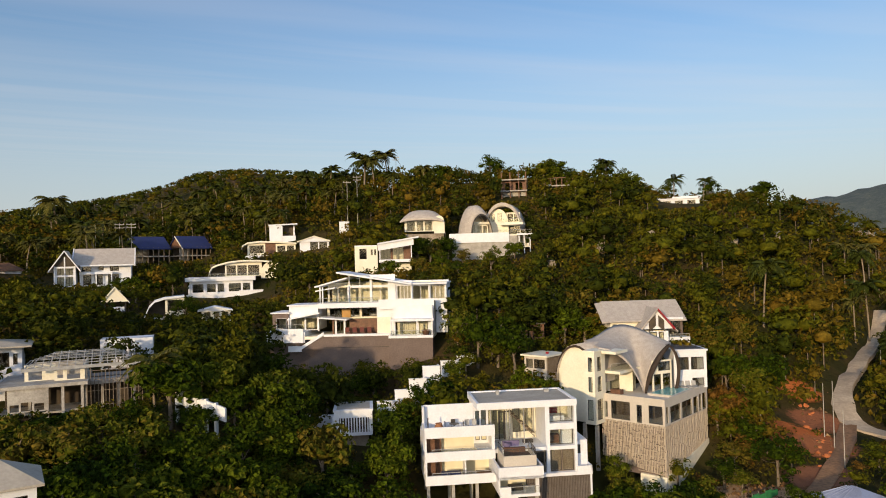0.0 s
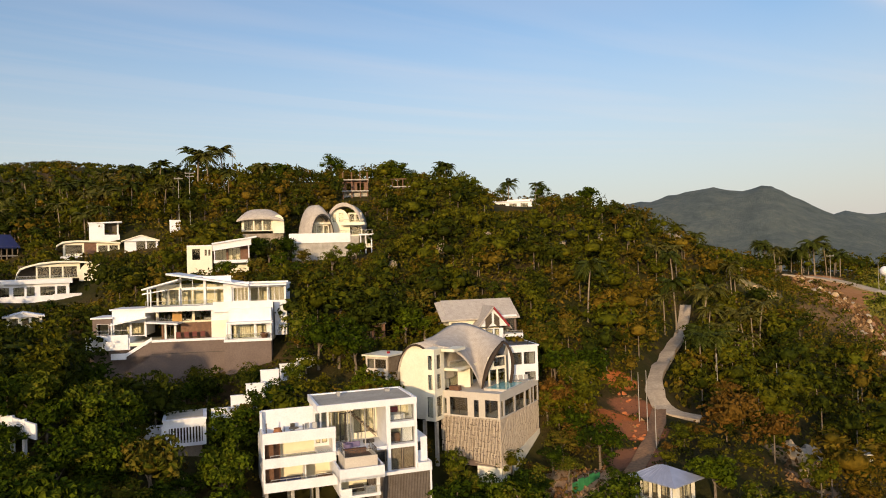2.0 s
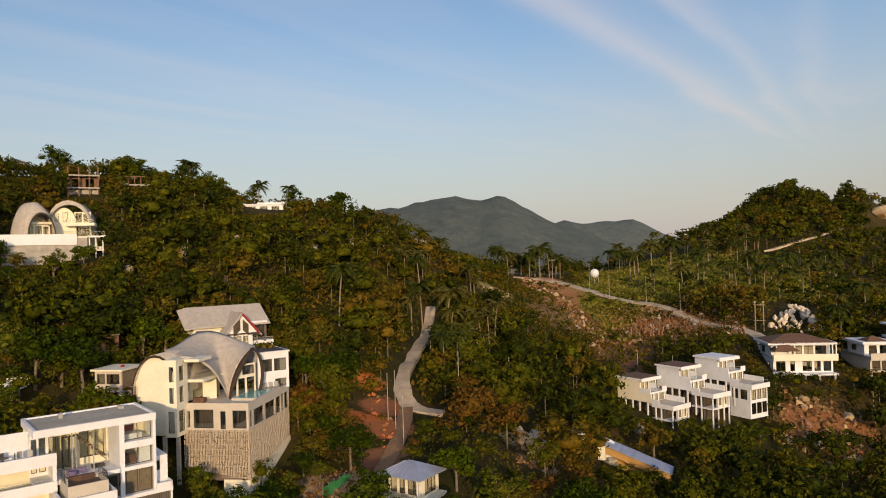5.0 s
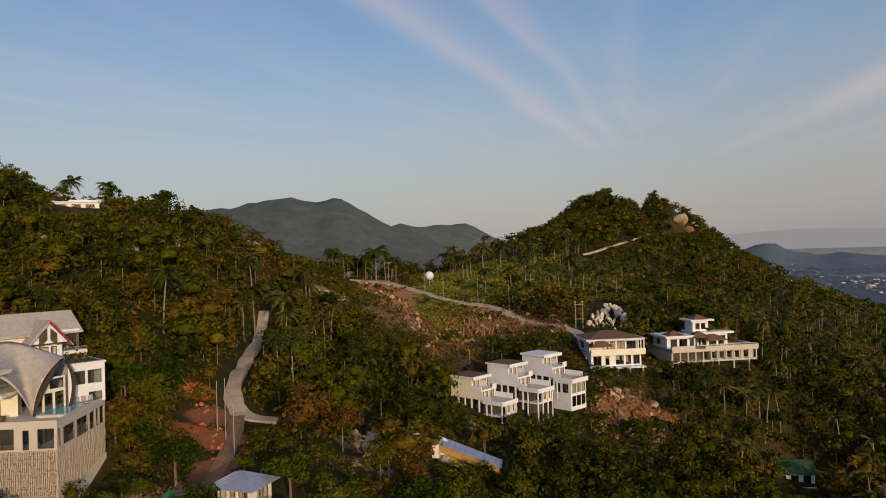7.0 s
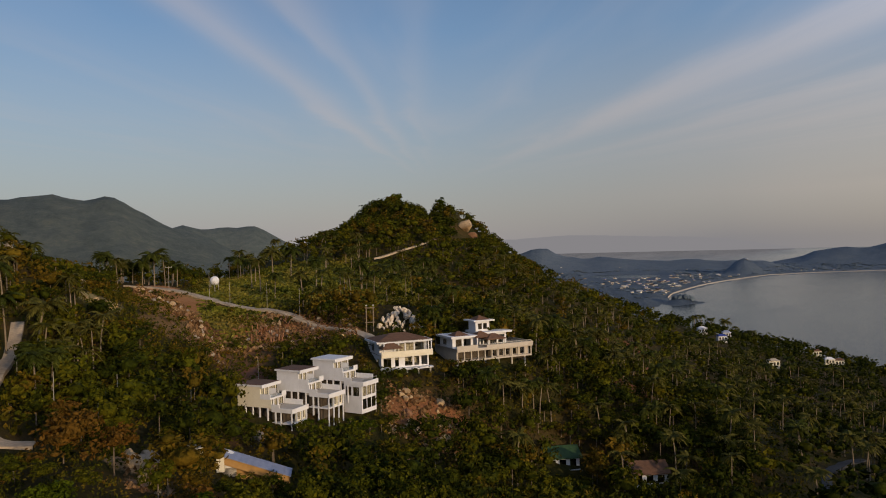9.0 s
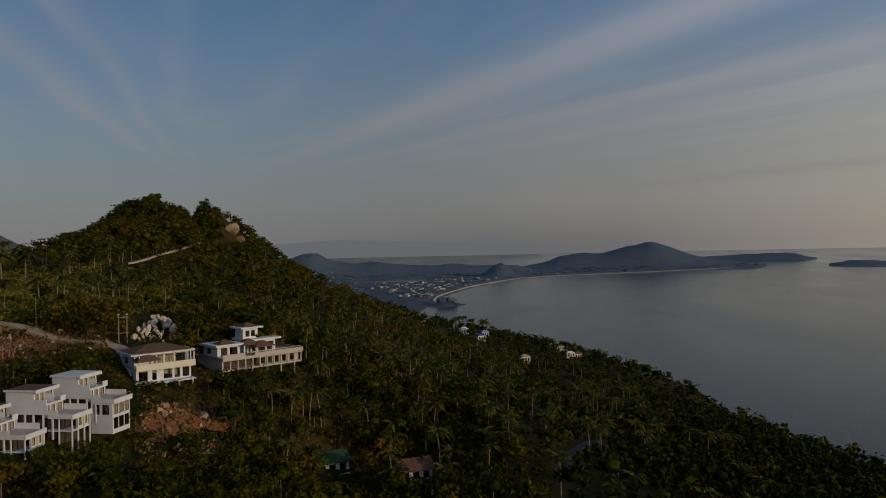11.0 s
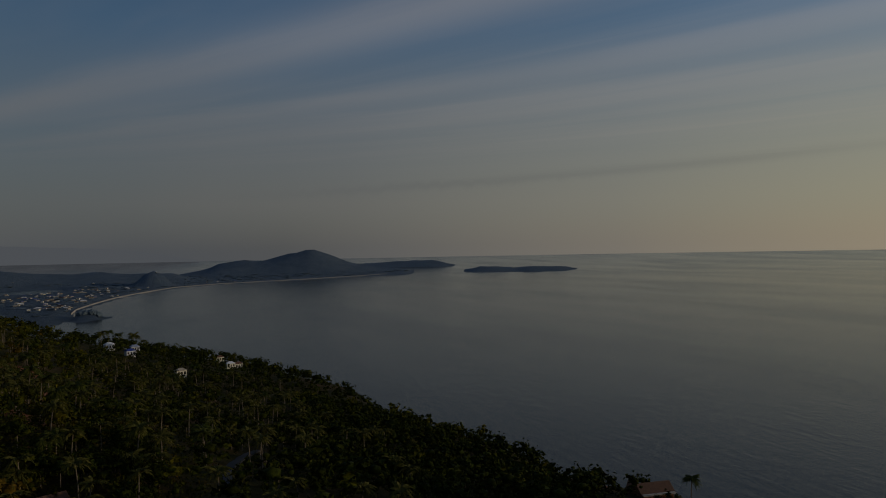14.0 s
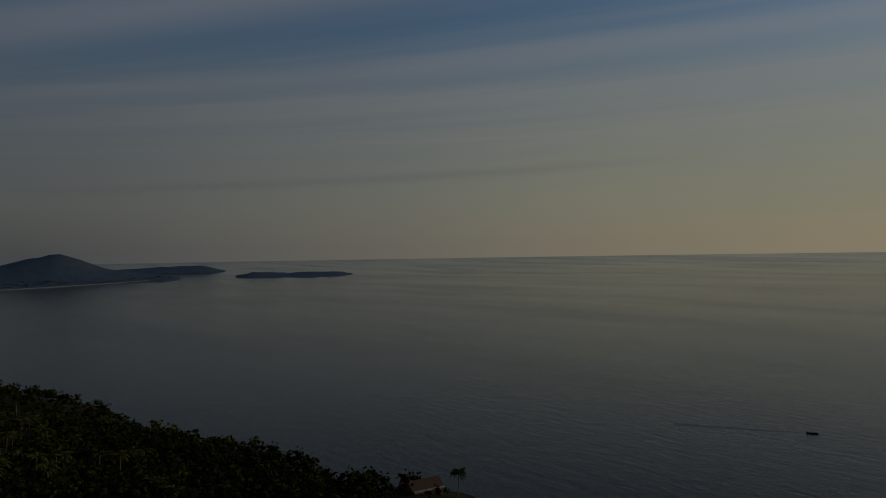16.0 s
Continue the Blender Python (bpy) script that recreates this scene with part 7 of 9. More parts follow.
def stepped_unit(az, d, top, tone, label, low=True, cover=None):
    """One of the row villas, placed by the front left corner of its roof."""
    turn = -az + 51
    p = at(az, d) - Matrix.Rotation(radians(turn), 3, "Z") @ Vector((-0.4, -0.95, 0))
    h = House("row_villa", p.x, p.y, top - 7.45 * 0.88, turn, label, "villa", "row of stepped villas")
    h.m = Matrix.Scale(0.88, 4)
    h.shell(tone, 0, 6.0, 0, 6.6, 2.2, 7.0, front=[(0.4, 1.5, 4.6, 6.5, 1), (1.8, 3.0, 4.6, 6.5, 1), (3.4, 5.6, 4.6, 6.5, 2)], inner=CURTAIN)
    h.box("curtain", CURTAIN, 0.3, 5.7, 0.34, 0.4, 4.5, 6.6)
    h.box("roof", WHITE, -0.4, 6.7, -0.75, 6.9, 7.0, 7.4)
    h.box("fascia", WHITE, -0.4, 6.7, -0.95, -0.75, 6.7, 7.45)
    h.box("roof_surface", cover or WHITE, -0.25, 6.5, -0.5, 6.75, 7.4, 7.46)
    h.box("balcony", WHITE, 0.0, 6.0, -2.9, 0, 4.15, 4.5)
    h.box("parapet", WHITE, 0.0, 0.2, -2.9, -0.01, 4.5, 5.3)
    h.box("parapet", WHITE, 4.4, 6.0, -2.95, -2.8, 4.5, 5.4)
    h.box("partition", WHITE, 3.1, 3.25, -2.2, -0.01, 4.5, 6.2)
    h.rail((0.3, -2.8), (4.3, -2.8), 4.5, 0.9)
    h.box("side_wall", tone, 0.0, 0.25, -3.2, -0.01, 2.2, 4.15)
    h.wall(WHITE, (0.25, -2.3), (6.0, -2.3), 2.2, 4.15, [(0.3, 1.6, 2.3, 3.9, 1), (2.0, 3.2, 2.3, 3.9, 1), (3.6, 5.4, 2.3, 3.9, 2)])
    h.box("curtain", CURTAIN, 0.4, 5.8, -1.9, -1.85, 2.3, 4.1)
    h.box("terrace", BEIGE, 0.2, 6.2, -8.8, -2.3, 1.6, 2.1)
    h.box("parapet", WHITE, 0.0, 0.2, -5.4, -3.2, 1.4, 3.1)
    h.box("parapet", WHITE, 0.0, 0.2, -8.8, -5.4, 1.4, 2.4)
    h.box("parapet", WHITE, 6.2, 6.4, -7.4, -2.3, 1.6, 3.3)
    h.box("terrace_edge", WHITE, 0.0, 6.4, -9.0, -8.8, 1.3, 2.35)
    h.stilts(WHITE, [(0.2, 0.3), (0.2, 2.3), (0.2, 4.4), (0.2, 6.4), (0.2, -2.0), (0.2, -4.2), (5.8, 0.4), (5.8, 6.0)], -3.0, 2.2, 0.3)
    h.wall(SHADEIN, (1.2, 0.6), (5.6, 0.6), -3.0, 1.6)
    h.box("wall", SHADEIN, 1.4, 1.6, 0.8, 6.0, -3.0, 2.2)
    h.box("wall", SHADEIN, 1.4, 1.6, -5.0, 0.4, -3.0, 1.6)
    if low:
        h.wall(CREAM, (2.2, -8.3), (6.0, -8.3), -1.0, 1.6, [(0.3, 1.6, -0.6, 1.2, 2), (2.0, 3.4, -0.6, 1.2, 2)])
        h.box("curtain", CURTAIN, 2.4, 5.9, -7.96, -7.9, -0.9, 1.4)
        h.box("floor_slab", WHITE, 0.2, 6.2, -8.6, -3.0, -1.3, -1.0)
        h.stilts(WHITE, [(0.3, -8.6), (2.2, -8.6), (4.2, -8.6), (6.0, -8.6), (0.3, -5.6)], -5.5, 1.5, 0.25)
        h.wall(SHADEIN, (0.6, -6.0), (6.0, -6.0), -4.0, 1.5)
    return h


stepped_unit(48.28, 148, 68.8, CREAM, "stepped villa with a plain cream side wall and white terraces", cover=BROWNTILE)
stepped_unit(51.25, 151, 70.85, WHITE, "white stepped villa with roof overhang and terraces", cover=BROWNTILE)
h = stepped_unit(54.02, 155, 72.2, WHITE, "white stepped villa above a double-height glazed base", False)
h.wall(WHITE, (0.2, -8.4), (6.2, -8.4), -5.4, 1.6, [(0.4, 2.0, -1.2, 1.1, 2), (2.2, 3.9, -1.2, 1.1, 2), (4.1, 5.7, -1.2, 1.1, 2), (0.4, 2.0, -4.4, -1.9, 2), (2.2, 3.9, -4.4, -1.9, 2), (4.1, 5.7, -4.4, -1.9, 2)])
h.wall(WHITE, (0.2, -3.0), (0.2, -8.2), -5.4, 1.4, [(0.6, 2.2, -1.2, 1.0, 2), (2.8, 4.6, -1.2, 1.0, 2)])
h.box("curtain", CURTAIN, 0.5, 6.0, -8.06, -8.0, -1.4, 1.5)
h.rail((0.3, -8.7), (6.1, -8.7), 2.35, 0.6)


def tiled_villa():
    p = at(59.6, 176)
    h = House("tiled_villa", p.x, p.y, 66.6, -40, "white two-storey villa with a brown tiled hipped roof", "villa")
    h.shell(WHITE, -6.2, 6.4, 0, 9.0, 0, 3.0, front=[(0.6, 2.6, 0.3, 2.5, 2), (3.6, 4.6, 0.3, 2.5, 1), (6.2, 8.2, 0.3, 2.5, 2), (8.7, 10.0, 0.3, 2.5, 1), (10.6, 12.2, 0.3, 2.5, 2)], left=[(1.5, 3.0, 0.8, 2.2, 1), (5.5, 7.0, 0.8, 2.2, 1)], inner=CURTAIN)
    h.box("balcony", CREAM, -6.6, 6.9, -1.6, 0.0, 2.8, 3.3)
    h.box("parapet", CREAM, -6.6, 6.9, -1.7, -1.5, 3.3, 4.3)
    h.shell(WHITE, -6.2, 6.4, 1.2, 9.0, 3.2, 6.2, front=[(4.4, 6.6, 3.5, 5.8, 2), (7.0, 9.0, 3.5, 5.8, 2), (9.4, 11.8, 3.5, 5.8, 3)], left=[(1.5, 3.5, 3.8, 5.4, 1)], inner=CURTAIN)
    h.box("eave", WHITE, -7.4, 7.2, -0.6, 9.8, 6.2, 6.7)
    h.hip(BROWNTILE, -6.8, 6.6, -0.2, 9.4, 6.7, 8.2, 0.4)
    h.stilts(WHITE, [(-5.8, -1.2), (-2.0, -1.2), (6.6, -1.4), (6.6, 0.6)], 3.3, 6.2, 0.25)
    h.hip(BROWNTILE, -6.2, -1.6, -2.0, 0.8, 5.2, 6.3, 0.3)
    h.box("terrace", WHITE, -6.6, 6.9, -1.8, 0, -0.4, 0.0)
    h.stilts(CONCRETE, [(-6.0, -1.4), (-3.0, -1.4), (0.0, -1.4), (3.0, -1.4), (6.2, -1.4), (-6.0, 6.0), (6.0, 6.0)], -5.0, -0.4, 0.4)
    h.wall(SHADEIN, (-6.0, 1.0), (6.2, 1.0), -5.0, 0.0)
    h.rail((6.7, -1.5), (6.7, 1.0), 4.3, 0.5)


def terraced_mansion():
    p = at(66.6, 190)
    h = House("mansion", p.x, p.y, 63.0, -36, "large terraced concrete villa with brown hipped pavilion roofs", "villa")
    # unfinished base of posts and slabs
    h.box("floor_slab", BEIGE, -10.5, 13.0, 0, 13, 2.9, 3.3)
    h.box("floor_slab", BEIGE, -10.5, 13.0, -0.6, 13, 5.6, 6.3)
    for i in range(12):
        x = -10.2 + i * 2.1
        h.box("column", BEIGE, x - 0.15, x + 0.15, 0.0, 0.3, 3.3, 5.6)
        if i % 2 == 0:
            h.box("column", BEIGE, x - 0.17, x + 0.17, 0.0, 0.34, -4.0, 2.9)
    h.wall(SHADEIN, (-10.2, 3.0), (12.8, 3.0), -2.0, 5.6)
    h.wall(BEIGE, (0.5, 1.0), (12.8, 1.0), 3.3, 5.6, [(0.6, 1.8, 3.5, 5.2, 1), (2.6, 3.8, 3.5, 5.2, 1), (4.6, 5.8, 3.5, 5.2, 1), (7.0, 8.2, 3.5, 5.2, 1), (9.4, 10.8, 3.5, 5.2, 1)])
    h.wall(BEIGE, (-10.5, 13.0), (-10.5, 0.0), 1.0, 6.3)
    h.box("parapet", BEIGE, -10.6, -4.4, -0.7, -0.4, 5.9, 7.2)
    h.box("parapet", BEIGE, -1.6, 13.1, -0.7, -0.4, 5.9, 6.9)
    h.box("parapet", BEIGE, 12.9, 13.1, -0.4, 12, 6.3, 6.9)
    h.shell(WHITE, -10.3, -4.0, 2.6, 10, 6.3, 9.0, front=[(1.0, 2.8, 6.5, 8.6, 2), (3.4, 5.6, 6.5, 8.6, 2)], left=[(2, 4, 7, 8.4, 1)], inner=SHADEIN)
    h.box("eave", WHITE, -11.2, -3.2, 1.4, 10.6, 9.0, 9.5)
    h.hip(BROWNTILE, -9.6, -5.4, 2.6, 6.2, 9.5, 10.6, 0.3)
    h.hip(BROWNTILE, -3.6, 0.4, 1.2, 4.6, 9.0, 10.4, 0.5)
    h.stilts(WHITE, [(-3.4, 1.4), (0.2, 1.4), (-3.4, 4.4), (0.2, 4.4)], 6.3, 9.0, 0.3)
    h.hip(BROWNTILE, -1.0, 4.0, -0.4, 3.4, 8.4, 9.7, 0.5)
    h.stilts(WHITE, [(-0.8, -0.2), (3.8, -0.2), (3.8, 3.2)], 6.3, 8.4, 0.25)
    h.shell(WHITE, -1.0, 7.6, 4.4, 11, 6.3, 9.4, front=[(0.6, 2.6, 6.5, 8.8, 2), (3.4, 5.4, 6.5, 8.8, 2), (6.0, 8.0, 6.5, 8.8, 2)], inner=SHADEIN)
    h.box("eave", WHITE, -1.4, 8.8, 3.2, 11.6, 9.4, 9.9)
    h.shell(WHITE, -1.2, 3.2, 6.0, 10, 9.9, 12.6, front=[(0.8, 2.0, 10.4, 12.0, 2), (2.4, 3.6, 10.4, 12.0, 2)], inner=SHADEIN)
    h.box("eave", WHITE, -2.2, 4.4, 5.0, 11.0, 12.6, 13.0)
    h.hip(BROWNTILE, -1.0, 3.2, 5.8, 10.0, 13.0, 14.2, 0.2)
    h.rail((0.0, -0.5), (12.6, -0.5), 6.9, 0.4, CREAM)
    h.plate("stair", CONCRETE, [(-5.4, -2.6, -1.8), (-3.0, -2.6, -1.8), (-3.0, 0.0, 0.6), (-5.4, 0.0, 0.6)], 0.5)


def lower_roofs():
    p = at(28.85, 83)
    h = House("pavilion", p.x, p.y, 64.9, -66, "small pavilion with a blue-grey hipped metal roof and balcony", "pavilion")
    h.hip(METALROOF, -2.7, 2.7, 0, 4.6, 4.4, 5.7, 0.5, 0.12)
    for i in range(9):
        x = -3.0 + i * 0.75
        h.plate("roof_seam", METALROOF, [(x, -0.5, 4.46), (x + 0.06, -0.5, 4.46), (x * 0.25 + 0.06, 2.0, 5.68), (x * 0.25, 2.0, 5.68)], 0.05)
    h.shell(CREAM, -2.4, 2.4, 0.8, 4.4, 1.9, 4.4, front=[(0.3, 1.2, 2.1, 4.0, 1), (1.6, 2.4, 2.1, 4.0, 1), (2.8, 4.4, 2.1, 4.0, 2)], right=[(0.5, 2.8, 2.1, 4.0, 3)], inner=CURTAIN)
    h.box("balcony", CREAM, -2.6, 3.4, -0.8, 4.6, 1.5, 1.9)
    h.rail((-2.5, -0.7), (3.3, -0.7), 1.9, 0.8)
    h.stilts(WHITE, [(-2.4, -0.5), (3.2, -0.5), (3.2, 4.0), (-2.4, 4.0), (0.4, -0.5)], -3.0, 1.5, 0.22)
    h.stilts(WHITE, [(-2.4, 0.0), (2.4, 0.0)], 1.9, 4.4, 0.15)
    p = at(47.8, 120)
    h = House("long_shed", p.x, p.y, 58.8, -47.8 - 8, "long orange shed with a sloping blue-grey metal roof", "shed")
    h.plate("roof", METALROOF, [(-5.6, -1.2, 4.2), (5.4, -1.2, 0.2), (5.4, 1.8, 0.6), (-5.6, 1.8, 4.6)], 0.12)
    for i in range(12):
        u = i / 11
        h.plate("roof_seam", METALROOF, [(-5.5 + 10.8 * u, -1.2, 4.24 - 3.94 * u), (-5.44 + 10.8 * u, -1.2, 4.24 - 3.94 * u), (-5.44 + 10.8 * u, 1.8, 4.64 - 3.94 * u), (-5.5 + 10.8 * u, 1.8, 4.64 - 3.94 * u)], 0.05)
    h.plate("wall", ORANGE, [(-5.2, -0.6, 4.0), (5.0, -0.6, 0.3), (5.0, -0.4, 0.3), (-5.2, -0.4, 4.0)], 1.5)
    h.plate("wall", ORANGE, [(-5.2, 1.2, 4.3), (5.0, 1.2, 0.5), (5.0, 1.4, 0.5), (-5.2, 1.4, 4.3)], 4.0)
    h.box("wall", CREAM, -6.4, -5.2, -0.8, 1.4, 1.4, 4.0)
    p = at(45.6, 122)
    h = House("water_tank", p.x, p.y, 61.0, 0, "weathered white water tank beside the shed", "water tank")
    bm = bmesh.new()
    bmesh.ops.create_cone(bm, cap_ends=True, segments=18, radius1=1.0, radius2=1.0, depth=2.2, matrix=Matrix.Translation((0, 0, 0.6)))
    part("tank", bm, WHITE, h.ob)
    bm = bmesh.new()
    bmesh.ops.create_cone(bm, cap_ends=True, segments=18, radius1=1.02, radius2=0.3, depth=0.5, matrix=Matrix.Translation((0, 0, 1.95)))
    part("lid", bm, WHITE, h.ob)
    h.box("base", CONCRETE, -1.1, 1.1, -1.1, 1.1, -3.0, -0.5)
    p = at(43.3, 126)
    h = House("hut", p.x, p.y, 60.8, -43, "small hut with a cream wall and tin roof", "hut")
    h.shell(CREAM, -1.2, 1.2, 0, 2, 0, 2.2, front=[(0.6, 1.4, 0.4, 1.6, 1)], roof=STEEL, eave=0.3)
    for az, d, z, roof, lab in ((72.2, 172, 42.2, GREENROOF, "small white house with a green sheet roof among palms"), (78.9, 168, 40.6, BROWNTILE, "small white house half hidden by palms")):
        p = at(az, d)
        h = House("small_house", p.x, p.y, z, -az + 20, lab, "house")
        h.shell(WHITE, -4, 4, 0, 6, -2, 3.0, front=[(0.6, 2.0, 0.4, 2.2, 2), (3.0, 4.6, 0.4, 2.2, 2), (5.6, 7.2, 0.4, 2.2, 2)], right=[(1, 3, 0.4, 2.2, 2)], inner=SHADEIN)
        h.gable(roof, -4, 4, 0, 6, 3.0, 4.8, "x", 0.6, gable_mat=WHITE)
        h.box("balcony", WHITE, -4.2, 4.2, -1.4, 0, -0.4, 0.0)


def boulder(seed, r, material, flat=0.8):
    bm = bmesh.new()
    bmesh.ops.create_icosphere(bm, subdivisions=2, radius=1.0)
    o = Vector((seed * 7.3, seed * 1.7, 3.1))
    for v in bm.verts:
        n = noise.noise(v.co * 1.1 + o) * 0.45 + noise.noise(v.co * 2.6 + o) * 0.16
        v.co = v.co * r * (1 + n)
        v.co.z *= flat
    cut = random.Random(seed)
    for _ in range(13):
        d = Vector((cut.gauss(0, 1), cut.gauss(0, 1), cut.gauss(0, 0.8))).normalized()
        for v in bm.verts:
            over = v.co.dot(d) - r * cut.uniform(0.52, 0.6)
            if over > 0:
                v.co -= d * over
    me = bpy.data.meshes.new("boulder")
    bm.to_mesh(me)
    bm.free()
    me.materials.append(material)
    return me


def boulders():
    rng = random.Random(12)
    kinds = [boulder(i, 1.0, ROCK, 0.75 + 0.1 * (i % 4)) for i in range(6)]
    red = [boulder(20 + i, 1.0, REDROCK, 0.8) for i in range(3)]

    def put(me, az, d, s, lift, label, group, name="boulder"):
        ob = new(name, me)
        ob.location = on_ground(az, d, lift)
        ob.rotation_euler = (rng.uniform(-0.65, 0.65), rng.uniform(-0.65, 0.65), rng.uniform(0, 6))
        ob.scale = (s * rng.uniform(0.8, 1.2), s * rng.uniform(0.8, 1.2), s * rng.uniform(0.9, 1.75))
        tagged(ob, label, "boulder", group)

    pale = [boulder(60 + i, 0.85, PALEROCK, 1.5) for i in range(6)]
    tan = [boulder(70 + i, 1.0, TANROCK, 0.8) for i in range(4)]
    for i in range(62):
        u, v = rng.uniform(-1, 1), (i / 61) ** 0.8
        az = 59.4 + u * (1.85 - 0.9 * v * v)
        d = 203.5 + 12 * v + rng.uniform(-0.8, 0.8)
        put(pale[i % 6], az, d, rng.uniform(0.7, 1.35), 0.1 + 2.3 * v * (1 - u * u) + rng.uniform(-0.3, 0.5), "pale granite boulder in a heap above the villa", "heap of pale boulders")
    for i in range(64):
        az, d = rng.uniform(47.2, 55.4), rng.uniform(195, 221)
        put((tan + kinds + red)[i % 13], az, d, 0.35 + 0.8 * rng.uniform(0, 1) ** 2, 0.1, "broken rock on the cleared slope", "rocks on the cleared slope")
    for i in range(70):
        az = rng.uniform(39.3, 45.5)
        d = 256 - (az - 39.2) * 11.5 + rng.uniform(-9, 10)
        put((tan + kinds + red)[i % 13], az, d, 0.35 + 0.9 * rng.uniform(0, 1) ** 2, 0.1, "broken rock on the cleared slope", "rocks on the cleared slope")
    for az, d, s in ((38.4, 114, 1.3), (38.7, 112.5, 1.7), (39.1, 112, 1.2), (39.0, 110, 1.9), (39.5, 109, 1.3), (38.6, 109.5, 1.0), (39.7, 105, 0.9), (39.4, 103, 0.7), (40.1, 101, 0.8), (40.5, 99, 0.7), (36.0, 205, 0.9), (36.6, 206, 1.1), (37.1, 206, 0.8), (37.6, 206, 1.4), (37.9, 208, 1.0)):
        put(tan[int(az * 10) % 4], az, d, s, 0.2, "tan granite boulder on a bare bank", "boulders on bare banks")
    for i in range(36):
        az, d = rng.uniform(58.3, 63.6), rng.uniform(152, 169)
        put((red[:1] + tan)[i % 5], az, d, 0.3 + 1.3 * rng.uniform(0, 1) ** 2, -0.1, "rust-stained rock in the cut bank", "rocks of the cut bank")
    for az, d, s in ((39.5, 112, 1.6), (40.6, 114, 1.3), (40.0, 116, 1.8), (47.9, 140, 1.6), (49.0, 141, 1.2), (34.4, 226, 2.2), (35.5, 228, 2.6), (36.4, 232, 1.8), (36.9, 240, 2.0)):
        put(kinds[int(az * 7) % 6], az, d, s, 0.2, "weathered granite boulder on the slope", "boulders on the slope")
    for az, d, s, l in ((64.75, 450, 6.0, 2.5), (65.35, 449, 5.2, 0.5)):
        put(tan[1] if l > 1 else red[2], az, d, s, l, "huge rust-stained rock near the hilltop", "hilltop rocks")
    for az, d, s in ((117.6, 268, 4.0), (118.6, 270, 3.2), (119.0, 276, 2.2), (121, 270, 1.6), (123, 268, 4.4)):
        put(red[1], az, d, s, 1.0, "dark reddish shore rock by the sea", "shore rocks")
    clods = [boulder(40 + i, 1.0, REDEARTH, 0.4) for i in range(3)]
    for i in range(30):
        u = rng.uniform(0, 1)
        put(clods[i % 3], 26.6 + u * 1.4 + rng.uniform(-0.5, 0.4), 124 - u * 22 + rng.uniform(-3, 3), rng.uniform(0.2, 0.6), -0.05, "rough clod of raw red earth beside the lane", "red earth clods", "earth_clod")
    for az, d, s in ((22.5, 178, 1.5), (16.5, 168, 1.4), (12.6, 160, 1.2), (25.5, 192, 1.6), (8.8, 152, 1.4), (27.6, 206, 1.6), (31.2, 216, 2.0), (30.6, 214, 1.4)):
        put(kinds[int(az * 3) % 6], az, d, s, 1.6, "pale granite boulder showing among the trees", "boulders in the woods")


def rubble():
    """Loose broken stone on the cleared slopes, too small to count."""
    rng = np.random.default_rng(9)
    vs, fs, o = [], [], 0
    oct_v = np.array([(1, 0, 0), (-1, 0, 0), (0, 1, 0), (0, -1, 0), (0, 0, 1), (0, 0, -1)], float)
    oct_f = np.array([(0, 2, 4), (2, 1, 4), (1, 3, 4), (3, 0, 4), (2, 0, 5), (1, 2, 5), (3, 1, 5), (0, 3, 5)])
    for a0, a1, d0, d1, n in ((39.2, 45.4, -11, 13, 2200), (46.6, 55.8, 192, 226, 2900), (44.0, 49.0, 186, 205, 500), (58, 64, 150, 170, 650), (25.8, 28.5, 102, 130, 60), (38.2, 40.6, 98, 115, 300), (20.3, 25.3, 84, 95, 420)):
        for _ in range(n):
            az, d = rng.uniform(a0, a1), rng.uniform(d0, d1)
            if d0 < 0:
                d += 258 - (az - 39.2) * 11.5
            p = on_ground(az, d, 0.03)
            if d > 180 and noise.noise((p.x * 0.11, p.y * 0.11, 2.0)) < rng.uniform(-0.45, 0.1):
                continue
            s = 0.16 + 0.8 * rng.uniform() ** 3 if d > 140 else 0.08 + 0.4 * rng.uniform() ** 4
            v = oct_v * rng.uniform(0.6, 1.4, (6, 1)) * s
            t = rng.uniform(0, 6.28)
            v = np.stack([v[:, 0] * math.cos(t) - v[:, 1] * math.sin(t), v[:, 0] * math.sin(t) + v[:, 1] * math.cos(t), v[:, 2]], 1)
            vs.append(v + np.array(p))
            fs.append(oct_f + o)
            o += 6
    # cut trunks and roots strewn over the cleared slope
    logs = []
    for _ in range(210):
        a, d = rng.uniform(47.2, 55.6), rng.uniform(196, 223)
        p = on_ground(a, d, 0.25)
        t, ln = rng.uniform(0, 3.14), rng.uniform(0.8, 2.6)
        e = np.array([math.cos(t) * ln, math.sin(t) * ln])
        q0, q1 = np.array(p[:2]) - e, np.array(p[:2]) + e
        z0, z1 = (float(ground_z(*q)) + rng.uniform(0.1, 0.8) for q in (q0, q1))
        logs.append(tube([(*q0, z0), (*((q0 + q1) / 2 + rng.uniform(-0.2, 0.2, 2)), (z0 + z1) / 2 + 0.1), (*q1, z1)], [0.16, 0.13, 0.09], 5))
    ob = new("felled_timber", mesh_from("felled_timber", *joined(logs), REDWOOD, True))
    tagged(ob, "felled trunks and roots strewn over the cleared slope", "timber", kind="stuff")
    ob = new("rubble", mesh_from("rubble", np.concatenate(vs), np.concatenate(fs), RUBBLE))
    tagged(ob, "loose broken brown stone on the cleared slopes", "rubble", kind="stuff")


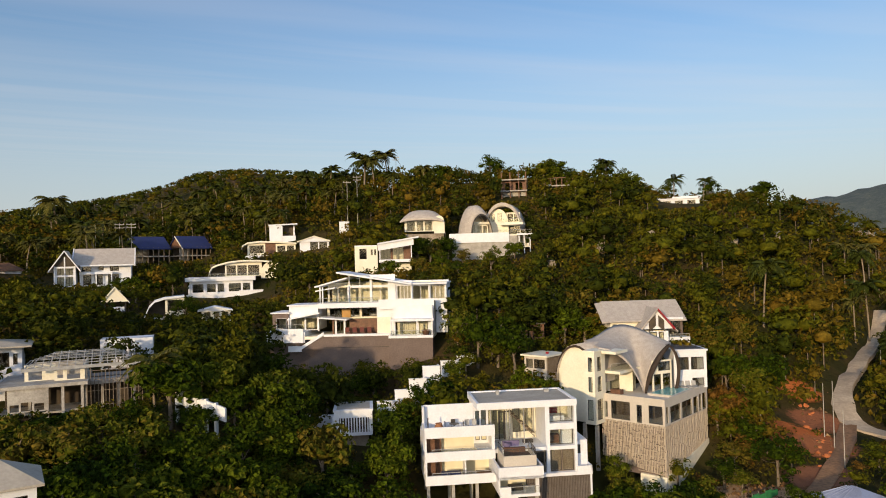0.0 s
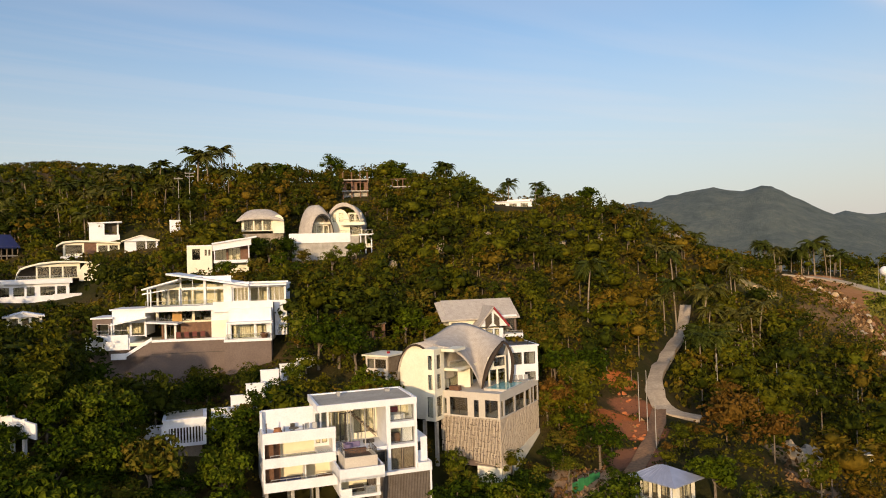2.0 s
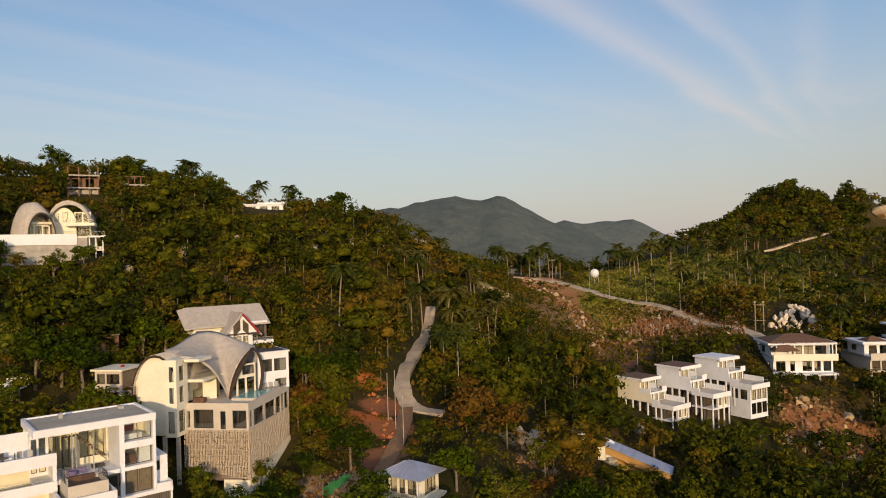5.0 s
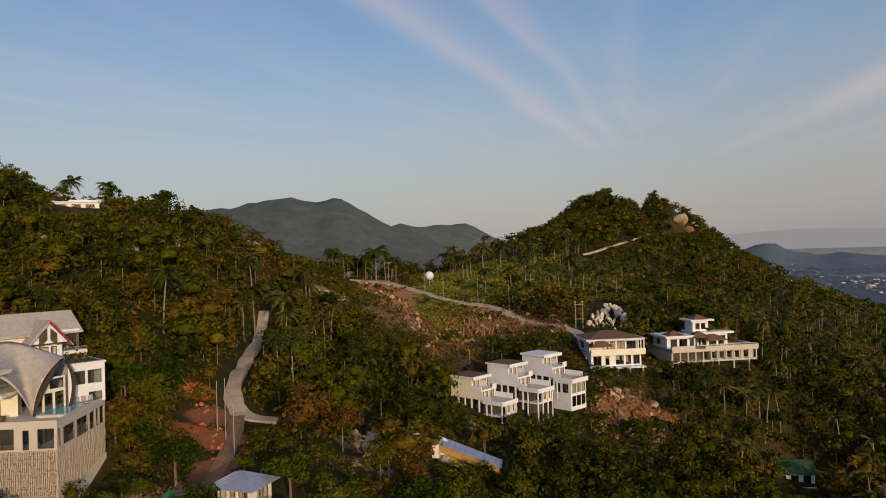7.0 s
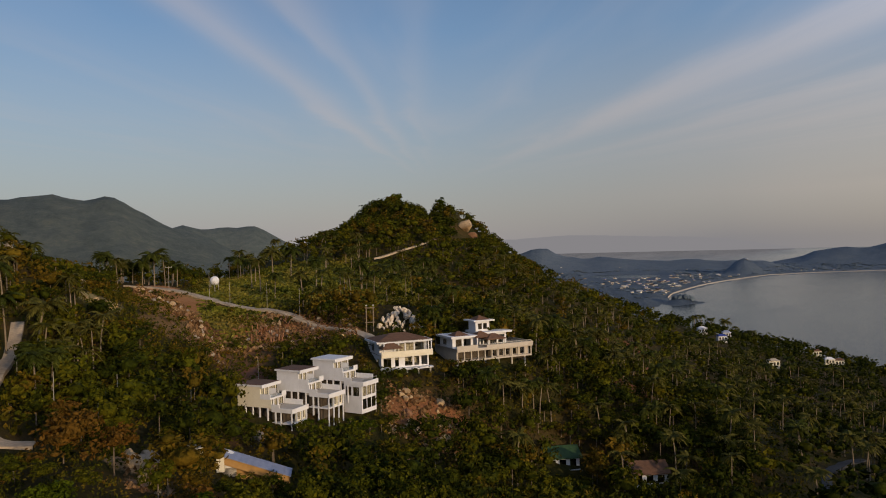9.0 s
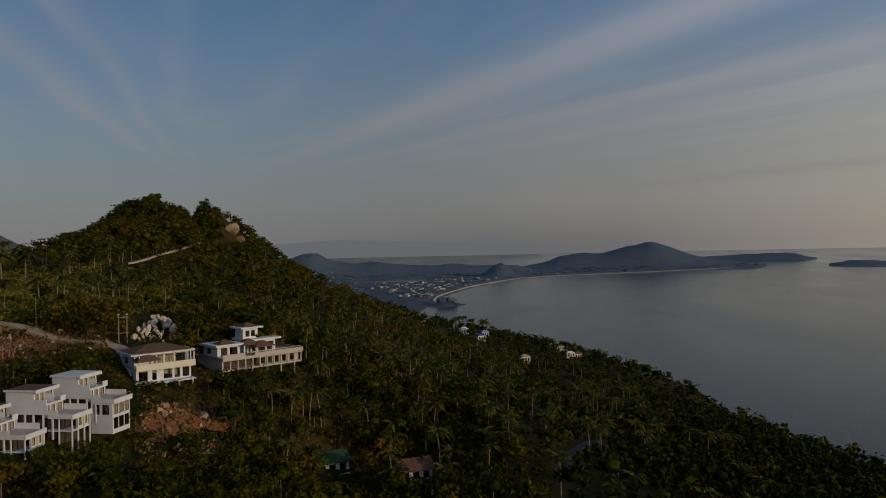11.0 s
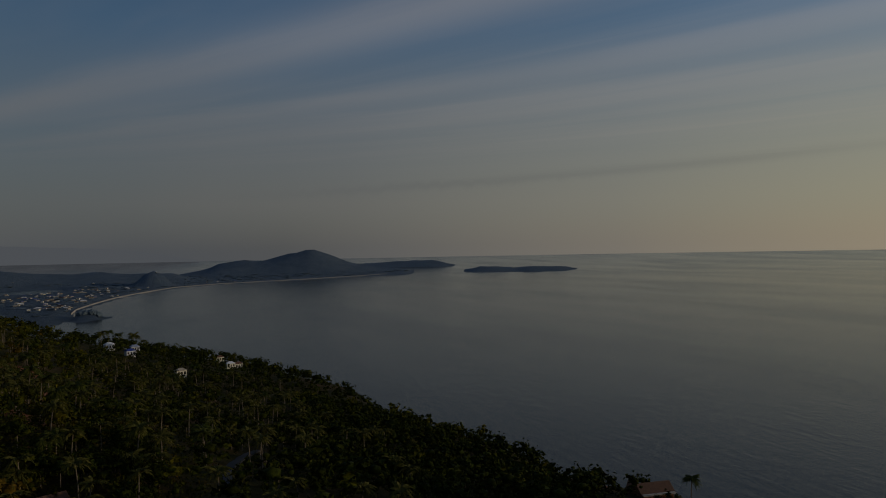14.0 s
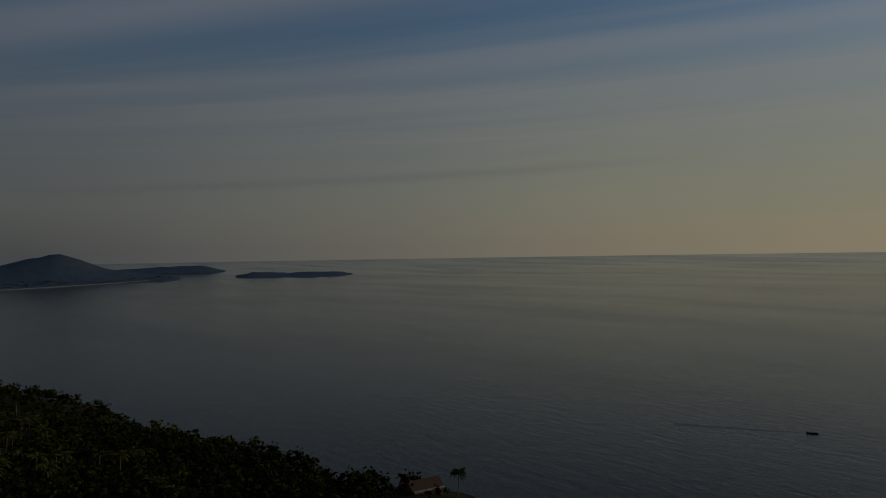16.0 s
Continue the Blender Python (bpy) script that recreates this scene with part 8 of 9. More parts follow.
def power_poles():
    def pole(az, d, hgt, arms, lift=0.0, lamp=False):
        h = House("utility_pole", 0, 0, 0, 0, "grey concrete utility pole beside the road" if not lamp else "street lamp on a concrete pole by the lane", "utility pole", "utility poles")
        h.ob.matrix_basis = Matrix.Translation(on_ground(az, d, lift)) @ Matrix.Rotation(radians(-az), 4, "Z")
        v, f = tube([(0, 0, -1), (0, 0, hgt)], [0.1, 0.06] if arms else [0.075, 0.045], 6)
        ob = new("pole", mesh_from("pole", v, f, CONCRETE, True))
        ob.parent = h.ob
        for k in range(arms):
            h.box("crossarm", CONCRETE, -1.1, 1.1, -0.08, 0.08, hgt - 0.5 - k * 0.8, hgt - 0.35 - k * 0.8)
            for x in (-0.95, 0.0, 0.95):
                h.box("insulator", STEEL, x - 0.05, x + 0.05, -0.05, 0.05, hgt - 0.35 - k * 0.8, hgt - 0.1 - k * 0.8)
        if lamp:
            h.box("lamp_arm", STEEL, -1.4, 0.0, -0.04, 0.04, hgt - 0.1, hgt)
            h.box("lamp_head", STEEL, -1.7, -1.2, -0.12, 0.12, hgt - 0.06, hgt + 0.06)
    for az, d, hh, arms in ((41.6, 256, 9, 1), (44.5, 246, 9, 0), (46.0, 238, 8, 0), (48.8, 229, 9, 0), (51.3, 222, 9, 0), (33.8, 128, 8, 0), (37.9, 132, 9, 0), (36.6, 124, 7.5, 0),
                            (28.6, 108, 9.0, 0), (29.2, 100, 7.0, 0), (31.6, 140, 7, 0), (-24.6, 190, 13, 2), (-23.8, 191, 13, 2), (-26.2, 192, 12, 0), (-7.6, 196, 13, 1), (-6.8, 197, 14, 2), (-3.6, 236, 12, 2), (50.6, 162, 7, 0), (48.0, 168, 6, 0), (43.0, 152, 6, 0)):
        pole(az, d, hh, arms)
    pole(28.0, 112, 7.5, 0)
    # two linked poles with a platform for a transformer
    h = House("transformer_stand", 0, 0, 0, 0, "pair of pale concrete poles linked by crossbars beside the road", "utility pole")
    h.ob.matrix_basis = Matrix.Translation(on_ground(56.85, 202.5)) @ Matrix.Rotation(radians(-50), 4, "Z")
    for x in (-1.0, 1.0):
        h.box("pole", PALEWOOD, x - 0.13, x + 0.13, -0.13, 0.13, -1, 7.4)
        h.box("insulator", STEEL, x - 0.3, x + 0.3, -0.06, 0.06, 7.4, 7.7)
    for z in (2.6, 6.7):
        h.box("crossbar", PALEWOOD, -1.4, 1.4, -0.22, -0.13, z, z + 0.2)
    # white tank on the ridge
    h = House("ridge_tank", 0, 0, 0, 0, "round white water tank on the ridge", "water tank")
    h.ob.matrix_basis = Matrix.Translation(on_ground(44.9, 262, 0))
    bm = bmesh.new()
    bmesh.ops.create_uvsphere(bm, u_segments=18, v_segments=12, radius=1.6, matrix=Matrix.Translation((0, 0, 3.6)))
    part("tank", bm, WHITE, h.ob)
    for x in (-0.9, 0.9):
        for y in (-0.9, 0.9):
            h.box("leg", STEEL, x - 0.08, x + 0.08, y - 0.08, y + 0.08, -1, 2.8)
    # posts of a foundation on the cleared slope
    rng = random.Random(3)
    for i in range(24):
        c = House("foundation_post", 0, 0, 0, 0, "reddish foundation post on cleared red earth", "post", "foundation posts")
        c.ob.matrix_basis = Matrix.Translation(on_ground(47.6 + (i % 8) * 0.34 + rng.uniform(-0.1, 0.1), 199 + (i // 8) * 5 + rng.uniform(-2, 2)))
        c.box("post", REDWOOD, -0.14, 0.14, -0.14, 0.14, -1, rng.uniform(0.7, 2.0))
        c.box("starter_bar", WOOD, -0.03, 0.03, -0.03, 0.03, 0.5, 2.4)
    # site clutter by the red cut
    n = House("site_netting", 0, 0, 0, 0, "green netting fence round the building site", "fence")
    n.ob.matrix_basis = Matrix.Translation(on_ground(23.8, 89)) @ Matrix.Rotation(radians(32), 4, "Z")
    for i in range(5):
        n.box("net_panel", GREENCLOTH, -3.0 + i * 1.2, -1.85 + i * 1.2, 0, 0.04, -0.2, 1.1 + 0.2 * (i % 2))
        n.box("net_post", PALEWOOD, -3.05 + i * 1.2, -2.98 + i * 1.2, 0.04, 0.1, -0.5, 1.5)


tiled_villa()
terraced_mansion()
lower_roofs()
boulders()
rubble()
power_poles()


# ---- along the shore and far off ----
def far_things():
    rng = random.Random(77)
    walls = [CREAM, BEIGE, CONCRETE]
    roofs = [BROWNTILE, FLATROOF, WHITE, METALROOF, BLUETARP]
    protos = []
    for k in range(6):
        h = House("town_house", 0, 0, 0, 0, "pale town house with a low roof near the bay", "house", "houses of the bay town")
        w, l, z = 7 + k % 3 * 3, 8 + k % 2 * 4, 4 + (k % 4) * 1.2
        h.wall(walls[k % 3], (-w, 0), (w, 0), 0, z, [(2, w - 1, 1, z - 1, 3), (w + 1, 2 * w - 2, 1, z - 1, 3)], th=0.6)
        h.box("wall", walls[k % 3], -w, w, 0.6, l, 0, z)
        h.hip(roofs[k % 5], -w, w, 0, l, z, z + 2.5, 0.8)
        protos.append(h.ob)
    n = 0
    while n < 190:
        az, d = (rng.uniform(70, 96), rng.uniform(1250, 2700)) if rng.random() < 0.4 else (rng.gauss(80.0, 2.2), rng.uniform(1400, 2350))
        shore = np.interp(az, [a for a, _ in BEACH], [s for _, s in BEACH])
        p = at(az, d)
        z = float(ground_z(p.x, p.y))
        if d < shore + 40 or z < 2.5 + float(bent_sea_level(d)) or (abs(az - 77.2) < 3.4 and abs(d - 2390) < 260):
            continue
        m = pose(p.x, p.y, z, 0, 0, -az + rng.uniform(-60, 60))
        s = rng.uniform(0.22, 0.5)
        if n < 6:
            ob = protos[n]
            ob.matrix_basis = m
        else:
            ob = copy_thing(protos[rng.randrange(6)], m)
        ob.scale = (s, s, s)
        n += 1
    shore = ("white shore house with a bright blue roof", "white shore house under palms", "white shore house with a flat white roof", "cream house near the shore", "cream house with a red-brown roof by the shore", "small shore house with a brown roof", "pale shore house among trees")
    for k, ((az, d), lab) in enumerate(zip(SHORE_HOUSES, shore)):
        p = on_ground(az, d)
        h = House("shore_house", p.x, p.y, p.z + 1.6, -az + 25, lab, "house", "houses near the shore")
        h.m = Matrix.Scale(0.52, 4)
        h.shell(WHITE if k < 3 else CREAM, -6, 6, 0, 7, -3, 5.5, front=[(1, 3.5, 1, 4, 2), (5, 7, 1, 4, 2), (8.5, 11, 1, 4, 2)], inner=SHADEIN)
        h.hip((BLUETARP, METALROOF, WHITE, FLATROOF, BROWNTILE, BROWNTILE, WHITE)[k], -6, 6, 0, 7, 5.5, 8.2)
    p = on_ground(125.0, 262)
    h = House("shore_villa", p.x, p.y, 4.5, -95, "red-brown shore villa with pale balconies by the sea", "villa")
    h.shell(CLAY, -6, 6, 0, 8, -6, 3.2, front=[(0.8, 3.2, 0.4, 2.4, 3), (4.6, 7.2, 0.4, 2.4, 3), (8.8, 11.2, 0.4, 2.4, 3)], inner=INNER)
    h.box("balcony", BEIGE, -6.4, 6.4, -1.6, 0, -0.3, 0.1)
    h.box("balcony", BEIGE, -6.4, 6.4, -1.2, 0, 3.2, 3.7)
    h.gable(BROWNTILE, -6, 6, 0, 8, 3.7, 6.4, "x", 0.7, gable_mat=CLAY)
    # longtail boat with its wake
    p = at(153.9, 408)
    b = House("longtail_boat", p.x, p.y, 0.02, -148, "dark wooden longtail boat out on the sea", "boat")
    b.m = Matrix.Scale(0.72, 4)
    rows = []
    for i in range(11):
        u = -3.8 + 7.6 * i / 10
        t = i / 10
        w = 0.75 * math.sin(math.pi * min(1, 0.15 + t * 0.85)) ** 0.6 + 0.05
        s = 0.55 + 0.9 * abs(t - 0.45) ** 2.4 * 2.4
        rows.append([(u, -w, s), (u, -w * 0.75, 0.1), (u, 0, -0.25), (u, w * 0.75, 0.1), (u, w, s)])
    b.surface("hull", DARKFRAME, rows, 0.06)
    b.box("bench", WOOD, -1.6, -1.3, -0.6, 0.6, 0.4, 0.48)
    b.box("bench", WOOD, 0.6, 0.9, -0.6, 0.6, 0.4, 0.48)
    b.box("canopy", DARKFRAME, -1.8, 1.6, -0.6, 0.6, 1.15, 1.2)
    for x in (-1.7, 1.5):
        for y in (-0.6, 0.6):
            b.box("canopy_post", WOOD, x - 0.03, x + 0.03, y - 0.03, y + 0.03, 0.3, 1.15)
    b.box("engine", STEEL, -3.9, -3.2, -0.2, 0.2, 0.9, 1.5)
    bm = bmesh.new()
    prev = None
    for i in range(30):
        u = 4 + i * 2.2
        w = (0.35 + 0.035 * u) * (1 + 0.4 * math.sin(i * 1.9))
        q = Matrix.Rotation(radians(-148), 3, "Z")
        row = [bm.verts.new(Vector((p.x, p.y, 0.03)) + q @ Vector((-u, k * w + 0.4 * math.sin(i * 0.5), 0))) for k in (-1, 1)]
        if prev:
            bm.faces.new((prev[0], row[0], row[1], prev[1]))
        prev = row
    bmesh.ops.recalc_face_normals(bm, faces=bm.faces)
    me = bpy.data.meshes.new("boat_wake")
    bm.to_mesh(me)
    bm.free()
    me.materials.append(FOAM)
    tagged(new("boat_wake", me), "pale fading wake of a boat on the sea", "wake", kind="structure")
    # sand along the bay
    bm = bmesh.new()
    prev = None
    for i in range(120):
        az = 80.5 + 25.2 * i / 119
        sh = float(np.interp(az, [a for a, _ in BEACH], [s for _, s in BEACH]))
        sh2 = sh + 10
        zz = float(bent_sea_level(sh))
        a, c = at(az, sh - 6, zz + 0.4), at(az, sh2, float(bent_sea_level(sh2)) + 3.2)
        v = (bm.verts.new(a), bm.verts.new(c))
        if prev and (a - prev[2]).length < 400:
            bm.faces.new((prev[0], v[0], v[1], prev[1]))
        prev = (*v, a)
    bmesh.ops.recalc_face_normals(bm, faces=bm.faces)
    me = bpy.data.meshes.new("beach")
    bm.to_mesh(me)
    bm.free()
    me.materials.append(SAND)
    tagged(new("beach", me), "long pale sandy beach round the bay", "beach", kind="structure")


def far_mountain():
    """A faint mountain across the water: a glowing sheet with the haze put into its colour."""
    m = bpy.data.materials.new("haze_glow")
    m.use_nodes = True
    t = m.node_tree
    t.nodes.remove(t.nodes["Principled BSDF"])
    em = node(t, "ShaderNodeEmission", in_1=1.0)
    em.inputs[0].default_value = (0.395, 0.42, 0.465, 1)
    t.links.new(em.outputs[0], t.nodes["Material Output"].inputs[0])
    crest = [(62, 0.2), (66, 0.75), (70, 0.95), (73, 1.1), (76, 1.0), (79, 0.85), (82, 0.75), (84.5, 0.55), (87, 0.15), (89, -0.25), (91, -0.6)]
    v, f = [], []
    for i in range(120):
        az = 62 + 29 * i / 119
        el = float(np.interp(az, [a for a, _ in crest], [e for _, e in crest])) + 0.05 * noise.noise((az * 1.3, 0, 0))
        v += [at(az, 4940, 40), at(az, 4940, 95 + 4940 * math.tan(radians(el)))]
        if i:
            f.append((2 * i - 2, 2 * i, 2 * i + 1, 2 * i - 1))
    tagged(new("backdrop_mountain", mesh_from("backdrop_mountain", [tuple(q) for q in v], f, m)), "faint mountain backdrop across the sea, glowing haze-blue", "mountain", kind="structure")


far_things()
far_mountain()

# ---- plants ----
def leaf_cloud(rng, blobs, n, size, droop=0.3):
    """n small leaf clusters on the skin of several round masses: (centre, radius) each. Returns corners (n, 4, 3)."""
    w = np.array([r * r for _, r in blobs])
    k = rng.choice(len(blobs), n, p=w / w.sum())
    c = np.array([b for b, _ in blobs])[k]
    r = np.array([q for _, q in blobs])[k]
    u = rng.normal(size=(n, 3))
    u[:, 2] = np.where(u[:, 2] < -0.5, -u[:, 2], u[:, 2])
    u /= np.linalg.norm(u, axis=1)[:, None]
    p = c + u * (r * (0.74 + 0.55 * rng.uniform(0, 1, n) ** 1.6))[:, None] * np.array([1, 1, 0.8])
    nrm = u + rng.normal(size=(n, 3)) * 0.45
    nrm /= np.linalg.norm(nrm, axis=1)[:, None]
    t = np.cross(nrm, rng.normal(size=(n, 3)))
    t /= np.linalg.norm(t, axis=1)[:, None]
    b = np.cross(nrm, t)
    s = size * rng.uniform(0.6, 1.3, n)[:, None]
    e = rng.uniform(0.45, 0.8, n)[:, None]
    return np.stack([p - t * s, p - b * s * e + nrm * s * 0.2, p + t * s - nrm * s * droop, p + b * s * e + nrm * s * 0.2], 1)


def crown_blobs(rng, h, wide):
    """Uneven masses of a crown for a tree h high, the outer ones small and thrust out."""
    out = [((0, 0, h * 0.58), h * wide * 0.6)]
    for k in range(rng.integers(13, 19)):
        a, q = rng.uniform(0, 6.28), math.sqrt(rng.uniform(0.05, 1.0))
        top = 0.93 - 0.34 * q * q
        out.append(((math.cos(a) * h * wide * q * 0.85, math.sin(a) * h * wide * q * 0.85, h * (top - 0.5 * rng.uniform(0, 1) ** 1.6)), h * wide * rng.uniform(0.18, 0.36)))
    return out


def lump_base():
    bm = bmesh.new()
    bmesh.ops.create_icosphere(bm, subdivisions=1, radius=1.0)
    v = np.array([q.co[:] for q in bm.verts])
    f = np.array([[q.index for q in face.verts] for face in bm.faces])
    bm.free()
    return v, f


LUMP_V, LUMP_F = lump_base()


def crown_lumps(rng, blobs, k):
    """Uneven inner masses that fill a crown behind its leaves: vertices and triangles."""
    vs, fs = [], []
    for i, (c, r) in enumerate(blobs[:k]):
        v = LUMP_V * (r * (0.72 if i == 0 else 0.58) * rng.uniform(0.8, 1.15, (len(LUMP_V), 1))) * np.array([1, 1, 0.8]) + np.array(c)
        vs.append(v)
        fs.append(LUMP_F + i * len(LUMP_V))
    return np.concatenate(vs), np.concatenate(fs)


def broadleaf(seed, h, wide, n, size):
    """A tree: tapered trunk with limbs, and a crown of many leaf clusters in uneven masses."""
    rng = np.random.default_rng(seed)
    blobs = crown_blobs(rng, h, wide)
    ob = new("tree")
    lean = rng.uniform(-0.04, 0.04, 2) * h
    stem = [(0, 0, -1.5), (lean[0] * 0.3, lean[1] * 0.3, h * 0.2), (lean[0], lean[1], h * 0.45), (lean[0], lean[1], h * 0.7)]
    pieces = [tube(stem, [h * 0.03, h * 0.024, h * 0.018, h * 0.008], 7)]
    for (c, r) in blobs[1:7]:
        pieces.append(tube([(lean[0] * 0.7, lean[1] * 0.7, h * rng.uniform(0.25, 0.42)), (c[0] * 0.5, c[1] * 0.5, c[2] - r * 0.5), (c[0], c[1], c[2] + r * 0.2)], [h * 0.012, h * 0.008, h * 0.003], 5))
    t = new("trunk", mesh_from("trunk", *joined(pieces), BARK, True))
    q = leaf_cloud(rng, blobs, n, size)
    lv, lf = crown_lumps(rng, blobs, 9)
    tri = np.concatenate([np.arange(n * 4).reshape(-1, 4)[:, [0, 1, 2]], np.arange(n * 4).reshape(-1, 4)[:, [0, 2, 3]], lf + n * 4])
    c = new("crown", mesh_from("crown", np.concatenate([q.reshape(-1, 3), lv]), tri, LEAF, np.arange(len(tri)) >= 2 * n))
    t.parent = c.parent = ob
    return ob


def frond_strip(rng, az, length, rise, sag, seg=9):
    """One palm frond: leaflets hanging to both sides of a drooping rib, as separate narrow blades."""
    out = []
    ca, sa = math.cos(az), math.sin(az)
    prev = None
    for i in range(seg + 1):
        t = i / seg
        r = length * (t - 0.12 * t * t)
        z = rise * length * t - sag * length * t ** 2.2
        p = np.array([ca * r, sa * r, z])
        if prev is not None:
            w = length * 0.17 * (math.sin(math.pi * min(1, t * 0.9 + 0.12)) + 0.12)
            for s in (-1, 1):
                side = np.array([-sa * s, ca * s, -0.55]) * w * rng.uniform(0.85, 1.15)
                fwd = (p - prev) * 0.8
                out.append([prev, prev + (p - prev) * 0.8, p + side + fwd, prev + side + fwd * 1.1])
        prev = p
    return out


def palm(seed, h, fronds=22, seg=9, length=4.0):
    rng = np.random.default_rng(seed)
    ob = new("palm_tree")
    lx, ly = rng.uniform(-0.12, 0.12, 2) * h
    pts = [(lx * t * t, ly * t * t, -1.0 + (h + 1.0) * t) for t in (0, 0.15, 0.35, 0.55, 0.75, 1.0)]
    t = new("trunk", mesh_from("trunk", *tube(pts, [0.26, 0.2, 0.17, 0.16, 0.15, 0.14], 6), PALMBARK, True))
    quads = []
    for i in range(fronds):
        quads += frond_strip(rng, i * 2.399 + rng.uniform(-0.2, 0.2), length * rng.uniform(0.85, 1.1), rng.uniform(0.0, 0.95), rng.uniform(0.55, 0.95), seg)
    q = np.array(quads) + np.array([lx, ly, h])
    c = new("crown", mesh_from("crown", q.reshape(-1, 3), np.arange(len(q) * 4).reshape(-1, 4), FROND))
    t.parent = c.parent = ob
    return ob


def scatter(rng, az0, az1, d0, d1, step):
    """Places strewn over a sector, about step apart."""
    d = d0
    while d < d1:
        w = math.degrees(step / d)
        a = az0 + rng.uniform(0, w)
        while a < az1:
            yield a + rng.uniform(-0.42, 0.42) * w, d + rng.uniform(-0.45, 0.45) * step
            a += w
        d += step


def open_bank(a, d):
    """True on the bare banks and in front of the boulder heap, where no tree stands."""
    return (19.9 < a < 25.8 and 83.5 < d < 95.5) or (38.1 < a < 40.8 and 97 < d < 116) or (35.3 < a < 38.3 and 199 < d < 214) or (57.2 < a < 61.4 and 197 < d < 218)


def cleared(a, d):
    """True on the cleared slope under the ridge road, where only low scrub grows."""
    top = float(np.interp(a, [q for q, _ in RIDGE_ROAD[:8]], [q for _, q in RIDGE_ROAD[:8]]))
    low = float(np.interp(a, [39.2, 44.4, 47.8, 50.0, 55.6], [244, 188, 178, 190, 194]))
    return 39.2 < a < 55.8 and low < d < top - 4.5


# single trees close under the houses, set to fit the camera's view: bearing, distance, height
HILL_GARDENS = [(3.9, 152, 7.7), (2.5, 148, 3.8), (1.3, 150, 4.9), (-0.2, 152, 6.2), (7.2, 160, 3.2), (9.6, 163, 4.0), (-4.3, 142, 5.0), (-2.0, 143, 5.2), (-3.1, 164, 7.0), (-1.7, 164, 6.5), (0.4, 165, 7.0), (-3.4, 160, 8.5),  (5.8, 162, 5.5), (1.6, 163, 4.5), (-2.2, 159, 8.5), (-1.0, 160, 8.0), (-24.8, 160, 3.9), (-23.9, 160, 4.8),
                (-26.9, 158, 2.0), (-21.1, 175, 5.0), (-23.1, 160, 3.6), (-22.1, 162, 4.2), (-20.2, 138, 6.6), (-25.9, 150, 2.7), (-16.3, 150, 3.6)]
VILLA_GARDENS = [(24.9, 94, 6.8), (20.0, 91, 2.6), (20.6, 88.5, 2.4), (12.9, 86, 5.0), (13.4, 89, 6.0), (13.9, 85, 4.5), (14.6, 87, 5.0), (-4.4, 88, 6.5), (-2.0, 92, 6.0), (-0.4, 95, 5.0), (0.6, 100, 4.5), (6.5, 96, 8.5), (7.5, 94, 8.5), (8.4, 95, 7.5), (2.6, 106, 8.5), (4.2, 106, 8.5), (5.6, 104, 8.0), (1.1, 112, 8.5), (-7.5, 105, 6.0), (-10.0, 104, 5.0), (-5.9, 105, 5.0), (-2.6, 103, 3.8), (-14.3, 102, 9.4), (-15.5, 100, 6.6), (-3.7, 86, 8.2), (-2.9, 90, 5.6), (-8.4, 70, 8.0), (-9.5, 96, 6.0), (-4.7, 80, 8.4),
                 (-12.1, 104, 6.0), (-11.3, 92, 4.5), (22.0, 97, 5.0), (22.6, 106, 5.0), (22.2, 128, 7.4), (24.4, 120, 8.0), (11.6, 77, 7.5), (14.2, 74, 8.0), (17.8, 77, 6.5), (12.8, 83, 7.6), (13.8, 80, 6.6), (12.2, 74, 7.5), (15.6, 78, 6.5),
                 (8.6, 121, 8.0), (9.6, 116, 7.0), (10.4, 122, 8.5), (11.2, 117, 6.5), (20.7, 118, 8.5), (21.6, 112, 7.5), (20.9, 104, 6.0), (22.9, 112, 7.0), (23.2, 101, 5.5), (21.2, 93, 4.5), (22.4, 91, 3.6), (46.9, 143, 2.2), (47.8, 141, 2.4), (49.0, 139.5, 2.6), (50.0, 140, 2.2), (51.4, 142, 3.4), (52.3, 142.5, 3.0), (53.4, 143, 2.8), (54.4, 145, 3.2), (55.4, 146.5, 3.0), (56.6, 148, 3.4), (47.4, 143.5, 1.7), (48.6, 143.5, 1.8), (49.7, 143.5, 1.6), (50.7, 144.5, 1.8), (51.8, 146, 2.2), (52.9, 147, 2.0), (54.0, 148.5, 2.2), (55.1, 150, 2.0), (56.2, 151.5, 2.2)]


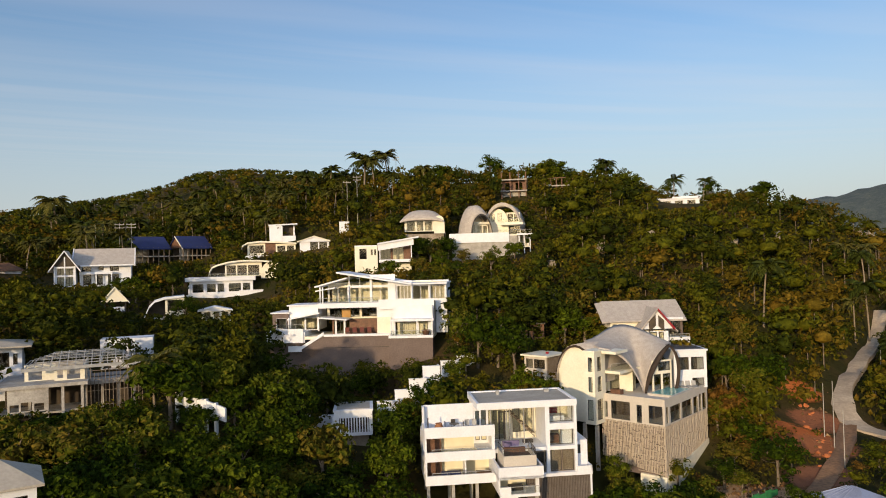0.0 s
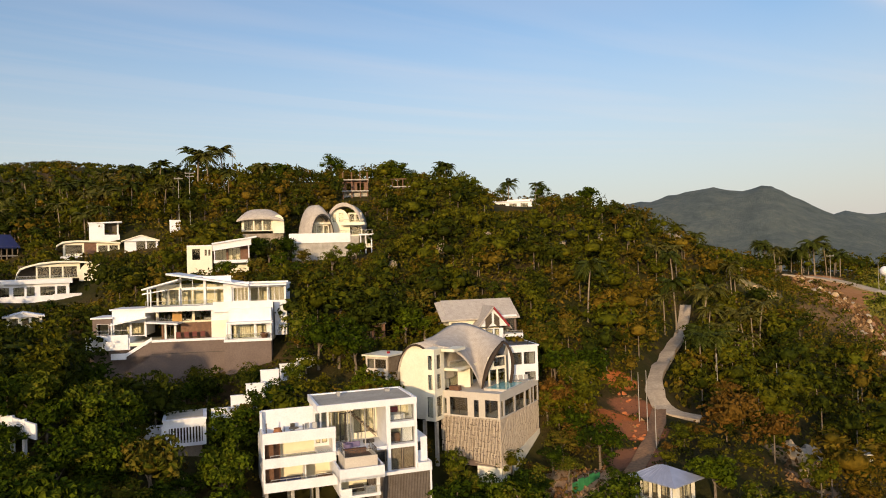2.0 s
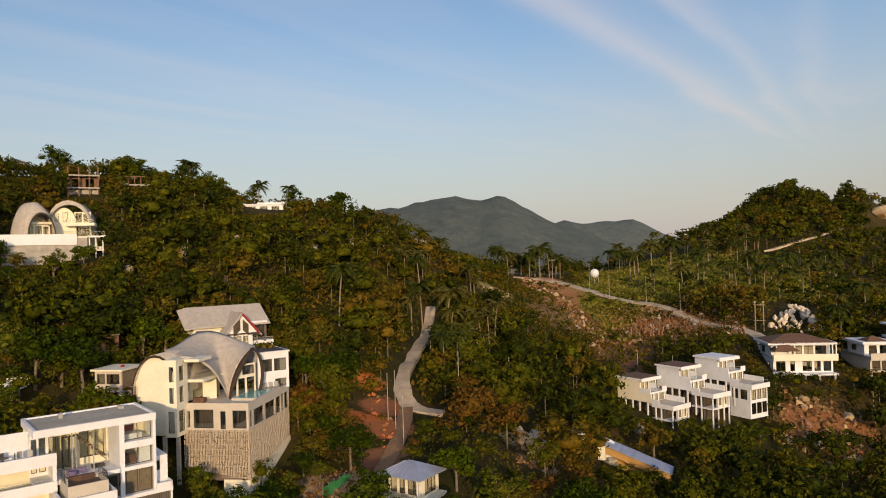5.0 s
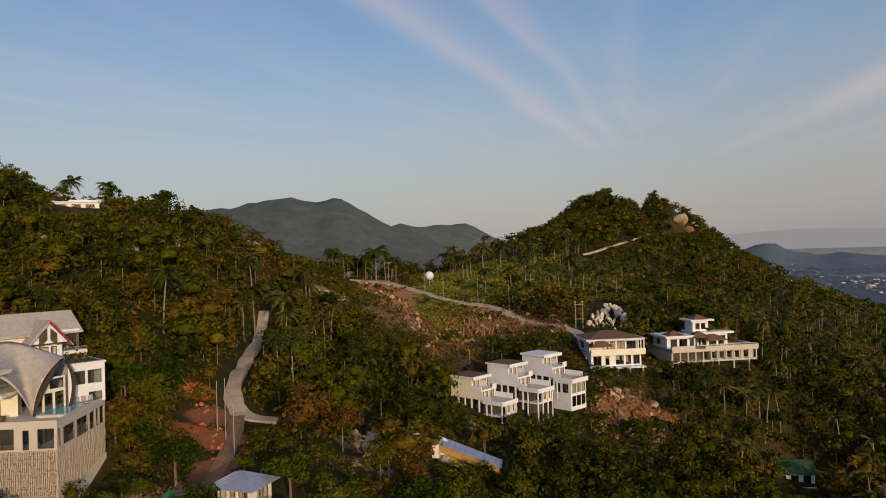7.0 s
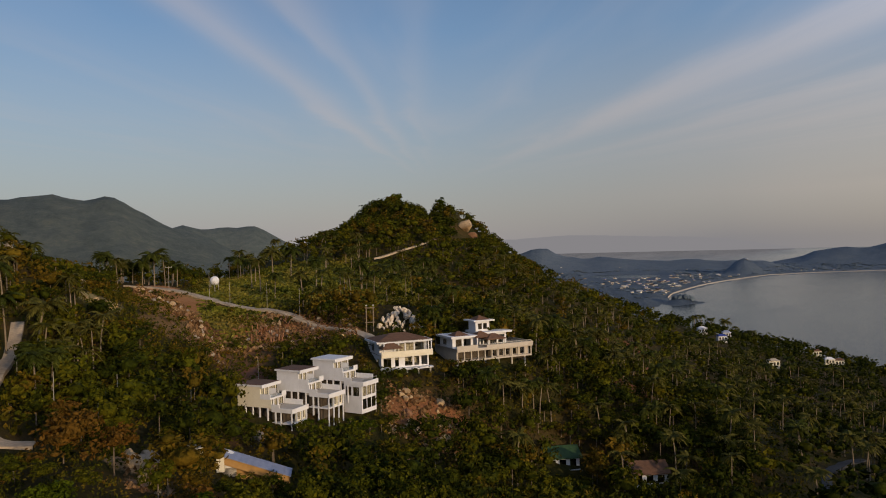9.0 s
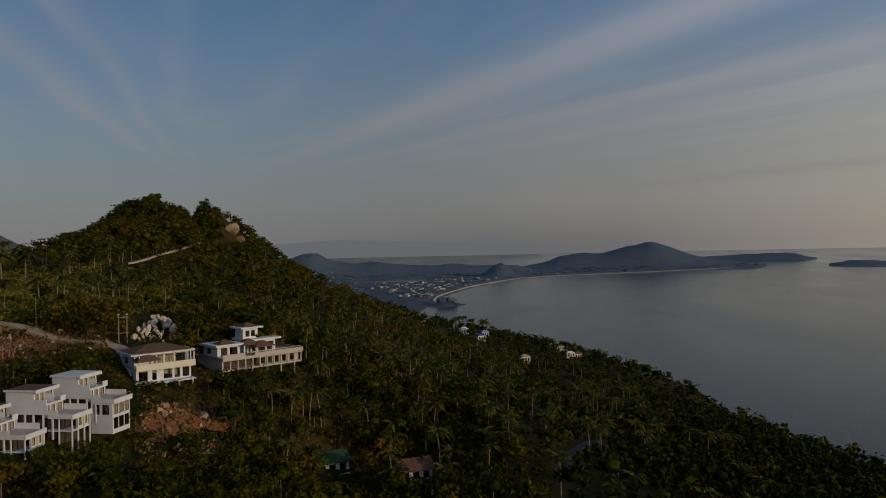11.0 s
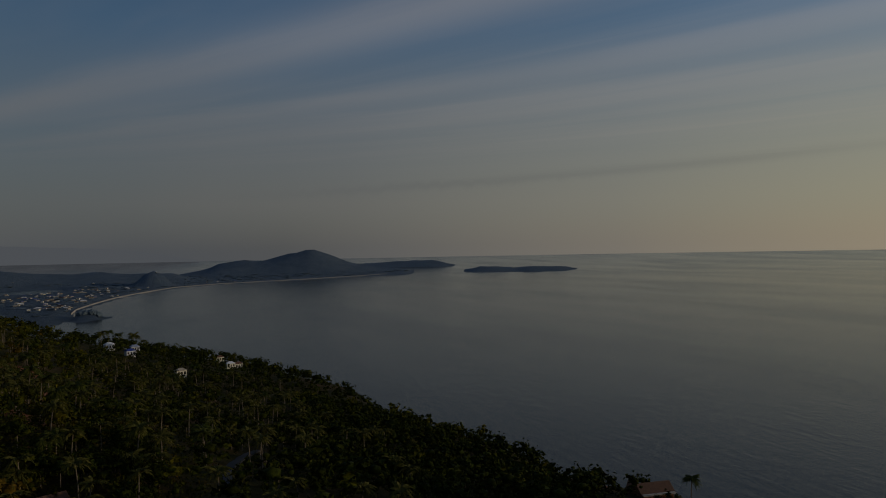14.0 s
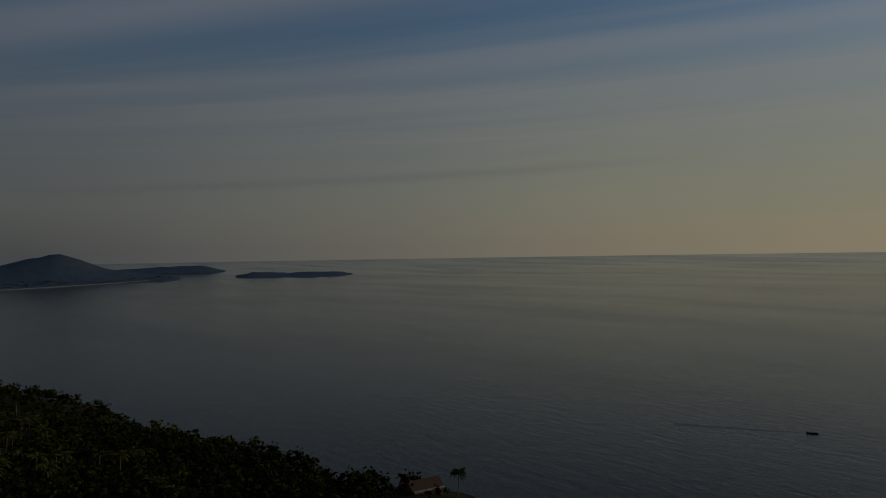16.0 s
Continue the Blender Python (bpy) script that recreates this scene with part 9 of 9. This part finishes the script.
def near_trees():
    rng = np.random.default_rng(11)
    kinds = [broadleaf(s, h, w, 800, 0.248) for s, h, w in ((1, 8.0, 0.38), (2, 9.0, 0.36), (3, 7.0, 0.42), (4, 10.0, 0.34), (5, 6.0, 0.44), (6, 8.5, 0.40))]
    labels = ["broad-leaved tree with a dense dark green crown on the slope", "slender tree with an uneven olive green crown", "low spreading tree with a rounded green crown"]
    used = set()
    spots = []
    for a, d in [*scatter(rng, -36, 86, 54, 118, 4.9), *scatter(rng, -36, -8, 60, 100, 5.0), *scatter(rng, -24, -13, 66, 82, 3.6), *scatter(rng, 16, 28, 70, 112, 5.0)]:
        p = at(a, d)
        if open_bank(a, d) or d < 62 and abs(a - 4) > 40:
            continue
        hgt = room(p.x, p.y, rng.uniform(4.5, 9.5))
        if d < 66:
            hgt = min(hgt, 95 - 0.22 * d - float(ground_z(p.x, p.y)))
        if 37.6 < a < 41.2 and 80 < d < 97:
            hgt = min(hgt, 2.6)
        if 19.5 < a < 25.5 and 75 < d < 84:
            hgt = min(hgt, 2.8)
        if hgt > 2.2:
            spots.append((a, d, hgt, p))
    spots.sort(key=lambda q: q[1])
    spots, rest = spots[:244], spots[244:]
    spots += [(a, d, hgt, at(a, d)) for a, d, hgt in HILL_GARDENS + VILLA_GARDENS]
    # a hedge of trees under the low vaulted house, sized to hide its wall from the camera
    for a, d in ((-3.4, 167), (-2.7, 168), (-2.0, 168.5), (-1.3, 168), (-0.6, 168), (0.0, 167)):
        spots.append((a, d, 101.9 + rng.uniform(-0.5, 0.5) - on_ground(a, d).z, at(a, d)))
    # tall single trees along the skyline
    for a, d, hgt in ((4.1, 233, 11), (4.7, 235, 8), (9.0, 229, 10), (10.3, 230, 8), (12.8, 226, 10.5), (14.6, 224, 9), (15.2, 226, 7.5), (17.8, 223, 7), (20.8, 220, 9), (24.6, 216, 8), (0.0, 236, 8), (-1.6, 238, 9), (59.2, 468, 11), (62.8, 464, 11)):
        spots.append((a, d, hgt, at(a, d)))
    for n, (a, d, hgt, p) in enumerate(spots):
        k = int(rng.integers(0, 6))
        src = kinds[k]
        base = (8.0, 9.0, 7.0, 10.0, 6.0, 8.5)[k]
        s = hgt / base
        wide = s * rng.uniform(0.95, 1.25) if s > 0.6 else s * 1.35
        m = Matrix.Translation((p.x, p.y, float(ground_z(p.x, p.y)))) @ Matrix.Rotation(rng.uniform(0, 6.28), 4, "Z")
        if k not in used:
            ob = src
            used.add(k)
            ob.matrix_basis = m
        else:
            ob = copy_thing(src, m)
        ob.scale = (wide, wide, s)
        tagged(ob, labels[k % 3], "tree", "trees on the near slope")
    for k, src in enumerate(kinds):
        if k not in used:
            for o in (*src.children, src):
                bpy.data.objects.remove(o)
    return rest


def woods(rest):
    """The woodland further up and along the slopes, one mass of crowns, and its trunks."""
    rng = np.random.default_rng(21)
    def variants(n, size, lumps):
        out = []
        for s in range(8):
            r = np.random.default_rng(100 + s)
            b = crown_blobs(r, 8.0, 0.36 + 0.03 * (s % 3))
            q = leaf_cloud(r, b, n, size)
            lv, lf = crown_lumps(r, b, lumps)
            k = np.arange(n * 4).reshape(-1, 4)
            out.append((np.concatenate([q.reshape(-1, 3), lv]), np.concatenate([k[:, [0, 1, 2]], k[:, [0, 2, 3]], lf + n * 4]), n))
        return out
    fine = variants(300, 0.30, 4)
    tiers = [((-36, 86), (118, 250), 4.5, variants(104, 0.42, 2)), ((-36, 95), (250, 460), 6.4, variants(42, 0.60, 2)), ((53, 68), (425, 492), 4.6, None), ((-36, 122), (118, 720), 7.0, variants(30, 0.74, 2))]
    tiers[2] = (*tiers[2][:3], tiers[1][3])
    verts, tris, stems, slots, smooth, base = [], [], [], [], [], 0
    hidden = [(-36, 460), (-14, 460), (-7, 400), (-3, 300), (4, 280), (31, 262), (36, 300), (46, 440), (66, 520), (75, 620), (82, 720), (122, 720)]
    for ti, ((a0, a1), (d0, d1), step, var) in enumerate(tiers):
        places = list(scatter(rng, a0, a1, d0, d1, step))
        if ti == 0:
            places += [(a, d) for a, d, _, _ in rest]
            places += list(scatter(rng, 57, 86, 118, 212, 6.0))
        if ti == 1:
            places += list(scatter(rng, 54, 71, 345, 470, 5.2))
        if ti == 3:
            places += [(121.2, 256), (122.0, 262), (122.8, 258), (123.8, 270), (124.9, 252), (126.4, 263), (119.8, 262), (120.4, 266), (122.4, 254), (123.2, 256), (125.7, 256), (126.3, 258), (121.6, 252)]
            places += list(scatter(rng, 96, 121, 180, 400, 5.0))
        for a, d in places:
            if ti == 3 and d < 460 and a < (95 if d > 250 else 86):
                continue
            if d > np.interp(a, [q[0] for q in hidden], [q[1] for q in hidden]):
                continue
            p = at(a, d)
            z = float(ground_z(p.x, p.y))
            if z < 1.5 or open_bank(a, d):
                continue
            grass = 44 < a < 61 and 230 < d < 345
            if any((p.xy - at(*c).xy).length < r for c, r in (((80.1, 320), 14), ((77.0, 352), 10), ((82.7, 303), 10), ((75.0, 300), 8), ((77.5, 226), 7))) and rng.uniform() < 0.85:
                continue
            if grass and rng.uniform() < (0.97 if d < 315 else 0.7):
                continue
            grove = a > 66 and d > 118
            if grove and rng.uniform() < 0.05:
                continue
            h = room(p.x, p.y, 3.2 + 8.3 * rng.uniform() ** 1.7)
            if h < (0.9 if d > 330 else 1.8):
                continue
            s = h / 8.0
            wd = s * rng.uniform(0.85, 1.35) if s > 0.6 else s * 1.4
            c, n = math.cos(t := rng.uniform(0, 6.28)), math.sin(t)
            q, tri, leaves = (fine if d < 118 else var)[int(rng.integers(0, 8))]
            # past bearing 68 more dark leaves are dealt out, painting the slope's shade
            patch = noise.noise((p.x * 0.012, p.y * 0.012, 4.0)) * 0.5 + rng.uniform() - 0.5 * min(max((a - 68) / 20, 0), 1)
            kind = 0 if patch < 0.34 else 1 if patch < 0.82 else 2 if patch < 1.13 else 3
            slots.append(np.full(len(tri), kind))
            smooth.append(np.arange(len(tri)) >= 2 * leaves)
            x, y = q[:, 0] * c - q[:, 1] * n, q[:, 0] * n + q[:, 1] * c
            verts.append(np.stack([x * wd + p.x, y * wd + p.y, q[:, 2] * s + z], -1).astype(np.float32))
            tris.append(tri + base)
            base += len(q)
            if ti < 2 and rng.uniform() < 0.5:
                stems.append(tube([(p.x, p.y, z - 1), (p.x, p.y, z + h * 0.6)], [0.16, 0.08], 4))
    ob = new("woodland", mesh_from("woodland", np.concatenate(verts), np.concatenate(tris), WOODS, np.concatenate(smooth), np.concatenate(slots)))
    tagged(ob, "dense tropical woodland of mixed green and rust-brown crowns", "woods", kind="stuff")
    ob = new("woodland_trunks", mesh_from("woodland_trunks", *joined(stems), BARK, True))
    tagged(ob, "pale thin tree trunks among the woodland", "tree trunks", kind="stuff")


def palms():
    rng = np.random.default_rng(31)
    kinds = [palm(200 + s, h) for s, h in enumerate((8.0, 9.5, 7.0, 11.0))]
    heights = (8.0, 9.5, 7.0, 11.0)
    spots = []
    # stands of palms: bearing range, distance range, how many
    for a0, a1, d0, d1, n in ((-33, -12, 190, 270, 40), (-30, -8, 195, 235, 12), (-9, 4, 215, 245, 8), (30, 36, 150, 240, 7), (36, 42, 258, 285, 18), (46, 60, 238, 330, 22), (46, 61, 330, 375, 12), (60, 80, 215, 400, 48), (72, 95, 190, 440, 40), (-30, -8, 75, 120, 6), (24, 34, 118, 150, 4), (54, 62, 245, 330, 26), (60, 72, 170, 215, 12)):
        for _ in range(n):
            spots.append((rng.uniform(a0, a1), rng.uniform(d0, d1)))
    spots += [(32.2, 136), (33.0, 148), (31.4, 152), (51.6, 228), (53.0, 234), (44.6, 214), (46.0, 209), (127.4, 262), (16.4, 221), (17.4, 223), (20.0, 221), (21.2, 219)]
    # palms that stand out singly, with their heights
    single = [(36.9, 262, 10.5), (37.3, 264, 11), (40.2, 270, 9.5), (40.6, 268, 11), (41.35, 268, 10.5), (42.2, 266, 7.5), (49.3, 300, 11), (50.7, 305, 11), (52.9, 222, 8), (32.8, 165, 13), (31.0, 168, 12), (32.9, 150, 8.5), (33.7, 140, 9.5), (-28.7, 240, 14), (-6.2, 226, 12.5), (-5.4, 224, 12), (-4.2, 228, 13), (-9.0, 232, 11), (-10.6, 236, 11), (18.3, 219, 7), (20.4, 218, 7), (13.2, 224, 8), (-15.3, 96, 6), (82.4, 600, 10), (82.9, 610, 12), (83.6, 600, 11), (84.6, 606, 12), (85.3, 600, 9), (86.4, 590, 9)]
    used = set()
    for a, d, lone in [(*q, None) for q in spots] + single:
        p = at(a, d)
        k = int(rng.integers(0, 4))
        h = lone or heights[k] * rng.uniform(0.85, 1.1)
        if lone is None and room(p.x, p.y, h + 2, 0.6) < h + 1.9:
            continue
        m = Matrix.Translation((p.x, p.y, float(ground_z(p.x, p.y)))) @ Matrix.Rotation(rng.uniform(0, 6.28), 4, "Z")
        if k not in used:
            ob = kinds[k]
            used.add(k)
            ob.matrix_basis = m
        else:
            ob = copy_thing(kinds[k], m)
        s = h / heights[k]
        ob.scale = (s, s, s)
        tagged(ob, "tall coconut palm with a slender pale trunk and drooping fronds", "palm tree", "coconut palms on the hills")


def undergrowth():
    rng = np.random.default_rng(41)
    quads = []
    for a, d in [*scatter(rng, 37.5, 56, 176, 262, 2.3), *scatter(rng, -36, 90, 54, 270, 3.2), *scatter(rng, 43, 62, 270, 350, 3.6), *scatter(rng, 36, 74, 118, 205, 3.6), *scatter(rng, 16, 26, 66, 112, 3.0), *scatter(rng, 6, 24, 60, 90, 2.4), *scatter(rng, 3, 38, 116, 236, 2.5), *scatter(rng, -34, 3, 116, 236, 3.2)]:
        p = at(a, d)
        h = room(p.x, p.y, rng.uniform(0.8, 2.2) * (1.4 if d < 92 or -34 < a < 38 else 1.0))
        if cleared(a, d):
            h = rng.uniform(0.3, 1.3) if noise.noise((p.x * 0.07, p.y * 0.07, 5.0)) > rng.uniform(-0.25, 0.35) else 0.0
        if 37.5 < a < 47 and 176 < d < float(np.interp(a, [37.5, 39.2, 44.4, 47.8], [262, 246, 186, 178])) - 2:
            h = max(h, rng.uniform(0.8, 2.1))
        if h < 0.4:
            continue
        bare = not cleared(a, d) and any((p - Vector((c.x, c.y, 0))).length < r * 0.6 for c, r, _ in DUG if r < 20)
        if (bare and rng.uniform() < 0.3) or (open_bank(a, d) and rng.uniform() < 0.75):
            continue
        if 44 < a < 61 and d > 232:
            if rng.uniform() < 0.9:
                continue
        z = float(ground_z(p.x, p.y))
        n = 10 if d > 120 else 26
        quads.append((leaf_cloud(rng, [((0, 0, h * 0.4), h * 0.75), ((rng.uniform(-1, 1), rng.uniform(-1, 1), h * 0.2), h * 0.6)], n, (0.48 if a < 38 else 0.40) if d > 120 else 0.25) + np.array([p.x, p.y, z])).astype(np.float32))
    q = np.concatenate(quads)
    ob = new("undergrowth", mesh_from("undergrowth", q.reshape(-1, 3), np.arange(len(q) * 4).reshape(-1, 4), BUSH))
    tagged(ob, "low tangled shrubs and grass between the trees", "undergrowth", kind="stuff")


def grass():
    """Long yellow-green grass on the open hill behind the ridge road."""
    rng = np.random.default_rng(51)
    out = []
    for a, d in [*scatter(rng, 43.5, 61, 231, 350, 2.0), *scatter(rng, 43.6, 48.2, 196, 236, 1.8)]:
        p = at(a, d)
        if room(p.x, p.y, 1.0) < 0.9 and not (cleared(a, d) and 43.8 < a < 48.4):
            continue
        n, h = 7, rng.uniform(0.35, 0.8)
        ang = rng.uniform(0, 6.28, n)
        c = np.stack([p.x + rng.uniform(-1.2, 1.2, n), p.y + rng.uniform(-1.2, 1.2, n), np.full(n, float(ground_z(p.x, p.y)) - 0.1)], 1)
        side = np.stack([np.cos(ang), np.sin(ang), np.zeros(n)], 1) * rng.uniform(0.35, 0.7, (n, 1))
        lean = np.stack([rng.uniform(-0.3, 0.3, n), rng.uniform(-0.3, 0.3, n), np.full(n, h)], 1)
        out.append(np.stack([c - side, c + side, c + side * 0.6 + lean, c - side * 0.6 + lean], 1))
    q = np.concatenate(out)
    ob = new("hill_grass", mesh_from("hill_grass", q.reshape(-1, 3), np.arange(len(q) * 4).reshape(-1, 4), GRASS))
    tagged(ob, "long yellow-green grass on the open hillside", "grass", kind="stuff")


def palm_groves():
    """The coconut plantation on the lower slopes and palms far off, too many to count."""
    rng = np.random.default_rng(61)
    kinds = []
    for s in range(6):
        quads = []
        for i in range(13):
            quads += frond_strip(rng, i * 2.399, 3.9 * rng.uniform(0.85, 1.1), rng.uniform(0.0, 0.9), rng.uniform(0.55, 0.95), 4)
        kinds.append(np.array(quads))
    crowns, stems = [], []
    for a0, a1, d0, d1, n in ((66, 98, 150, 440, 190), (92, 106, 140, 300, 24), (46, 60, 325, 365, 16), (-33, -8, 175, 260, 50), (26, 37, 130, 230, 34)):
        for _ in range(n):
            a, d = rng.uniform(a0, a1), math.sqrt(rng.uniform(d0 * d0, d1 * d1))
            p = at(a, d)
            h = rng.uniform(6.5, 11.5)
            z = float(ground_z(p.x, p.y))
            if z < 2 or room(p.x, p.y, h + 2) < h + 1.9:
                continue
            c, s = math.cos(t := rng.uniform(0, 6.28)), math.sin(t)
            q = kinds[int(rng.integers(0, 6))]
            lx, ly = rng.uniform(-0.9, 0.9, 2)
            x, y = q[..., 0] * c - q[..., 1] * s, q[..., 0] * s + q[..., 1] * c
            crowns.append(np.stack([x + p.x + lx, y + p.y + ly, q[..., 2] + z + h], -1))
            stems.append(tube([(p.x, p.y, z - 1), (p.x + lx * 0.3, p.y + ly * 0.3, z + h * 0.5), (p.x + lx, p.y + ly, z + h)], [0.2, 0.15, 0.12], 5))
    q = np.concatenate(crowns)
    ob = new("palm_grove", mesh_from("palm_grove", q.reshape(-1, 3), np.arange(len(q) * 4).reshape(-1, 4), FROND))
    tagged(ob, "coconut palm crowns of the plantation on the lower slopes", "palm grove", kind="stuff")
    ob = new("palm_grove_trunks", mesh_from("palm_grove_trunks", *joined(stems), PALMBARK, True))
    tagged(ob, "slender pale trunks of the coconut plantation", "palm trunks", kind="stuff")


def far_groves():
    """Tree cover of the coastal plain and its hills, with haze painted into its colour."""
    rng = np.random.default_rng(71)
    vs, fs, base = [], [], 0
    while len(vs) < 900:
        a, d = rng.uniform(66, 108), math.sqrt(rng.uniform(1080.0 ** 2, 3300.0 ** 2))
        p = at(a, d)
        z = float(ground_z(p.x, p.y))
        sl = float(bent_sea_level(d))
        if z < sl + 2.5 or z > sl + 14 or d < np.interp(a, [q[0] for q in BEACH], [q[1] for q in BEACH]) + 34:
            continue
        if 74 < a < 81 and 1950 < d < 2600:
            continue
        r = rng.uniform(4, 11) * (0.6 + d / 4500)
        v = LUMP_V * (r * rng.uniform(0.6, 1.3, (len(LUMP_V), 1))) * np.array([1, 1, 0.16]) + np.array([p.x, p.y, z + 1.0])
        vs.append(v)
        fs.append(LUMP_F + base)
        base += len(LUMP_V)
    # thicker trees on the spit at the near end of the beach
    for _ in range(26):
        p = at(rng.uniform(80.9, 82.4), rng.uniform(1240, 1262))
        v = LUMP_V * (rng.uniform(2.5, 5.0) * rng.uniform(0.6, 1.3, (len(LUMP_V), 1))) + np.array([p.x, p.y, max(float(ground_z(p.x, p.y)), 1.0) + 2.0])
        vs.append(v)
        fs.append(LUMP_F + base)
        base += len(LUMP_V)
    ob = new("coastal_trees", mesh_from("coastal_trees", np.concatenate(vs), np.concatenate(fs), HAZEWOOD))
    tagged(ob, "haze-blue tree cover of the distant coastal plain", "woods", kind="stuff")


woods(near_trees())
palm_groves()
grass()
far_groves()
palms()
undergrowth()
